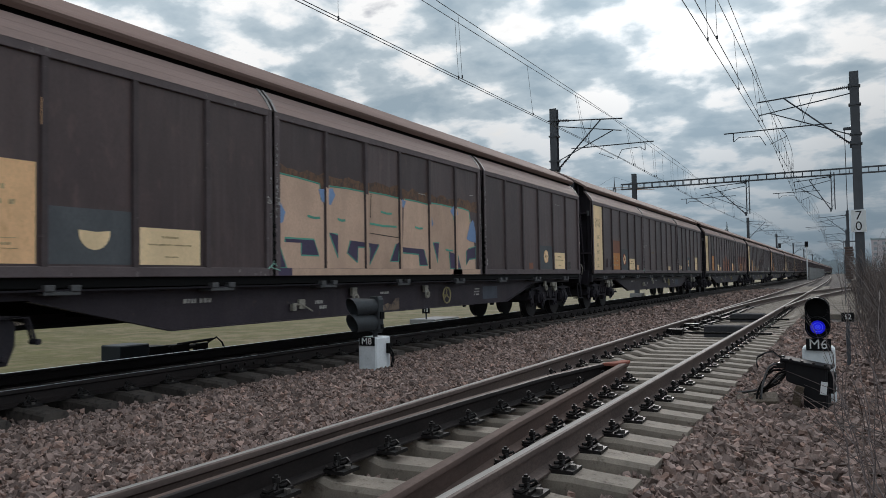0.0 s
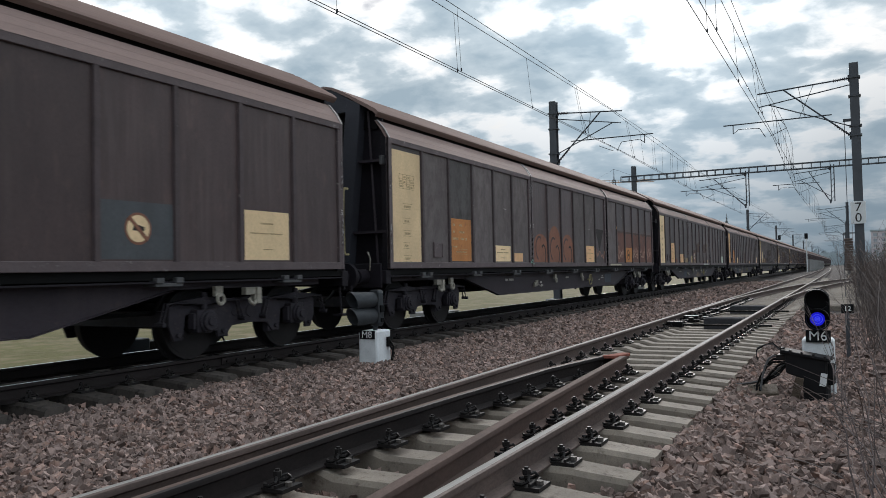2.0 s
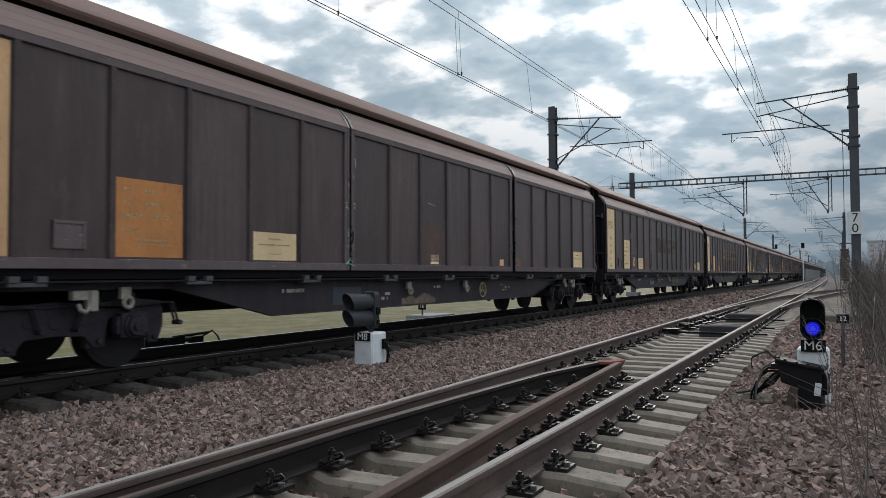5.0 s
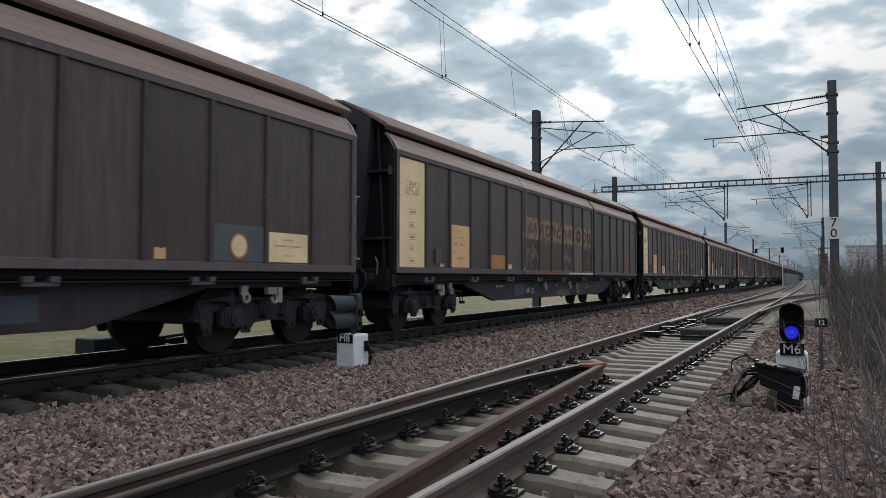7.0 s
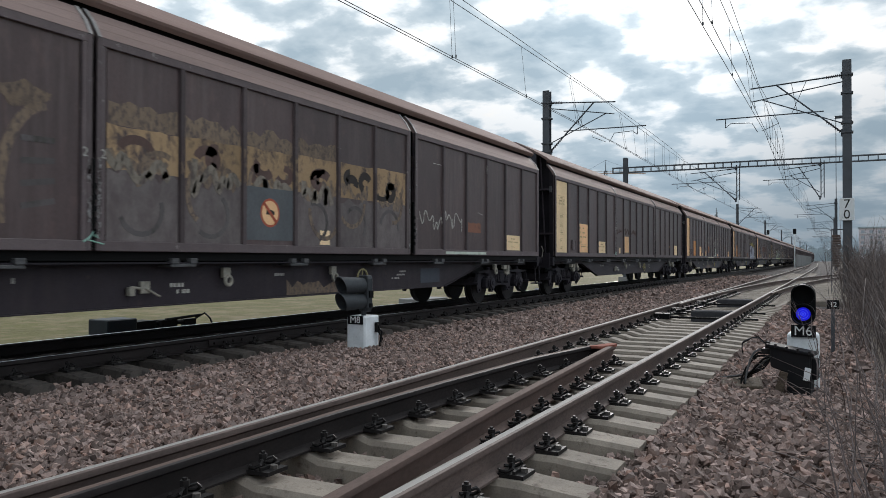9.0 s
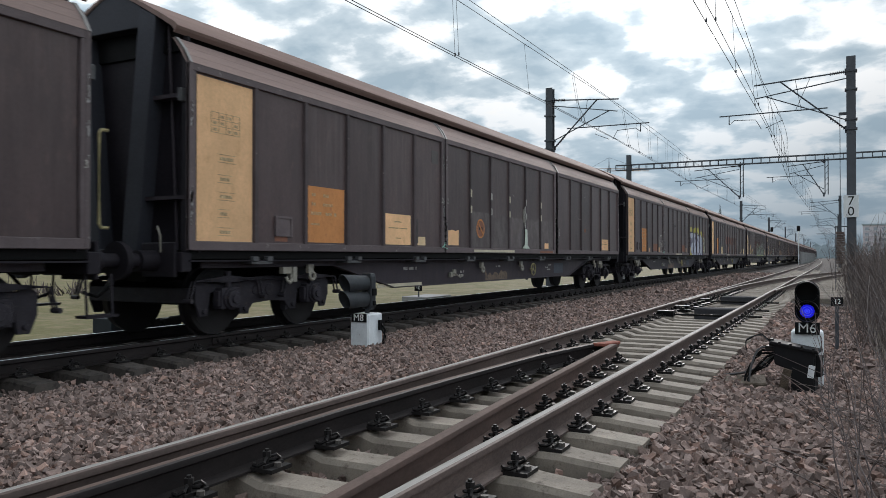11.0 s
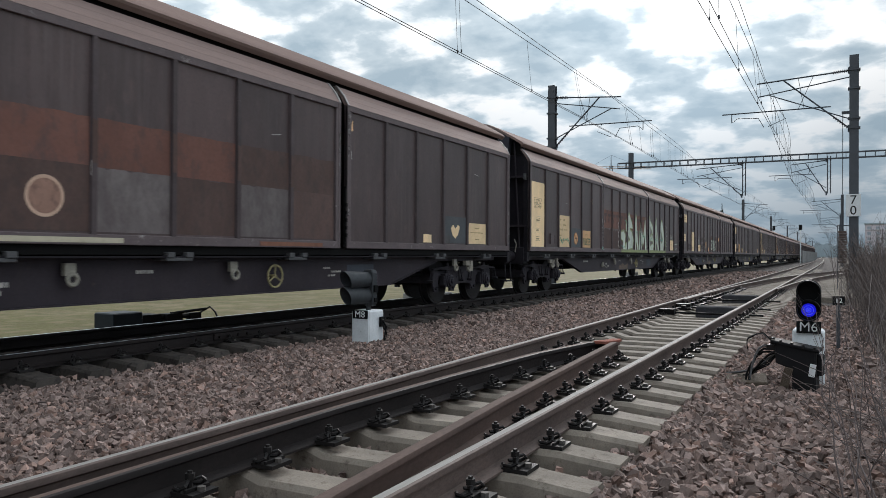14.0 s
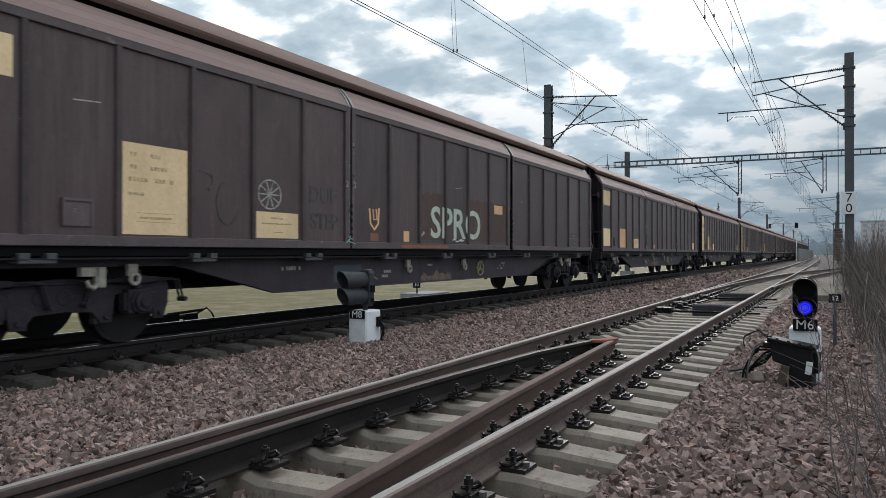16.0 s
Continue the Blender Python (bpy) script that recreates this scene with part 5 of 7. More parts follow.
    rect(k, 1, 3, 1.9, 2.2, "chalk", 0.86, 0.93, "scuff", 0.004, 0.05)
    notice(k, 2, 4, 1.26, 1.62, "tan")
    rect(k, 2, 2, 1.8, 1.9, "rust", 0.3, 0.5, "sticker")
    sill_stripe(k, 8.1, 10.4)
    sill_stripe(k, 12.2, 13.2, "rust")
    patch(k, "step_board", "stripe", [(4.6, 0.50), (6.2, 0.50), (6.2, 0.56), (4.6, 0.56)], 0.01, 1.105)

    k = 9
    data_table(k, colour="tan")
    number_plate_block(k, 2, 1.26, 2.20, "orange")
    rect(k, 0, 4, 1.30, 1.60, "rust", 0.05, 0.95)
    y, z = bay_span(0, 5)[0] + 0.72, 1.62
    for i in range(6):
        a = 60 * i
        stroke(k, "chalk", curve_pts(y + 0.22 * math.cos(radians(a)), z + 0.26 * math.sin(radians(a)), 0.14, 0.16, a - 100, a + 100), 0.03)
    wobble(k, "chalk", y - 0.25, y + 0.25, z - 0.2, z + 0.2, 9, 0.025)
    rect(k, 1, 0, 1.4, 1.75, "dust", 0.05, 0.35, "sticker", 0.003)
    rect(k, 1, 4, 1.30, 1.62, "rust", 0.05, 0.95)
    rect(k, 1, 5, 1.30, 1.5, "tan", 0.3, 0.42, "sticker")
    sill_stripe(k, 9.6, 11.2)
    y0 = DOOR_Y[2]
    # silver block shapes with violet shade and yellow clouds, running over posts and sill
    rect(k, 2, 0, 1.9, 2.62, "overspray", 0.0, 0.5, "graffiti", 0.001, 0.08)
    rect(k, 2, 4, 1.26, 2.55, "overspray", 0.0, 0.7, "graffiti", 0.001, 0.10)
    for u, z, ru, rz in ((0.62, 2.42, 0.36, 0.23), (1.62, 2.40, 0.42, 0.22), (2.08, 2.46, 0.26, 0.22), (2.92, 2.46, 0.36, 0.24), (3.50, 2.38, 0.20, 0.22), (4.05, 2.30, 0.30, 0.24), (4.50, 2.02, 0.14, 0.32), (4.70, 1.50, 0.16, 0.36)):
        patch(k, "graffiti", "lemon", [(p + 0.03 * math.sin(9 * q), q) for p, q in curve_pts(y0 + u, z, ru, rz, 0, 360, 22)[:-1]], 0.0028)
    sprayed(k, "lemon", y0, [(0.02, 1.24), (0.62, 1.24), (0.44, 1.50), (0.42, 1.90), (0.26, 2.30), (0.10, 2.02), (0.04, 1.70)], 0.0032)
    over_sill(k, 2, 0.0, 0.62, "lemon")
    over_sill(k, 2, 0.62, 4.62, "violet")
    body = [(0.55, 1.235), (0.50, 1.50), (0.26, 1.60), (0.24, 1.94), (0.36, 1.96), (0.24, 2.20), (0.26, 2.40), (0.52, 2.40), (0.66, 2.34), (0.80, 2.44), (1.25, 2.36), (1.42, 2.40), (1.88, 2.34), (2.06, 2.40), (2.24, 2.32), (2.36, 2.40),
            (2.95, 2.40), (3.12, 2.28), (3.40, 2.20), (3.52, 2.36), (3.80, 2.38), (4.06, 2.22), (4.40, 2.14), (4.44, 1.92), (4.54, 1.86), (4.52, 1.52), (4.60, 1.235)]
    sprayed(k, "violet", y0, body, 0.005)
    for b in (1, 2, 3, 4):
        over_post(k, 2, b, 1.233, (2.32, 2.30, 2.24, 1.95)[b - 1], ("silver", "violet", "silver", "violet")[b - 1])
        over_post(k, 2, b, (2.32, 2.30, 2.24, 1.95)[b - 1], (2.58, 2.62, 2.5, 2.2)[b - 1], "lemon")
    over = [(0.62, 0.30), (1.10, 0.40), (1.70, 0.35), (2.35, 0.45), (3.05, 0.40), (3.65, 0.45), (4.25, 0.28)]
    for u, w in over:
        patch(k, "graffiti", "silver" if u < 4 else "violet", [(y0 + u, 1.13), (y0 + u + w, 1.13), (y0 + u + w - 0.05, 1.232), (y0 + u + 0.05, 1.232)], 0.006, SIDE)
    for pts in (((0.70, 1.24), (1.16, 1.24), (1.20, 2.02), (1.30, 2.10), (1.24, 2.28), (0.74, 2.30), (0.52, 2.16), (0.56, 2.04), (0.74, 2.08), (0.78, 1.76), (0.64, 1.60), (0.52, 1.72), (0.54, 1.50)),
                ((1.24, 2.28), (1.72, 2.28), (1.80, 2.00), (1.98, 1.96), (1.98, 1.72), (1.84, 1.70), (2.12, 1.54), (2.14, 1.30), (1.98, 1.24), (1.66, 1.24), (1.50, 1.36), (1.62, 1.56), (1.46, 1.74), (1.30, 1.70), (1.24, 2.02)),
                ((2.34, 1.96), (2.28, 2.28), (2.62, 2.30), (2.88, 2.18), (2.84, 2.06), (2.62, 2.08), (2.58, 1.92), (2.90, 1.80), (2.98, 1.50), (2.80, 1.30), (2.46, 1.24), (2.30, 1.40), (2.48, 1.48), (2.66, 1.54), (2.62, 1.68), (2.42, 1.74)),
                ((3.00, 1.24), (3.28, 1.24), (3.34, 1.62), (3.50, 1.66), (3.50, 1.24), (3.84, 1.24), (3.80, 1.64), (3.92, 1.80), (3.84, 2.26), (3.60, 2.28), (3.52, 1.86), (3.34, 1.84), (3.26, 2.16), (3.08, 2.20), (2.96, 2.00), (3.06, 1.80)),
                ((3.96, 1.70), (4.20, 1.60), (4.22, 1.44), (4.06, 1.38), (3.94, 1.26), (4.30, 1.26), (4.42, 1.42), (4.40, 1.88), (4.30, 1.98), (4.30, 2.08), (4.02, 2.16), (3.98, 1.98))):
        cu, cz = sum(p[0] for p in pts) / len(pts), sum(p[1] for p in pts) / len(pts)
        pts = [(cu + (u - cu) * 1.07, max(1.236, cz + (z - cz) * 1.05)) for u, z in pts]
        sprayed(k, "silver", y0, pts, 0.008)
        sprayed_line(k, "pearl", y0, [*pts, pts[0]], 0.026, 0.0095)
    for u, z, ru, rz in ((0.36, 2.20, 0.06, 0.12), (2.14, 2.22, 0.06, 0.14), (0.50, 1.42, 0.05, 0.10)):
        patch(k, "graffiti", "pearl", curve_pts(y0 + u, z, ru, rz, 0, 360, 12)[:-1], 0.009)
    sprayed(k, "violet", y0, [(0.96, 1.82), (1.18, 1.78), (1.18, 2.06), (1.00, 2.10)], 0.0105)
    round_shape(k, "violet", y0 + 1.50, 1.96, 0.16, 0.14, 0.05, -60, 160, 0.0105)
    for u, z in ((3.00, 1.96), (3.00, 1.86), (2.72, 2.20), (4.22, 1.72), (4.24, 1.64)):
        sprayed(k, "violet", y0, [(u - 0.05, z), (u + 0.06, z), (u + 0.06, z + 0.05), (u - 0.05, z + 0.05)], 0.0105)
    for u, z in ((2.50, 1.24), (4.16, 1.40)):
        for a in (50, 75, 100, 125):
            sprayed_line(k, "pearl", y0, [(u, z - 0.02), (u + 0.26 * math.cos(radians(a)), z + 0.32 * math.sin(radians(a)))], 0.02, 0.012)
    # a small outlined cloud of white scrawl beside it
    yb = y0 + 5.06
    stroke(k, "white", [(yb + (0.30 + 0.04 * math.sin(9 * a)) * math.cos(a), 1.68 + (0.46 + 0.04 * math.cos(7 * a)) * math.sin(a)) for a in [i * 0.1745 for i in range(37)]], 0.018, 0.008)
    for i, z in enumerate((1.78, 1.52, 1.34)):
        wobble(k, "white", yb - 0.22, yb + 0.22, z - 0.07, z + 0.13, 190 + i, 0.018, 0.009)
    words(k, "RE prod", bay_span(1, 2)[0] + 0.45, 2.55, 0.22, "dust", 0.003, 0.004)
    wobble(k, "dust", bay_span(1, 2)[0] + 0.1, bay_span(1, 2)[0] + 0.7, 2.30, 2.42, 194, 0.018, 0.004)
    for u, z0, z1, w in ((0.94, 1.5, 2.1, 0.09), (0.90, 2.2, 3.1, 0.14), (0.55, 2.98, 3.12, 0.7)):     # peeled paint by the door's end
        rect(k, 1, 5, z0, z1, "peel", u - w / 2, min(0.98, u + w / 2), "scuff", 0.003, 0.05)

    k = 10
    data_table(k, colour="tan")
    number_plate_block(k, 2, 1.26, 2.28, "orange")
    rect(k, 0, 3, 1.26, 1.98, "grey", 0.03, 0.97, "grey_field", 0.002)
    notice(k, 0, 4, 1.26, 1.72)
    for b in range(6):
        rect(k, 1, b, 1.94, 2.46, "redband" if b < 4 else "brown", 0.03, 0.97, "faded_band", 0.002, 0.01)
        over_post(k, 1, b, 1.98, 2.44, "brown") if b else None
        rect(k, 1, b, 1.26, 1.96, "brown" if b % 2 else "haze", 0.03, 0.97, "faded_band", 0.001, 0.04)
    rect(k, 1, 1, 1.26, 1.95, "brown", 0.03, 0.97, "grey_field", 0.004)
    disc(k, 1, 1, 1.60, 0.21, "rosy", "skin", False)
    rect(k, 2, 3, 1.26, 1.80, "grey", 0.03, 0.97, "grey_field", 0.002)
    y = bay_span(2, 3)[0] + 0.55
    patch(k, "torn_sign", "cream", [(y - 0.2, 1.56), (y - 0.1, 1.64), (y, 1.56), (y + 0.12, 1.64), (y + 0.2, 1.6), (y + 0.12, 1.44), (y, 1.36), (y - 0.12, 1.42)], 0.005)
    notice(k, 2, 4, 1.26, 1.70)
    sill_stripe(k, 7.9, 9.4)
    sill_stripe(k, 11.6, 13.0, "rust")

    k = 11
    data_table(k, 2.92)
    number_plate_block(k, 2, 1.26, 2.15, "cream")
    rect(k, 0, 3, 1.26, 1.82, "grey", 0.03, 0.97, "grey_field", 0.002)
    disc(k, 0, 3, 1.52, 0.18, "tan", "orange")
    notice(k, 0, 4, 1.26, 1.78, "tan")
    wobble(k, "teal", bay_span(0, 2)[0] + 0.1, bay_span(0, 2)[0] + 0.95, 1.3, 1.62, 110, 0.02, 0.009)
    words(k, "FABLES", bay_span(0, 4)[0] + 0.54, 1.42, 0.30, "inkgreen", -0.004, 0.010, 0.80)
    for b in range(6):
        rect(k, 1, b, 1.95, 2.56, "redband", 0.03, 0.97, "faded_band", 0.002, 0.012)
        over_post(k, 1, b, 1.96, 2.54, "brown") if b else None
        rect(k, 1, b, 1.26, 1.90, "brown", 0.05, 0.95, "faded_band", 0.001, 0.06)
        for u in (0.22, 0.68):
            sprayed(k, "brown", bay_span(1, b)[0], [(u, 2.12), (u + 0.10, 2.12), (u + 0.10, 2.34), (u + 0.28, 2.34), (u + 0.28, 2.44), (u - 0.1, 2.44), (u - 0.1, 2.34), (u, 2.34)], 0.004, "old_shape")
    yy = DOOR_Y[1]
    stroke(k, "chalk", [(yy + 2.16 + 0.10 * math.sin(i * 1.3) + 0.03 * math.sin(i * 3.1), 2.36 - 0.07 * i) for i in range(16)], 0.04, 0.006)

    def letter(d, pieces):
        """Spiky white letters: each piece with a soft lime rim round it."""
        base = DOOR_Y[d]
        for pts in pieces:
            cu, cz = sum(p[0] for p in pts) / len(pts), sum(p[1] for p in pts) / len(pts)
            rim = []
            for u, z in pts:
                l = math.hypot(u - cu, z - cz)
                rim.append((u + (u - cu) / l * 0.075, max(1.236, z + (z - cz) / l * 0.075)))
            sprayed(k, "lime", base, rim, 0.006)
            sprayed(k, "white", base, pts, 0.009)

    letter(1, [[(3.42 + (u - 3.2) * 1.22, z) for u, z in piece] for piece in (((2.92, 1.24), (3.42, 1.24), (3.62, 1.42), (3.62, 1.62), (3.34, 1.52), (3.02, 1.46)), ((3.40, 1.26), (3.82, 1.30), (3.94, 1.60), (3.72, 1.90), (3.34, 2.02), (3.14, 1.90), (3.36, 1.72), (3.58, 1.58)),
               ((3.06, 1.92), (3.40, 1.90), (3.46, 2.06), (3.84, 2.04), (3.74, 2.22), (3.40, 2.56), (3.20, 2.40), (3.02, 2.14)), ((2.44, 1.84), (2.70, 1.90), (2.92, 1.78), (2.86, 1.24), (2.66, 1.24), (2.68, 1.56), (2.46, 1.60)))])
    letter(1, [((4.46, 1.24), (4.72, 1.24), (4.86, 2.44), (4.72, 2.56), (4.56, 2.00)), ((4.78, 2.50), (4.90, 2.10), (5.16, 1.24), (4.98, 1.24), (4.82, 1.60)), ((4.62, 1.56), (5.00, 1.52), (4.98, 1.70), (4.64, 1.74))])
    letter(1, [((5.24, 1.24), (5.52, 1.24), (5.62, 2.46), (5.54, 2.50), (5.32, 1.70)), ((5.54, 2.48), (5.66, 2.20), (5.96, 1.66), (5.92, 1.42), (5.74, 1.62)), ((5.86, 1.46), (6.02, 1.80), (6.34, 2.48), (6.34, 2.10), (6.06, 1.50)), ((6.24, 2.20), (6.34, 2.50), (6.58, 1.24), (6.36, 1.24))])
    letter(2, [((0.08, 1.24), (0.36, 1.24), (0.40, 2.44), (0.28, 2.58), (0.12, 2.10)), ((0.36, 2.46), (0.82, 2.24), (0.90, 2.04), (0.70, 1.86), (0.70, 2.06), (0.40, 2.22)), ((0.40, 1.78), (0.72, 1.90), (1.02, 1.66), (1.04, 1.40), (0.84, 1.62), (0.44, 1.64)), ((0.36, 1.24), (0.90, 1.24), (1.06, 1.44), (0.86, 1.50), (0.42, 1.40))])
    letter(2, [((1.22, 1.24), (1.46, 1.24), (1.64, 2.46), (1.54, 2.60), (1.34, 2.00)), ((1.56, 2.50), (1.72, 2.10), (2.16, 1.24), (1.90, 1.24), (1.64, 1.70)), ((1.40, 1.56), (1.86, 1.50), (1.80, 1.70), (1.44, 1.76))])
    letter(2, [((2.36, 1.30), (2.62, 1.24), (2.58, 1.60), (2.66, 2.10), (2.60, 2.46), (2.34, 2.10), (2.26, 1.70)), ((2.56, 2.40), (2.70, 2.52), (2.86, 2.44), (3.14, 2.02), (3.18, 1.60), (2.94, 1.70), (2.82, 2.00), (2.60, 2.08)), ((2.52, 1.24), (3.02, 1.24), (3.22, 1.60), (3.00, 1.84), (2.84, 1.56), (2.58, 1.54))])
    sprayed(k, "lime", DOOR_Y[2], [(3.36, 1.26), (3.54, 1.28), (3.52, 1.46), (3.38, 1.44)], 0.009)
    for d, u, z in ((1, 3.1, 2.26), (1, 2.6, 1.34), (1, 4.6, 1.94), (1, 5.4, 1.86), (1, 6.0, 1.76), (2, 0.2, 1.72), (2, 1.45, 1.66), (2, 2.5, 1.7)):
        sprayed_line(k, "teal", DOOR_Y[d], [(u - 0.08, z + 0.05), (u + 0.2, z - 0.03), (u + 0.44, z + 0.01)], 0.022, 0.012)
    for b, c, z in ((3, "white", 1.95), (4, "brown", 1.4), (5, "white", 1.9)):
        over_post(k, 1, b, 1.233, z, c)
    for b, c, z in ((1, "lime", 1.5), (2, "white", 1.6), (3, "lime", 1.8)):
        over_post(k, 2, b, 1.233, z, c)
    over_sill(k, 1, 2.4, 6.66, "lime")
    over_sill(k, 2, 0.05, 3.4, "lime")
    stroke(k, "chalk", [(DOOR_Y[2] + 3.72 + (0.18 if i % 2 else -0.14), 2.34 - 0.085 * i) for i in range(12)], 0.055, 0.006)
    words(k, "FABELS", bay_span(2, 4)[0] + 0.52, 1.86, 0.26, "chalk", -0.003, 0.007, 1.05)
    notice(k, 2, 4, 1.26, 1.72)
    wobble(k, "white", bay_span(2, 5)[0] + 0.1, bay_span(2, 5)[0] + 0.9, 1.46, 1.66, 114, 0.024)
    wobble(k, "white", bay_span(2, 5)[0] + 0.4, bay_span(2, 5)[0] + 0.9, 1.27, 1.38, 115, 0.024)

    k = 12
    rect(k, 0, 0, 2.72, 3.12, "cream", 0.04, 0.9)
    rect(k, 0, 0, 1.75, 2.12, "cream", 0.04, 0.55)
    bars(k, 0, 0, [(2.95, 0.04, [(0.15, 0.75)]), (2.85, 0.04, [(0.15, 0.7)]), (1.98, 0.03, [(0.12, 0.48)]), (1.86, 0.03, [(0.12, 0.42)])])
    number_plate_block(k, 2, 1.26, 2.28, "cream")
    notice(k, 0, 4, 1.26, 1.62)
    y, z = bay_span(0, 4)[0] + 0.35, 1.86
    stroke(k, "chalk", curve_pts(y, z, 0.24, 0.2, 0, 360, 16), 0.02)
    for a in range(0, 180, 36):
        stroke(k, "chalk", [(y - 0.22 * math.cos(radians(a)), z - 0.18 * math.sin(radians(a))), (y + 0.22 * math.cos(radians(a)), z + 0.18 * math.sin(radians(a)))], 0.016)
    y = bay_span(0, 3)[0]
    stroke(k, "dust", curve_pts(y + 0.2, 1.95, 0.15, 0.12, 200, -60), 0.03)
    stroke(k, "dust", curve_pts(y + 0.62, 1.70, 0.2, 0.28, 90, 340), 0.03)
    words(k, "DUF", bay_span(0, 5)[0] + 0.5, 1.92, 0.34, "dust", 0.006, 0.005, 1.1)
    words(k, "STEP", bay_span(0, 5)[0] + 0.54, 1.52, 0.34, "dust", 0.006, 0.005, 1.0)
    y = bay_span(1, 0)[0]
    stroke(k, "tan", [(y + 0.45, 1.8), (y + 0.48, 1.55), (y + 0.6, 1.45), (y + 0.72, 1.55), (y + 0.75, 1.82)], 0.04)
    stroke(k, "tan", [(y + 0.56, 1.8), (y + 0.58, 1.62), (y + 0.68, 1.62), (y + 0.66, 1.8)], 0.03)
    words(k, "SPRO", bay_span(1, 3)[0] + 0.55, 1.62, 0.86, "white", 0.014, 0.006, 1.15)
    wobble(k, "white", bay_span(1, 3)[0] + 0.3, bay_span(1, 3)[0] + 0.9, 1.26, 1.36, 124, 0.02)
    stroke(k, "chalk", [(bay_span(1, 2)[0] + 0.1, 1.38), (bay_span(1, 2)[0] + 0.2, 1.45)], 0.05)
    for b in (2, 4, 5):
        rect(k, 1, b, 1.3, 2.2, "brown", 0.05, 0.95, "faded_band", 0.001, 0.06)
    rect(k, 1, 5, 1.95, 2.15, "tan", 0.3, 0.75, "sticker")
    notice(k, 2, 4, 1.26, 1.66, "dust")
    sill_stripe(k, 8.3, 10.2, "rust")

    k = 13
    rect(k, 0, 0, 2.70, 3.20, "cream", 0.04, 0.9)
    rect(k, 0, 0, 1.30, 1.9, "cream", 0.04, 0.9)
    rect(k, 0, 2, 1.26, 1.95, "tan", 0.06, 0.94)
    notice(k, 0, 4, 1.26, 1.62)
    notice(k, 2, 4, 1.26, 1.62, "tan")
    for k in range(14, 24):
        plain_marks(k, k, ("cream", "tan", "cream")[k % 3], ("tan", "orange")[k % 2])
    for k in WAGONS:
        belly_marks(k, 500 + k)
        if k < 15:
            scuffs(k, 900 + k)
            for y in (DOOR_Y[1] + 0.08, DOOR_Y[1] - 0.14):
                words(k, "2", y, 2.15, 0.14, "chalk", lift=0.045, name="door_number")
            words(k, "3", LENGTH - 0.17, 2.0, 0.12, "chalk", lift=0.045, name="door_number")
            r = random.Random(700 + k)
            g = Geo()
            for d in range(3):      # rubbed primer down the end stiles
                for u in (0.035, DOOR_L - 0.035):
                    for _ in range(3):
                        z, h = r.uniform(1.2, 2.9), r.uniform(0.05, 0.5)
                        g.prism([(DOOR_Y[d] + u - 0.022, z), (DOOR_Y[d] + u + 0.02, z + 0.02), (DOOR_Y[d] + u + 0.022, z + h), (DOOR_Y[d] + u - 0.014, z + h * 0.9)], SIDE, SIDE + 0.009, "x")
            tagged(part("scuff", g.mesh("scuff", P["peel"]), WAGONS[k], "rubbed pale primer on the door ends"), kind="stuff")
            y = DOOR_Y[1] - 0.03
            stroke(k, "string", [(y - 0.12, 1.22), (y - 0.02, 1.30), (y + 0.05, 1.26), (y + 0.0, 1.34), (y - 0.06, 1.24), (y + 0.12, 1.20)], 0.014, 0.012, "knotted_string", SIDE)


mark_wagons()



def train_shift(t):
    return -16.723 * t - 0.05158 * t * t + 0.0002 * t ** 3


# ---- overhead line ----
def mast_mesh(h, w=0.30):
    """An H-section mast on a concrete foot, from z = -0.7."""
    g = Geo()
    a, b = w / 2, w / 2 - 0.02
    g.prism([(-a, -a), (a, -a), (a, -b), (0.01, -b), (0.01, b), (a, b), (a, a), (-a, a), (-a, b), (-0.01, b), (-0.01, -b), (-a, -b)], -0.3, h, "z")
    return g


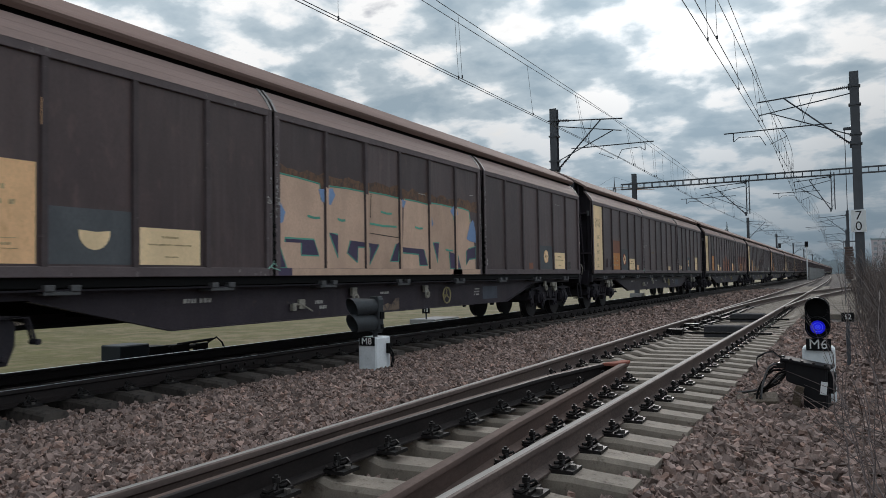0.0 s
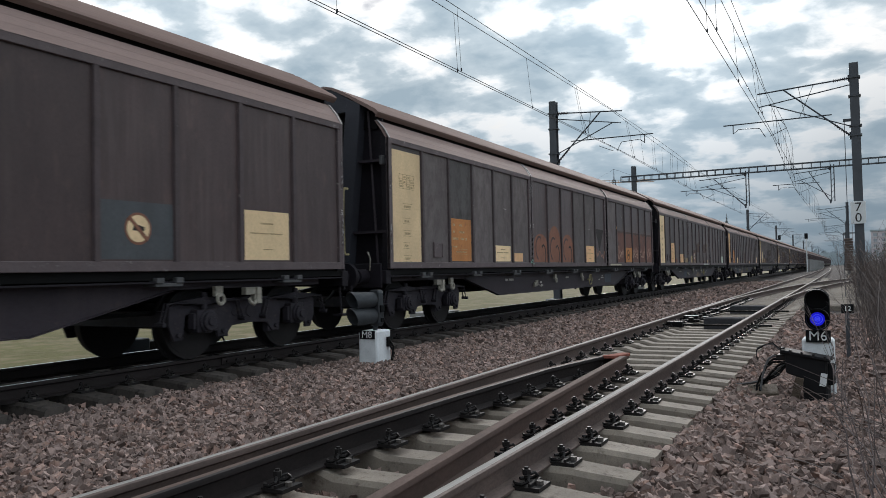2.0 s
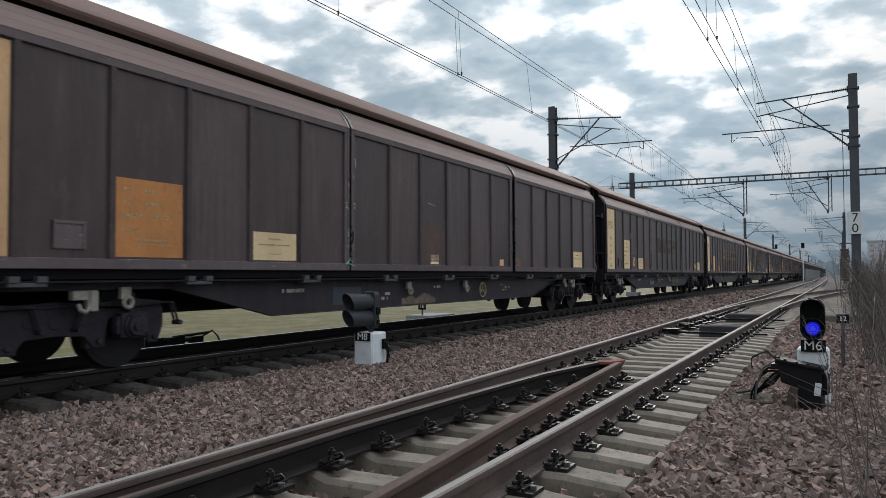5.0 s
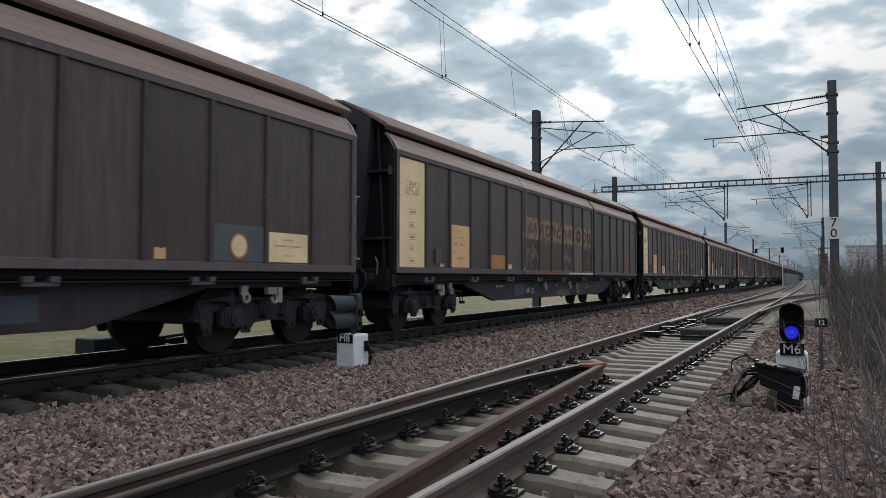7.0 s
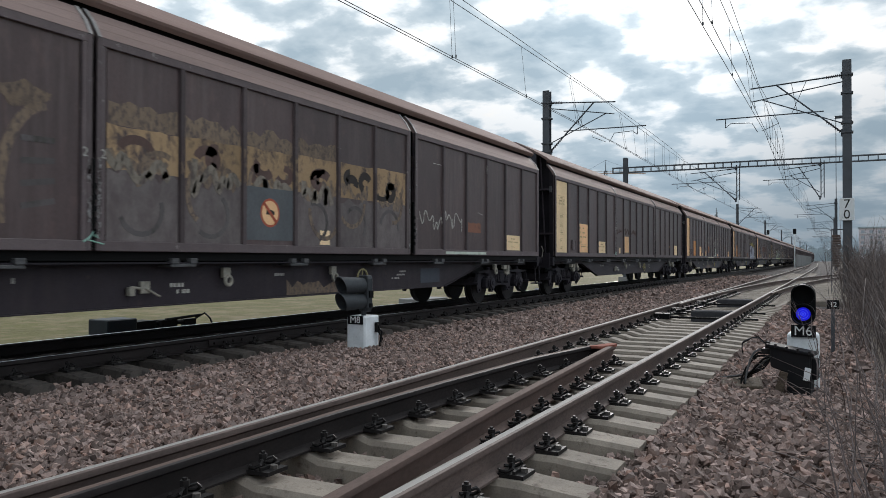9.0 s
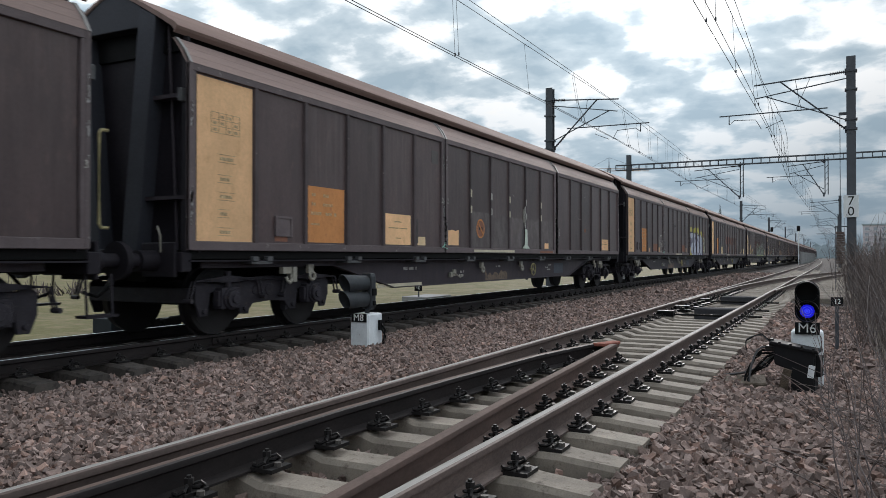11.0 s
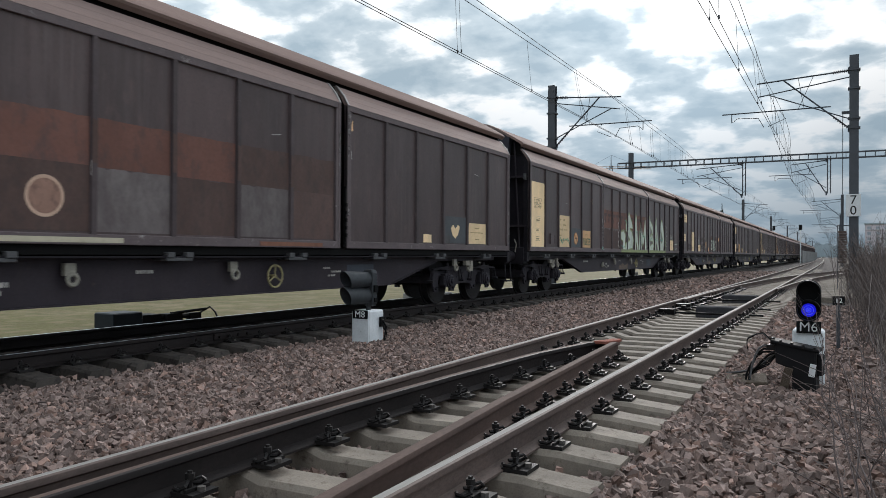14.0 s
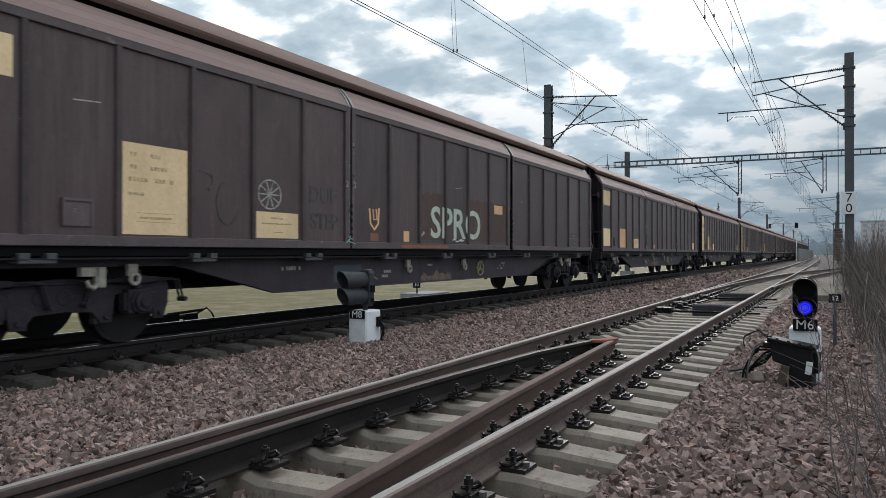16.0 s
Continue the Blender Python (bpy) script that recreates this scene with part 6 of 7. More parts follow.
def cantilever(g, s, zc, reach, base_z):
    """Top tube, stay, registration tube and steady arm of a hinged cantilever; s is the side on which the track lies."""
    top, low = base_z + 2.1, base_z
    g.tube((s * 0.15, 0, top), (s * (reach + 0.3), 0, top - 0.2), 0.028, 6)
    g.tube((s * 0.15, 0, top - 0.24), (s * (reach + 0.25), 0, top - 0.7), 0.022, 6)
    g.tube((s * 0.15, 0, low), (s * (reach - 0.6), 0, top - 0.13), 0.03, 6)
    g.tube((s * 0.15, 0, low + 0.35), (s * (reach - 0.1), 0, top - 0.65), 0.022, 6)
    g.tube((s * 0.75, 0, zc + 0.62), (s * (reach + 1.55), 0, zc + 0.60), 0.024, 6)
    g.tube((s * (reach + 1.2), 0, zc + 0.60), (s * (reach + 1.2), 0, zc + 0.26), 0.018, 6)
    g.path([(s * (reach + 1.2), 0, zc + 0.26), (s * (reach + 1.0), 0, zc + 0.42), (s * (reach + 0.25), 0, zc + 0.38), (s * (reach + 0.05), 0, zc + 0.02)], 0.015, 5)
    g.path([(s * (reach - 0.5), 0, zc + 0.60), (s * (reach - 0.7), 0, zc + 0.30), (s * (reach - 0.1), 0, zc + 0.04)], 0.013, 5)
    g.tube((s * (reach * 0.62), 0, top - 0.1), (s * (reach * 0.55), 0, zc + 0.6), 0.01, 5)
    g.tube((s * (reach * 0.45), 0, top - 0.1), (s * (reach * 0.62), 0, zc + 0.6), 0.01, 5)
    for i in range(7):
        for z, k in ((top, 0.02), (low, 0.5)):
            x = s * (0.22 + 0.07 * i)
            dz = (x - s * 0.15) * s * (-0.07 if z == top else (1.97 / (reach - 0.75)))
            g.tube((x, 0, z + dz), (x + s * 0.025, 0, z + dz + 0.005), 0.06, 8, 1)
    g.box(min(s * 0.1, s * 0.2), max(s * 0.1, s * 0.2), -0.1, 0.1, low - 0.12, low + 0.12)
    g.box(min(s * 0.1, s * 0.2), max(s * 0.1, s * 0.2), -0.1, 0.1, top - 0.1, top + 0.1)


WIRE_Z, BASE_Z = 5.84, 5.62


def catenary_mast(x, y, s, reach, h=8.25, label="grey steel catenary mast with a hinged cantilever over the track"):
    ob = thing("catenary_mast", label, "mast", m=pose(x, y, 0), group="overhead line masts")
    part("mast_post", mast_mesh(h).mesh("mast_post", M["mast"]), ob, "grey H-section post")
    g = Geo()
    cantilever(g, s, WIRE_Z, reach, BASE_Z)
    part("cantilever", g.mesh("cantilever", M["tube"], M["insul"]), ob, "tubular cantilever with ribbed insulators")
    f = Geo().box(-0.42, 0.42, -0.42, 0.42, -0.72, -0.25)
    part("foundation", f.mesh("foundation", M["concrete"], bevel=0.03), ob)
    for z in (BASE_Z, BASE_Z + 2.1, BASE_Z + 0.35, 7.05):
        part("clamp", Geo().box(-0.2, 0.2, -0.18, 0.18, z - 0.03, z + 0.03).mesh("clamp", M["mast"]), ob)
    return ob


RIGHT_X, LEFT_X = 0.53, -10.9
mast_a = catenary_mast(RIGHT_X, 31.2, -1, 2.96)
mast_b = catenary_mast(LEFT_X, 31.2, 1, 2.67)
for y in (102, 149, 200, 255, 320, 400):
    catenary_mast(RIGHT_X, y, -1, 2.96)
for y in (106, 153, 205, 260, 330, 420):
    catenary_mast(LEFT_X, y, 1, 2.67)


def portal():
    """A lattice beam on two posts with two drop arms."""
    ob = thing("catenary_portal", "grey lattice portal beam across the tracks with hanging drop arms", "portal", m=pose(0, 54, 0))
    for x in (-13.0, 3.4):
        part("portal_post", mast_mesh(8.2).mesh("portal_post", M["mast"]), ob, "grey H-section post", pose(x, 0, 0))
        part("foundation", Geo().box(-0.42, 0.42, -0.42, 0.42, -0.72, -0.25).mesh("foundation", M["concrete"]), ob, m=pose(x, 0, 0))
    g = Geo()
    for z in (7.15, 7.5):
        for y in (-0.17, 0.17):
            g.box(-13.9, 9.0, y - 0.03, y + 0.03, z - 0.03, z + 0.03)
    n = 44
    for i in range(n):
        x = -13.9 + 22.9 * i / (n - 1)
        for y in (-0.17, 0.17):
            g.box(x - 0.02, x + 0.02, y - 0.015, y + 0.015, 7.15, 7.5)
        g.box(x - 0.015, x + 0.015, -0.17, 0.17, 7.14, 7.17)
    part("beam", g.mesh("beam", M["mast"]), ob, "ladder-like lattice beam")
    for x, reach in ((-5.5, 2.75), (-0.47, 1.95)):
        a = Geo()
        for dx in (-0.09, 0.09):
            a.box(x + dx - 0.03, x + dx + 0.03, -0.05, 0.05, 4.95, 7.3)
        for i in range(6):
            a.tube((x - 0.09, 0, 5.1 + 0.38 * i), (x + 0.09, 0, 5.3 + 0.38 * i), 0.012, 5)
        part("drop_arm", a.mesh("drop_arm", M["mast"]), ob)
        c = Geo()
        cantilever(c, -1, WIRE_Z - 0.25, reach, 4.95)
        part("cantilever", c.mesh("cantilever", M["tube"], M["insul"]), ob, "", pose(x, 0, 0) @ Matrix.Diagonal((1, 1, 1, 1)))


portal()


def overhead_wires(x, supports, shift, gap):
    """Two contact wires, two carrier cables that part between the masts, and droppers from carrier to contact wire."""
    ob = thing("overhead_wires", "thin contact wires and carrier cables with droppers over the track", "wires")
    g = Geo()
    zig = lambda i: x + (0.2 if i % 2 else -0.2)
    for i in range(len(supports) - 1):
        a, b = supports[i], supports[i + 1]
        n = 10
        one, two, car, top = [], [], [], []
        for k in range(n + 1):
            u = k / n
            bow = 4 * u * (1 - u)
            xx = zig(i) * (1 - u) + zig(i + 1) * u
            y = a + (b - a) * u
            rise = 1.84 - 0.45 * bow
            one.append((xx, y, WIRE_Z))
            two.append((xx + 0.05 + gap * bow, y, WIRE_Z))
            hang = shift * (1 - bow)
            car.append((xx + hang, y, WIRE_Z + rise))
            top.append((xx + hang + 0.03 + gap * 1.2 * bow, y, WIRE_Z + rise + 0.02 + 0.14 * bow))
            if 0 < k < n:
                for foot, head in ((one[-1], car[-1]), (two[-1], top[-1])) if k % 2 else ((one[-1], car[-1]),):
                    g.tube(foot, head, 0.005, 4)
                    g.tube((foot[0], foot[1], foot[2] + 0.02), (foot[0], foot[1], foot[2] + 0.09), 0.02, 5)
        for line in (one, two, car, top):
            g.path(line, 0.0085, 5)
    part("wire", g.mesh("wire", M["wire"]), ob)


overhead_wires(TRAIN_X, [-18, 31.2, 54, 106, 153, 205, 260, 330, 420], -0.45, 0.06)
overhead_wires(TRACK_X, [-18, 31.2, 54, 102, 149, 200, 255, 320, 400], -0.25, 0.16)


# ---- turnout beyond the guard rails ----
def turnout():
    ob = thing("railway_turnout", "points of a turnout curving off the near track", "turnout", kind="structure")
    bend = lambda y: max(0.0, y - 20.0) ** 2 / 440.0
    ys = [18, 20, 22, 25, 28, 31, 35, 39, 43, 47, 51, 55, 60, 66]
    part("diverging_rail", rail_mesh("diverging_rail", [(XL + 0.075 + bend(y), y, -0.003) for y in ys], M["rail"], M["railtop"]), ob, "diverging rail with a polished crown")
    part("diverging_rail", rail_mesh("diverging_rail", [(XR + bend(y), y, -0.003) for y in ys if y > 22], M["rail"], M["railtop"]), ob, "diverging rail with a polished crown")
    for y0, x0, x1 in ((15.75, -2.50, -1.76), (20.6, -2.62, -1.80)):
        g = Geo().box(x0, x1, y0, y0 + 0.55, -0.25, -0.03).box(x0 + 0.02, x1 - 0.02, y0 + 0.05, y0 + 0.5, -0.03, -0.02)
        part("rod_cover", g.mesh("rod_cover", M["cover"], bevel=0.01), ob, "grey steel cover over the point rods")
    for i, y in enumerate((15.4, 17.2, 20.3)):
        g = Geo().tube((XL - 0.3, y, -0.13), (XR + 0.45, y + 0.03, -0.13), 0.022, 6).box(XL + 0.05, XL + 0.35, y - 0.1, y + 0.1, -0.17, -0.06)
        part("point_rod", g.mesh("point_rod", M["black"]), ob)
    for k in range(20):
        y = 16.9 + PITCH * k
        g = Geo().box(XL + 0.06, XL + 0.42, y - 0.09, y + 0.09, -0.172, -0.13).box(XL + 0.20, XL + 0.30, y - 0.05, y + 0.05, -0.13, -0.08)
        part("slide_plate", g.mesh("slide_plate", M["black"]), ob)
    long_sleeper = sleeper_mesh(4.2)
    for k in range(36, 90):
        y = SLEEPER_Y0 + PITCH * (k + 0.02)
        part("long_sleeper", long_sleeper, ob, m=pose(TRACK_X + 0.86 + min(2.0, bend(y) * 0.5), y, -0.012))
    return ob


turnout()


# ---- signals ----
def signal_m8():
    ob = thing("shunting_signal", "grey twin-hooded shunting signal on a whitewashed block beside the ballast", "signal", m=pose(-6.02, 9.25, -0.25, 0, 0, 2))
    b = Geo().prism([(-0.15, -0.19), (0.15, -0.19), (0.16, 0.20), (-0.15, 0.20)], -0.06, 0.44, "z")
    part("block", b.mesh("block", M["white"], bevel=0.02), ob, "whitewashed concrete block with chipped edges")
    pl = Geo().box(-0.12, 0.125, -0.205, -0.188, 0.325, 0.445)
    plate = part("name_plate", pl.mesh("name_plate", M["signal"]), ob, "black plate")
    t = lettering("M8", 0.135, 0.004)
    part("lettering", t.mesh("lettering", M["letter"]), plate, "white letters M8", pose(0.0, -0.207, 0.385))
    st = Geo().tube((0.03, -0.02, 0.42), (0.03, -0.02, 0.54), 0.035, 10)
    part("stem", st.mesh("stem", M["hoodgrey"]), ob)
    body = Geo().prism([(-0.10, 0.55), (-0.07, 0.50), (0.12, 0.50), (0.15, 0.55), (0.15, 0.97), (0.12, 1.02), (-0.07, 1.02), (-0.10, 0.97)], -0.04, 0.05)
    hs = part("housing", body.mesh("housing", M["hoodgrey"], bevel=0.012), ob, "blue-grey lamp housing", pose(0.02, 0, 0, 0, 0, -24))
    part("hinge", Geo().box(0.15, 0.18, -0.02, 0.04, 0.70, 0.80).mesh("hinge", M["signal"]), hs)
    part("hinge", Geo().box(0.15, 0.175, -0.01, 0.03, 0.56, 0.62).mesh("hinge", M["signal"]), hs)
    for z in (0.645, 0.875):
        g = Geo()
        n = 16
        vs = []
        for y0, lift, r in ((-0.04, 0, 0.110), (-0.18, 0, 0.118), (-0.46, 1, 0.130)):
            for rr in (r, r - 0.008):
                for i in range(n + 1):
                    a = radians(-70 + 320 * i / n)
                    zz = math.sin(a)
                    yy = y0 + (0.10 * (1 - (zz + 1) / 2) if lift else 0)
                    vs.append((0.025 + rr * math.cos(a), yy, z + rr * zz))
        m = n + 1
        fs = []
        for s in range(2):
            for l in range(2):
                o0, o1 = (2 * s + l) * m, (2 * s + 2 + l) * m
                fs += [(o0 + i, o0 + i + 1, o1 + i + 1, o1 + i) for i in range(n)]
        fs += [(4 * m + i, 4 * m + i + 1, 5 * m + i + 1, 5 * m + i) for i in range(n)]
        g.add(vs, fs)
        part("hood", g.mesh("lamp_hood", M["hoodgrey"], smooth=True), hs, "long cylindrical lamp hood")
        ln = Geo().tube((0.025, -0.035, z), (0.025, -0.05, z), 0.09, 18)
        part("lens", ln.mesh("lens", M["signal"]), hs, "unlit dark lens")
    cb = Geo().path([(0.19, 0.10, 0.30), (0.25, 0.12, 0.20), (0.22, 0.10, 0.0), (0.30, 0.16, -0.02)], 0.014, 6).path([(0.18, 0.12, 0.22), (0.23, 0.17, 0.10), (0.2, 0.15, -0.04)], 0.012, 6).box(0.165, 0.20, 0.06, 0.16, 0.2, 0.34)
    part("cable", cb.mesh("cable", M["black"]), ob, "black cables down the block")


def signal_m6():
    ob = thing("shunting_signal", "black dwarf signal showing a blue light on a whitewashed block", "signal", m=pose(-0.255, 8.62, -0.32))
    b = Geo().prism([(-0.15, -0.13), (0.15, -0.13), (0.14, 0.17), (-0.15, 0.17)], -0.04, 0.575, "z")
    part("block", b.mesh("block", M["white"], bevel=0.018), ob, "whitewashed concrete block")
    pl = part("name_plate", Geo().box(-0.11, 0.115, -0.15, -0.132, 0.545, 0.665).mesh("name_plate", M["signal"]), ob, "black plate")
    part("lettering", lettering("M6", 0.135, 0.004).mesh("lettering", M["letter"]), pl, "white letters M6", pose(0, -0.152, 0.605))
    out = curve2(0.0, 0.97, 0.115, 0, 180) + curve2(0.0, 0.775, 0.115, 180, 360)
    hd = part("backing", Geo().prism(out, -0.10, -0.05).mesh("backing", M["signal"], bevel=0.006), ob, "rounded black backing plate")
    for z, lit in ((0.965, False), (0.775, True)):
        g = Geo()
        n = 22
        vs = []
        for y0 in (-0.10, -0.20):
            for rr in (0.112, 0.100):
                vs += [(rr * math.cos(2 * math.pi * i / n), y0 - (0.06 * max(0, math.sin(2 * math.pi * i / n)) if y0 < -0.15 else 0), z + rr * math.sin(2 * math.pi * i / n)) for i in range(n)]
        fs = []
        for l in range(2):
            fs += [(l * n + i, l * n + (i + 1) % n, (2 + l) * n + (i + 1) % n, (2 + l) * n + i) for i in range(n)]
        fs += [(2 * n + i, 2 * n + (i + 1) % n, 3 * n + (i + 1) % n, 3 * n + i) for i in range(n)]
        part("hood", g.add(vs, fs).mesh("lamp_hood", M["signal"], smooth=True), hd, "short round hood")
        ln = Geo().tube((0, -0.09, z), (0, -0.108, z), 0.068 if lit else 0.095, 24)
        part("lens", ln.mesh("lens", M["bluerim"] if lit else M["signal"]), hd, "glowing blue lens" if lit else "unlit dark lens")
        if lit:
            part("lens_core", Geo().ring((0, -0.110, z), 0.022, 0.004, "y", 18).ring((0, -0.110, z), 0.045, 0.003, "y", 22).tube((0, -0.108, z), (0, -0.113, z), 0.012, 12).mesh("lens_core", M["bluecore"]), hd, "bright rings of the lit lens")
    part("stem", Geo().tube((0, -0.03, 0.57), (0, -0.03, 0.70), 0.04, 10).mesh("stem", M["signal"]), ob)


def curve2(x, z, r, a0, a1, n=12):
    return [(x + r * math.cos(radians(a0 + (a1 - a0) * i / n)), z + r * math.sin(radians(a0 + (a1 - a0) * i / n))) for i in range(n + 1)]


M["bluerim"] = surface("blue_lens", (0.02, 0.02, 0.95), (0.01, 0.01, 0.5), 0.3, scale=30, bump=0, glow=0.30)
M["bluecore"] = surface("blue_lens_core", (0.08, 0.11, 1.0), (0.08, 0.11, 1.0), 0.3, bump=0, glow=0.45)
signal_m8()
signal_m6()


def cable_box():
    ob = thing("cable_box", "black cable junction box on posts with loops of cable", "box", m=pose(-0.315, 8.12, -0.32, 0, 0, -8))
    b = Geo().prism([(-0.21, 0.28), (-0.06, 0.23), (-0.06, -0.06), (0.15, -0.06), (0.15, 0.42), (-0.22, 0.48)], -0.08, 0.12)
    part("body", b.mesh("body", M["cabinet"], bevel=0.012), ob, "black steel box")
    part("lid", Geo().prism([(-0.25, 0.475), (0.18, 0.405), (0.18, 0.435), (-0.25, 0.505)], -0.10, 0.14).mesh("lid", M["cabinet"], bevel=0.006), ob)
    part("side_box", Geo().box(0.145, 0.20, -0.02, 0.10, 0.18, 0.38).mesh("side_box", M["cabinet"], bevel=0.01), ob, "narrow black steel box")
    for i in range(4):
        part("bolt", Geo().tube((-0.16 + 0.1 * i, -0.09, 0.47 - 0.0163 * i), (-0.16 + 0.1 * i, -0.09, 0.505 - 0.0163 * i), 0.014, 6).mesh("bolt", M["clip"]), ob)
    for x, l in ((0.0, 8),):
        part("leg", Geo().box(-0.035, 0.035, -0.02, 0.02, -0.05, 0.26).mesh("leg", M["soil"]), ob, "weathered wooden stake", pose(x - 0.13, -0.17, 0, 0, l + 6, 0))
    part("tag", Geo().box(0.06, 0.115, -0.095, -0.083, 0.19, 0.31).mesh("tag", M["plate"]), ob, "white tag", pose(0, 0, 0, 0, 8, 0))
    r = random.Random(4)
    for i in range(9):
        lay = r.uniform(0.04, 0.16)
        reach = -0.34 - r.uniform(0, 0.15)
        if i < 3:       # tall loops standing up from the gland
            pts = [(-0.20, 0.02, 0.42 - 0.02 * i), (-0.34, -0.02, 0.45 - 0.03 * i), (reach - 0.04, -0.08, 0.36 - 0.05 * i), (reach - 0.10, -0.12, lay), (-0.36, -0.2, 0.03), (-0.12, -0.16, 0.02)]
        elif i < 5:     # thin bent pipes to the rail
            pts = [(-0.22, 0.05, 0.44), (-0.36, 0.10, 0.50 + 0.02 * i), (-0.50, 0.16, 0.56 - 0.02 * i), (-0.54, 0.18, 0.47), (-0.53, 0.18, 0.36)]
        else:           # slack runs lying over the slab
            pts = [(-0.18, r.uniform(-0.1, 0.1), 0.40), (-0.28, -0.04, 0.36 - 0.04 * (i - 5)), (-0.40, r.uniform(-0.1, 0.1), 0.20), (reach - 0.1, r.uniform(0.0, 0.25), lay), (reach - 0.45, r.uniform(0.1, 0.5), 0.05), (reach - 0.7, 0.5, 0.0)]
        fine = [Vector(pts[0])]
        for p, q, s in zip(pts, pts[1:], pts[2:]):
            a, c = (Vector(p) + Vector(q)) / 2, (Vector(q) + Vector(s)) / 2
            fine += [a.lerp(Vector(q), 0.5).lerp(Vector(q).lerp(c, 0.5), 0.5), c]
        fine.append(Vector(pts[-1]))
        part("cable", Geo().path(fine, 0.0065 if 3 <= i < 5 else 0.011, 5).mesh("cable", M["black"] if i % 3 else M["bracket"]), ob, "")
    part("gland", Geo().box(-0.30, -0.19, -0.05, 0.07, 0.40, 0.45).box(-0.27, -0.23, -0.02, 0.03, 0.44, 0.52).mesh("gland", M["clip"], bevel=0.006), ob)
    slab = thing("concrete_slab", "small worn concrete slab lying in the ballast", "slab", m=pose(-0.80, 8.15, -0.27, 2, -2, 6))
    part("slab", Geo().box(-0.19, 0.19, -0.2, 0.3, -0.06, 0.05).mesh("slab", M["soil"], bevel=0.012), slab)


cable_box()


def small_plates():
    for x, y, txt, z, s, lab in ((0.02, 12.3, "12", 0.36, 0.16, "small black number board on a post beside the bushes"), (-12.6, 22.6, "10", -0.06, 0.27, "small black number board in the grass")):
        ob = thing("number_board", lab, "sign", m=pose(x, y, -0.6, 0, 0, 8))
        pl = part("board", Geo().box(-s / 2, s / 2, -0.01, 0.01, z + 0.6 - s * 0.4, z + 0.6 + s * 0.4).mesh("board", M["signal"]), ob, "black board")
        part("lettering", lettering(txt, s * 0.62, 0.004).mesh("lettering", M["letter"]), pl, "white figures", pose(0, -0.013, z + 0.6))
        part("post", Geo().box(-0.025, 0.025, 0.01, 0.04, 0, z + 0.6).mesh("post", M["mast"]), ob)
    # point machine behind the train's track
    ob = thing("point_machine", "dark point machine with rods beyond the far track", "machine", m=pose(-12.0, 10.6, -0.47, 0, 0, -2))
    part("bearer", Geo().box(-0.3, 0.3, -1.05, 1.35, -0.2, 0.055).mesh("bearer", M["oldsleeper"], bevel=0.02), ob, "concrete bearer")
    part("motor_box", Geo().box(-0.28, 0.28, -1.0, -0.35, 0.05, 0.34).mesh("motor_box", M["slatebox"], bevel=0.02), ob, "blue-grey steel box")
    g = Geo().box(-0.2, 0.2, -0.30, 0.15, 0.05, 0.26).tube((0, 0.1, 0.18), (0, 1.3, 0.16), 0.05, 8).box(-0.12, 0.12, 0.35, 0.75, 0.05, 0.24).tube((0.05, 0.5, 0.24), (0.25, 1.25, 0.30), 0.03, 6).box(-0.06, 0.06, 1.0, 1.3, 0.05, 0.22)
    part("gear", g.mesh("gear", M["black"]), ob, "black rods and cranks")
    g = Geo().path([(0, 1.3, 0.2), (0.1, 1.5, 0.32), (0.1, 1.65, 0.2), (0.1, 1.75, 0.02)], 0.02, 6)
    part("hose", g.mesh("hose", M["black"]), ob)
    ob = thing("concrete_trough", "pale concrete slab by the far track", "slab", m=pose(-12.7, 23.4, -0.62))
    part("slab", Geo().box(-0.5, 0.5, -0.9, 0.9, 0.0, 0.26).mesh("slab", M["concrete"], bevel=0.02), ob)


M["slatebox"] = surface("slate_steel", (0.016, 0.021, 0.027), (0.010, 0.012, 0.015), 0.5, scale=6, bump=0.1)
small_plates()


def mast_fittings():
    pl = thing("kilometre_board", "white kilometre board with black figures on the catenary mast", "sign", m=pose(RIGHT_X - 0.02, 31.0, 2.82))
    part("board", Geo().box(-0.24, 0.24, -0.015, 0.015, -0.40, 0.40).mesh("board", M["plate"], bevel=0.005), pl, "white board")
    for txt, z in (("7", 0.18), ("0", -0.20)):
        part("figure", lettering(txt, 0.46, 0.004).mesh("figure", M["ink"]), pl, "black figure", pose(0, -0.018, z))
    ws = thing("tension_weights", "stack of brown cast tension weights hanging by the mast", "weights", m=pose(RIGHT_X - 0.36, 31.2, 0.0))
    disc_me = Geo().box(-0.14, 0.14, -0.14, 0.14, 0, 0.075).mesh("weight", M["rail"], bevel=0.012)
    for i in range(13):
        part("weight", disc_me, ws, m=pose(random.uniform(-0.01, 0.01), 0, 0.75 + 0.09 * i))
    part("rod", Geo().tube((0, 0, 0.6), (0, 0, 6.2), 0.012, 6).mesh("rod", M["wire"]), ws)
    part("bracket", Geo().box(-0.04, 0.24, -0.03, 0.03, 6.15, 6.25).mesh("bracket", M["mast"]), ws)
    part("guide", Geo().box(-0.17, -0.15, -0.02, 0.02, -0.55, 2.1).box(-0.17, 0.25, -0.02, 0.02, 2.08, 2.12).mesh("guide", M["mast"]), ws)


mast_fittings()


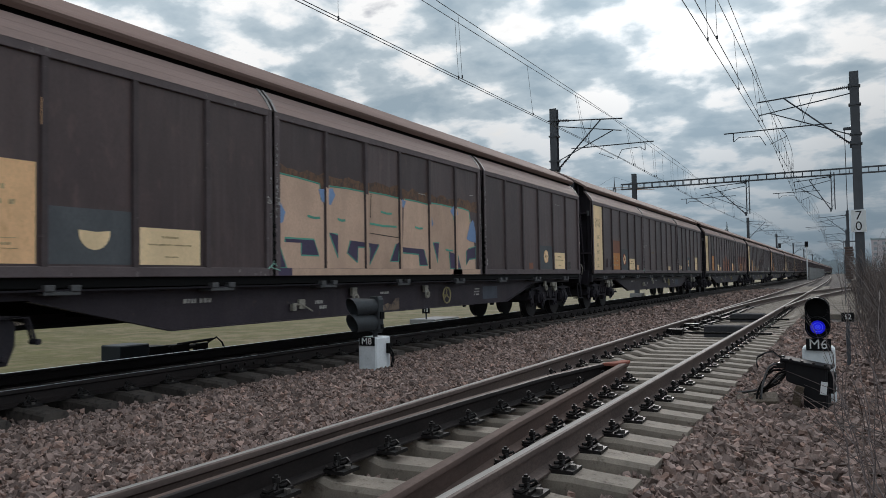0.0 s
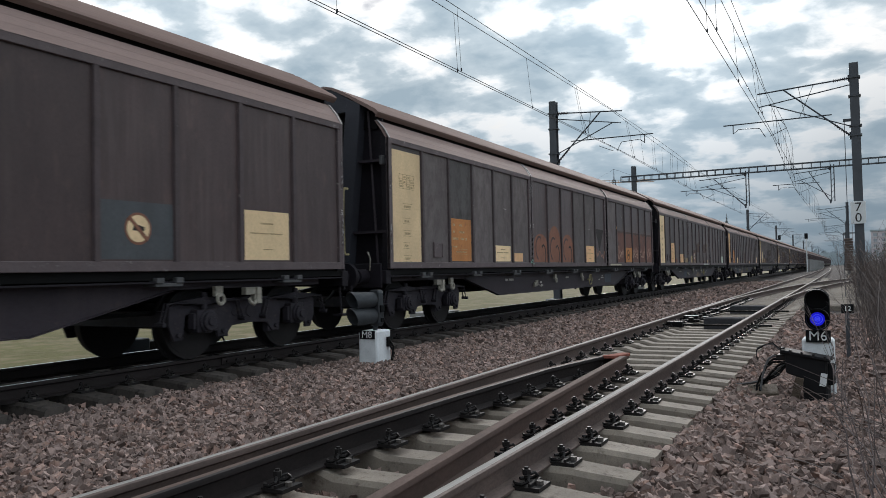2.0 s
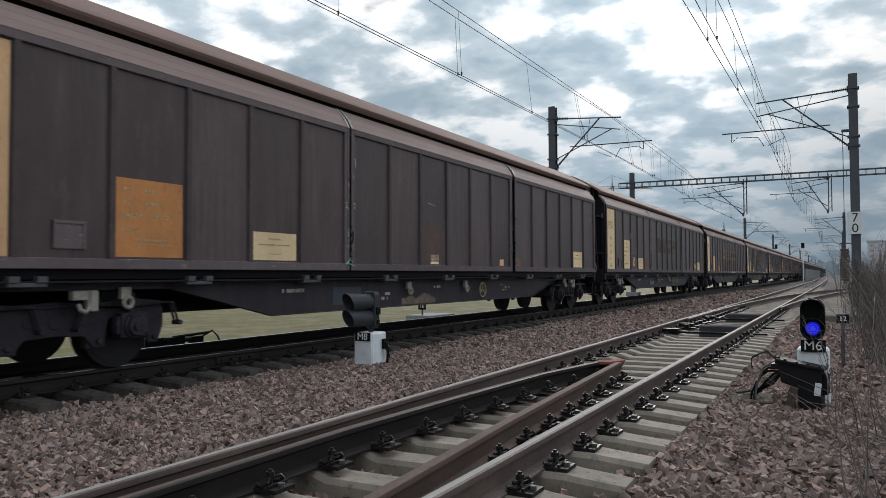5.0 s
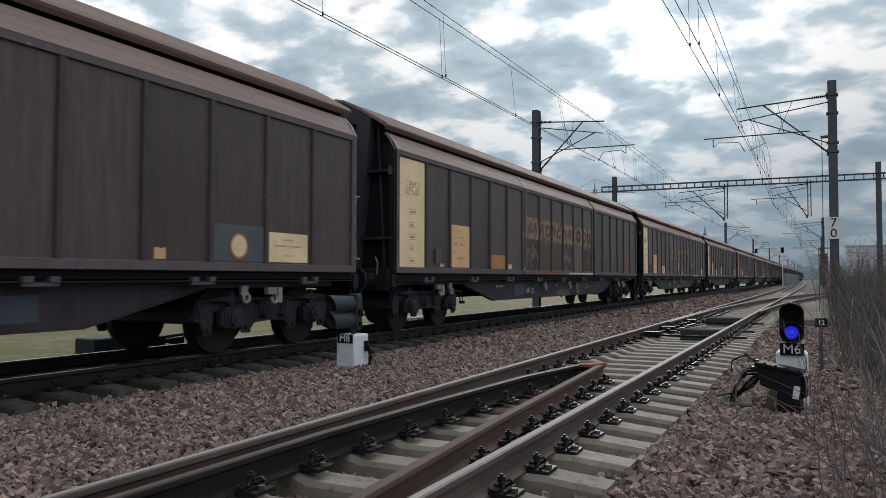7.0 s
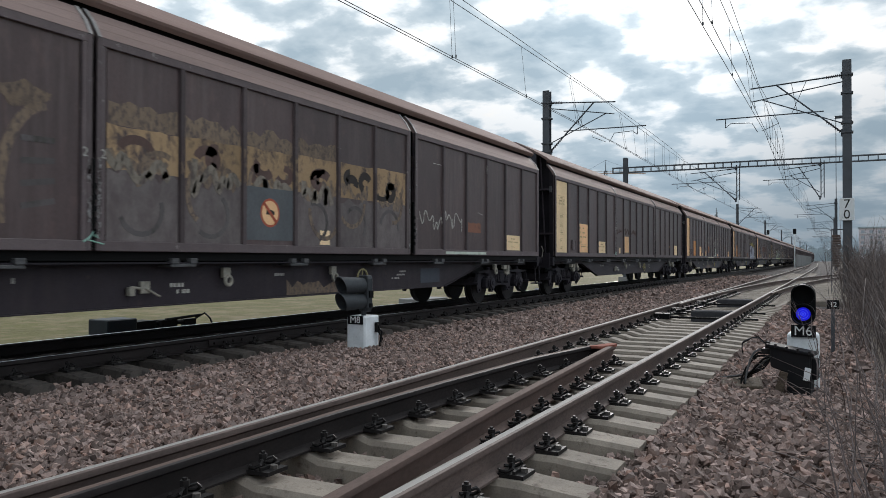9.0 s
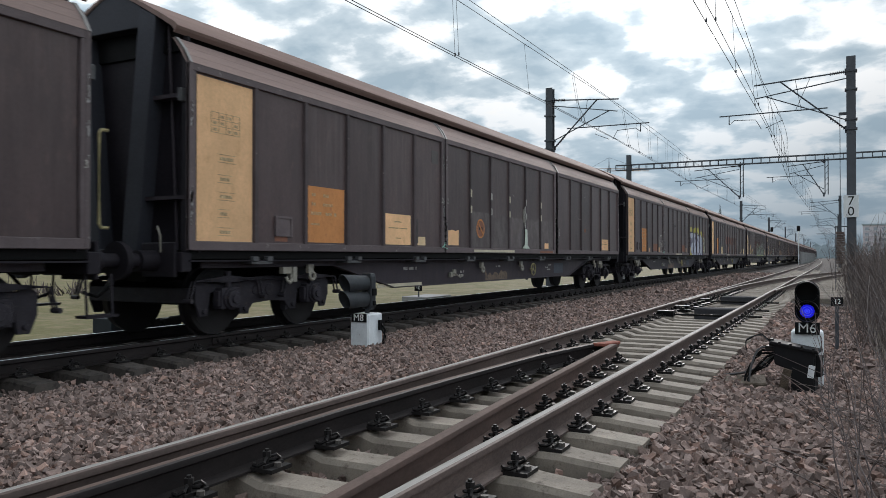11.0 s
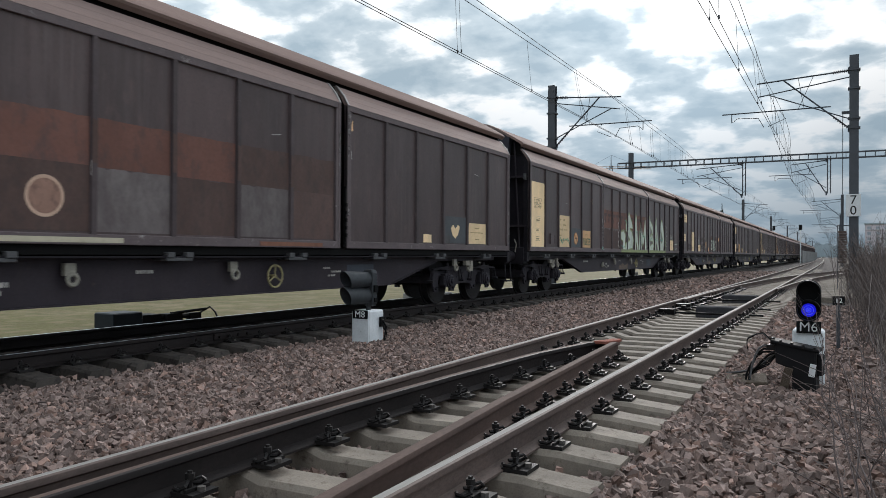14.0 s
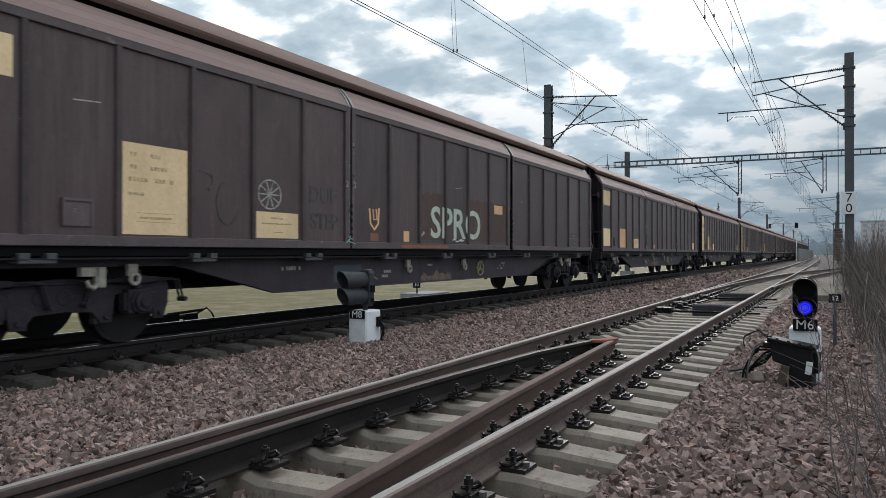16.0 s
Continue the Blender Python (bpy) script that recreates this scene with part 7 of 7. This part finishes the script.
# ---- shrubs, trees, distance ----
M["twig"] = surface("bare_twig", (0.135, 0.112, 0.104), (0.062, 0.052, 0.050), 0.8, scale=4, bump=0.0, vary=0.6, island=True)
M["stem"] = surface("dark_stem", (0.085, 0.066, 0.064), (0.045, 0.036, 0.036), 0.7, scale=9, bump=0.0, vary=0.5)
M["leafgreen"] = surface("conifer_needles", (0.018, 0.032, 0.024), (0.012, 0.02, 0.016), 0.9, bump=0)
# distance haze is painted in: far wood gets a pale blue-grey base colour
M["haze"] = surface("haze_tinted_wood", (0.34, 0.40, 0.44), (0.27, 0.32, 0.355), 0.95, scale=0.2, fine=1.5, bump=0)


def shrub_mesh(seed, stems, height):
    r = random.Random(seed)
    g = Geo()
    for _ in range(stems):
        a = r.uniform(0, 2 * math.pi)
        base = Vector((r.gauss(0, 0.22), r.gauss(0, 0.22), -0.05))
        lean = Vector((math.cos(a), math.sin(a), 0)) * r.uniform(0.05, 0.55)
        h = height * r.uniform(0.55, 1.1)
        pts, p, d = [base], base, Vector((lean.x * 0.6, lean.y * 0.6, 1)).normalized()
        n = 6
        for i in range(n):
            d = (d + Vector((r.gauss(0, 0.12), r.gauss(0, 0.12), r.gauss(0, 0.05))) + lean * 0.05).normalized()
            p = p + d * h / n
            pts.append(p)
        r0 = r.uniform(0.004, 0.008)
        g.path(pts, [r0 * (1 - 0.75 * i / n) for i in range(n + 1)], 3)
        for _ in range(r.randint(4, 8)):
            i = r.randint(1, n - 1)
            q, e = pts[i], Vector((r.gauss(0, 0.6), r.gauss(0, 0.6), r.uniform(0.3, 1))).normalized()
            sub = [q]
            for _k in range(3):
                e = (e + Vector((r.gauss(0, 0.2), r.gauss(0, 0.2), r.uniform(0, 0.2)))).normalized()
                q = q + e * h * r.uniform(0.05, 0.11)
                sub.append(q)
            g.path(sub, [r0 * 0.5, r0 * 0.4, r0 * 0.3, r0 * 0.2], 3)
    return g.mesh("stem_tangle", M["twig"])


def thicket():
    meshes = [shrub_mesh(11 + i, 34, 1.75) for i in range(5)]
    r = random.Random(8)
    spots = [(1.15, 6.4), (1.05, 7.4), (1.05, 8.7), (0.95, 9.8), (1.0, 10.6), (0.85, 11.4), (0.95, 11.8)]
    y = 12.4
    while y < 46:
        spots += [(r.uniform(0.45, 0.8) + 0.008 * y, y), (r.uniform(1.0, 1.9) + 0.02 * y, y + r.uniform(-0.4, 0.4))]
        y += 0.75 + 0.02 * y
    for i, (x, y) in enumerate(spots):
        ob = thing("bare_shrub", "leafless grey-brown shrub of thin tangled stems beside the track", "shrub", m=pose(x, y, -0.36, 0, 0, r.uniform(0, 360)) @ Matrix.Scale(r.uniform(0.8, 1.25), 4), group="bare shrubs along the verge")
        part("stem_tangle", meshes[i % 5], ob)
    # long arching stems of a bush close by, leaning over the stones
    bush = thing("arching_bush", "leafless bush with long arching stems leaning over the ballast", "bush", m=pose(0, 0, 0))
    for i in range(50):
        b = Vector((r.uniform(0.12, 0.62), r.uniform(2.3, 3.9), -0.33))
        tip = Vector((b.x + r.uniform(-0.40, 0.25), b.y + r.uniform(1.6, 3.6), r.uniform(0.05, 0.95)))
        if i >= 26:     # the later ones reach lower and further out over the stones
            b = Vector((r.uniform(0.05, 0.75), r.uniform(2.6, 5.2), -0.33))
            tip = Vector((b.x + r.uniform(-0.65, 0.15), b.y + r.uniform(1.4, 3.4), r.uniform(-0.25, 0.75)))
        mid = (b + tip) / 2 + Vector((r.uniform(-0.1, 0.1), r.uniform(-0.2, 0.2), r.uniform(0.12, 0.3)))
        n = 9
        pts = [b.lerp(mid, u).lerp(mid.lerp(tip, u), u) + Vector((r.gauss(0, 0.012), r.gauss(0, 0.012), r.gauss(0, 0.012))) for u in [j / n for j in range(n + 1)]]
        r0 = r.uniform(0.0032, 0.0056)
        g = Geo().path(pts, [r0 * (1 - 0.75 * j / n) for j in range(n + 1)], 5)
        for _ in range(r.randint(2, 5)):
            j = r.randint(3, n - 1)
            q, e = pts[j], (tip - b).normalized() + Vector((r.gauss(0, 0.45), r.gauss(0, 0.3), r.gauss(0.1, 0.35)))
            sub = [q]
            for _k in range(4):
                e = (e.normalized() + Vector((r.gauss(0, 0.12), r.gauss(0, 0.12), r.gauss(0.04, 0.1)))).normalized()
                q = q + e * r.uniform(0.05, 0.13)
                sub.append(q)
            g.path(sub, [r0 * 0.5, r0 * 0.42, r0 * 0.34, r0 * 0.26, r0 * 0.16], 4)
        part("stem", g.mesh("stem", M["stem"]), bush)
    # long fallen stems in the near verge
    g = Geo()
    for _ in range(46):
        p = Vector((r.uniform(-0.1, 0.9), r.uniform(3.6, 7.6), -0.30))
        d = Vector((r.gauss(-0.5, 0.5), r.gauss(0.2, 0.8), r.uniform(0.1, 0.9))).normalized()
        pts = [p]
        for _k in range(6):
            d = (d + Vector((r.gauss(0, 0.12), r.gauss(0, 0.12), -0.10))).normalized()
            p = p + d * 0.14
            pts.append(Vector((p.x, p.y, max(p.z, -0.31))))
        g.path(pts, [0.0045, 0.0042, 0.004, 0.0035, 0.003, 0.002, 0.0012], 3)
    tagged(new("fallen_twigs", g.mesh("fallen_twigs", M["twig"])), "dry stems lying over the stones of the verge", "twigs", kind="stuff")


thicket()


def bare_tree(x, y, h, seed, mat="haze"):
    r = random.Random(seed)
    g = Geo()

    def grow(p, d, l, rad, depth):
        q = p + d * l
        g.tube(p, q, rad, 4, 0, rad * 0.65)
        if depth:
            for _ in range(4):
                e = (d + Vector((r.gauss(0, 0.55), r.gauss(0, 0.55), r.gauss(0.1, 0.3)))).normalized()
                grow(p + d * l * r.uniform(0.55, 1.0), e, l * r.uniform(0.55, 0.75), rad * 0.5, depth - 1)

    ob = thing("bare_tree", "distant leafless tree with haze painted into its colour", "tree", m=pose(x, y, -0.8), group="distant bare trees")
    grow(Vector((0, 0, 0)), Vector((0, 0, 1)), h * 0.36, h * 0.018, 4)
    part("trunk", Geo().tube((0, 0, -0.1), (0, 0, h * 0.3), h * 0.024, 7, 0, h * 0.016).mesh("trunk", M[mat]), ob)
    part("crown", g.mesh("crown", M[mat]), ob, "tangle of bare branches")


def conifer(x, y, h):
    ob = thing("conifer", "dark distant conifer behind the train", "tree", m=pose(x, y, -0.8))
    part("trunk", Geo().tube((0, 0, 0), (0, 0, h), h * 0.015, 6, 0, 0.02).mesh("trunk", M["twig"]), ob)
    r = random.Random(3)
    g = Geo()
    for i in range(420):
        u = r.uniform(0.12, 0.99)
        a, l = r.uniform(0, 6.28), h * 0.24 * (1 - u) * r.uniform(0.5, 1.1) + 0.15
        p = Vector((0, 0, u * h))
        d = Vector((math.cos(a), math.sin(a), -0.25))
        s = Vector((-math.sin(a), math.cos(a), 0)) * l * 0.22
        g.add([p, p + d * l * 0.6 + s, p + d * l, p + d * l * 0.6 - s, p + d * l * 0.5 + Vector((0, 0, l * 0.16))], [(0, 1, 4), (1, 2, 4), (2, 3, 4), (3, 0, 4)])
    part("crown", g.mesh("crown", M["leafgreen"]), ob, "dark green needles")


conifer(-33.5, 263, 19)
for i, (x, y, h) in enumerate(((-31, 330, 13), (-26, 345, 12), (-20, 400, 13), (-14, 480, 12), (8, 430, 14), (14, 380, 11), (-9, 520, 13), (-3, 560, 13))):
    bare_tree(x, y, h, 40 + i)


def far_woods():
    """Tree line closing the view, distance haze painted into its colour."""
    g = Geo()
    r = random.Random(5)
    for i in range(1500):
        x = r.uniform(-420, 420)
        y = 620 + r.uniform(0, 160) + abs(x) * 0.15
        h = r.uniform(5, 13)
        w = r.uniform(1.5, 4)
        g.add([(x - w, y, -1), (x + w, y, -1), (x + w * 0.8, y, h * 0.7), (x + r.uniform(-1, 1), y, h), (x - w * 0.8, y, h * 0.75), (x, y + w, -1), (x, y + w, h * 0.6)], [(0, 1, 2, 3, 4), (1, 5, 6, 2), (5, 0, 4, 6), (2, 6, 3), (6, 4, 3)])
    tagged(new("far_woods", g.mesh("far_woods", M["haze"])), "woods on the horizon, coloured blue-grey for haze", "woods", kind="stuff")
    h = Geo()
    for i in range(2600):
        y = r.uniform(15, 240)
        x = -27 - 0.16 * y + r.gauss(0, 0.8)
        s = r.uniform(0.2, 0.6)
        p = Vector((x, y, -0.75))
        for _ in range(3):
            d = Vector((r.gauss(0, 0.5), r.gauss(0, 0.5), 1)).normalized()
            h.tube(p, p + d * s * r.uniform(0.8, 2.0), 0.03, 3, 0, 0.01)
    tagged(new("far_scrub", h.mesh("far_scrub", M["twig"])), "low brown scrub along the far edge of the field", "scrub", kind="stuff")


far_woods()


def apartment_block():
    ob = thing("apartment_building", "pink apartment block, its colours paled for haze", "building", m=pose(30, 480, -0.9, 0, 0, -6))
    part("wall", Geo().box(-16, 34, -6, 6, 0, 19).mesh("wall", M["pinkwall"]), ob, "pink and white wall, colour paled for haze")
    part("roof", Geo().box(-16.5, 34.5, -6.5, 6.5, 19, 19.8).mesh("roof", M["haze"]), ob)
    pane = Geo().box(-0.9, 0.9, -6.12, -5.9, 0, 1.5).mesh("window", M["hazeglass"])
    rail_me = Geo().box(-1.9, 1.9, -6.5, -6.0, -0.4, -0.1).mesh("balcony", M["palewall"])
    for s in range(6):
        for i in range(12):
            part("window", pane, ob, m=pose(-14 + 4.1 * i, 0, 1.4 + 3 * s))
            part("balcony", rail_me, ob, m=pose(-14 + 4.1 * i, 0, 1.4 + 3 * s))


# wall and window colours lightened to carry the haze of distance
M["pinkwall"] = surface("haze_tinted_pink_wall", (0.58, 0.52, 0.56), (0.50, 0.47, 0.52), 0.9, scale=0.3, bump=0)
M["palewall"] = surface("haze_tinted_pale_wall", (0.62, 0.63, 0.67), rough=0.9, bump=0)
M["hazeglass"] = surface("haze_tinted_window", (0.38, 0.41, 0.46), rough=0.5, bump=0)
apartment_block()


def tower_crane():
    ob = thing("tower_crane", "distant tower crane behind the train", "crane", m=pose(-132, 494, -0.9, 0, 0, 25))
    g = Geo()
    for dx in (-0.8, 0.8):
        for dy in (-0.8, 0.8):
            g.box(dx - 0.12, dx + 0.12, dy - 0.12, dy + 0.12, 0, 60)
    for i in range(30):
        g.tube((-0.8, -0.8, 2 * i), (0.8, -0.8, 2 * i + 2), 0.1, 4).tube((0.8, 0.8, 2 * i), (-0.8, 0.8, 2 * i + 2), 0.1, 4)
    part("tower", g.mesh("tower", M["mast"]), ob, "lattice tower")
    j = Geo().box(-14, 26, -0.5, -0.3, 58, 58.3).box(-14, 26, 0.3, 0.5, 58, 58.3).box(-14, 24, -0.1, 0.1, 59.6, 59.8)
    for i in range(26):
        j.tube((-14 + 1.5 * i, -0.4, 58.1), (-13.2 + 1.5 * i, 0, 59.7), 0.08, 4)
    part("jib", j.mesh("jib", M["cranepaint"]), ob, "orange jib")
    part("apex", Geo().tube((0, 0, 59), (0, 0, 67), 0.4, 4, 0, 0.1).tube((0, 0, 67), (20, 0, 59.6), 0.06, 4).tube((0, 0, 67), (-13, 0, 59.6), 0.06, 4).mesh("apex", M["mast"]), ob)


M["cranepaint"] = surface("faded_orange_steel", (0.45, 0.27, 0.17), rough=0.6, bump=0)
tower_crane()


def lineside():
    wl = thing("concrete_wall", "low grey concrete panel wall between the distant tracks", "wall")
    panel_me = Geo().box(-0.08, 0.08, 0.05, 3.95, -0.5, 1.75).mesh("wall_panel", M["concrete"])
    post_me = Geo().box(-0.14, 0.14, -0.1, 0.1, -0.5, 1.85).mesh("wall_post", M["concrete"])
    for i in range(26):
        part("wall_panel", panel_me, wl, m=pose(-5.2, 142 + 4 * i, 0))
        part("wall_post", post_me, wl, m=pose(-5.2, 142 + 4 * i, 0))
    for x, y, h in ((-5.4, 139, 6.0), (-11.3, 166, 6.8), (1.8, 230, 6.5)):
        ob = thing("signal_post", "tall colour-light signal post far down the line", "signal", m=pose(x, y, -0.6), group="distant signal posts")
        part("post", Geo().tube((0, 0, 0), (0, 0, h), 0.09, 8).mesh("post", M["plate"]), ob, "pale post")
        part("head", Geo().box(-0.26, 0.26, -0.12, 0.12, h - 0.2, h + 0.7).mesh("head", M["signal"], bevel=0.05), ob, "black signal head")
    bx = thing("relay_cabinet", "grey relay cabinet beside the far tracks", "cabinet", m=pose(1.9, 74, -0.5))
    part("body", Geo().box(-0.5, 0.5, -0.35, 0.35, 0, 1.5).mesh("body", M["concrete"], bevel=0.03), bx)
    part("roof", Geo().box(-0.56, 0.56, -0.4, 0.4, 1.5, 1.58).mesh("roof", M["mast"]), bx)


lineside()
vg = Geo().prism([(0.25, -0.345), (0.9, -0.325), (2.2, -0.30), (4.5, -0.45), (4.5, -0.8), (0.25, -0.8)], -20, 400)
tagged(new("verge", vg.mesh("verge", M["soil"])), "brown bare earth verge under the shrubs", "verge", kind="structure")


# ---- loose ballast ----
def ballast_stones():
    rng = np.random.default_rng(7)
    top_x = [-11.2, -10.3, -9.7, -6.95, -6.2, -4.6, -3.85, -3.4, -1.6, -1.05, -0.5, 0.1, 0.9]
    top_z = [-0.60, -0.36, -0.33, -0.35, -0.285, -0.255, -0.235, -0.335, -0.335, -0.25, -0.30, -0.33, -0.34]
    fields = [  # x0, x1, y0, y1, stones for each square metre, size
        (-7.0, -3.75, -8, 1.5, 160, 0.034), (-1.12, 1.2, -8, 2.5, 160, 0.034), (-3.75, -1.12, -8, 1.0, 160, 0.03), (-7.0, -3.75, 1.5, 12, 1800, 0.0172), (-7.0, -3.75, 12, 24, 640, 0.025), (-7.0, -3.75, 24, 60, 110, 0.045),
        (-1.12, 0.60, 2.5, 10, 1700, 0.0195), (-1.12, 0.5, 10, 22, 520, 0.026), (-3.75, -1.12, 1.0, 16, 620, 0.0205), (-3.75, -1.12, 16, 40, 110, 0.036),
        (-10.2, -7.0, 2.5, 14, 420, 0.022), (-10.2, -7.0, 14, 40, 70, 0.045)]
    cube = np.array([(x, y, z) for x in (-1, 1) for y in (-1, 1) for z in (-1, 1)], float)
    tri = np.array([(0, 1, 3), (0, 3, 2), (4, 6, 7), (4, 7, 5), (0, 4, 5), (0, 5, 1), (2, 3, 7), (2, 7, 6), (0, 2, 6), (0, 6, 4), (1, 5, 7), (1, 7, 3)])
    verts = []
    for x0, x1, y0, y1, dens, size in fields:
        n = int((x1 - x0) * (y1 - y0) * dens)
        x, y = rng.uniform(x0, x1, n), rng.uniform(y0, y1, n)
        k = (y - SLEEPER_Y0) / PITCH
        on = (x > -3.75) & (x < -1.12) & (np.abs(k - np.round(k)) * PITCH < 0.15)
        k2 = (y - 3.1) / 0.6
        on |= (x < TRAIN_X + 1.32) & (np.abs(k2 - np.round(k2)) * 0.6 < 0.15)
        x, y = x[~on], y[~on]
        n = len(x)
        s = size * np.minimum(rng.lognormal(0, 0.34, n), 1.75)
        z = np.interp(x, top_x, top_z) + rng.uniform(-1.3, 1.0, n) * s
        c = cube[None] * rng.uniform(0.36, 1.12, (n, 8, 3)) * rng.uniform(0.75, 1.35, (n, 1, 3)) * np.array([1.08, 0.95, 0.68])
        turn, tilt = rng.uniform(0, math.pi, n), rng.normal(0, 0.45, (n, 2))
        q = np.stack([np.cos(turn), np.sin(tilt[:, 0]), np.sin(tilt[:, 1]), np.sin(turn)], 1)
        q /= np.linalg.norm(q, axis=1, keepdims=True)
        w, a, b, d = q.T
        rot = np.stack([np.stack([1 - 2 * (b * b + d * d), 2 * (a * b - w * d), 2 * (a * d + w * b)], 1), np.stack([2 * (a * b + w * d), 1 - 2 * (a * a + d * d), 2 * (b * d - w * a)], 1), np.stack([2 * (a * d - w * b), 2 * (b * d + w * a), 1 - 2 * (a * a + b * b)], 1)], 1)
        verts.append(np.einsum("nij,nkj->nki", rot, c) * s[:, None, None] + np.stack([x, y, z], 1)[:, None])
    v = np.concatenate(verts)
    n = len(v)
    f = (tri[None] + (np.arange(n) * 8)[:, None, None]).reshape(-1)
    me = bpy.data.meshes.new("ballast_stones")
    me.vertices.add(n * 8)
    me.vertices.foreach_set("co", v.reshape(-1))
    me.loops.add(len(f))
    me.loops.foreach_set("vertex_index", f.astype(np.int32))
    me.polygons.add(len(f) // 3)
    me.polygons.foreach_set("loop_start", np.arange(0, len(f), 3, dtype=np.int32))
    me.polygons.foreach_set("use_smooth", np.zeros(len(f) // 3, dtype=bool))
    me.update(calc_edges=True)
    me.materials.append(M["stone"])
    tagged(new("ballast_stones", me), "sharp reddish-brown crushed stones filling the track bed", "ballast", kind="stuff")


ballast_stones()



def roll_wheels():
    """Turns the wheelsets: one path for each place on a bogie, shared by all wagons."""
    done = {}
    for ob in [o for o in bpy.data.objects if o.name.split(".")[0] == "wheelset"]:
        y = round(ob.location.y, 2)
        if y not in done:
            walk(ob, [(i / FPS, pose(0, y, 0.46, math.degrees(-train_shift(i / FPS) / 0.46) % 360)) for i in range(int(16 * FPS) + 1)])
            done[y] = ob.animation_data
        else:
            ob.rotation_mode = "QUATERNION"
            keys = ob.animation_data_create()
            keys.action = done[y].action
            keys.action_slot = done[y].action_slot


def motions():
    roll_wheels()
    times = [0.5 * i for i in range(33)]
    for k, ob in WAGONS.items():
        walk(ob, [(t, pose(TRAIN_X, FRONT0 + OVER_BUFFERS * k + train_shift(t), TRAIN_Z)) for t in times])


motions()
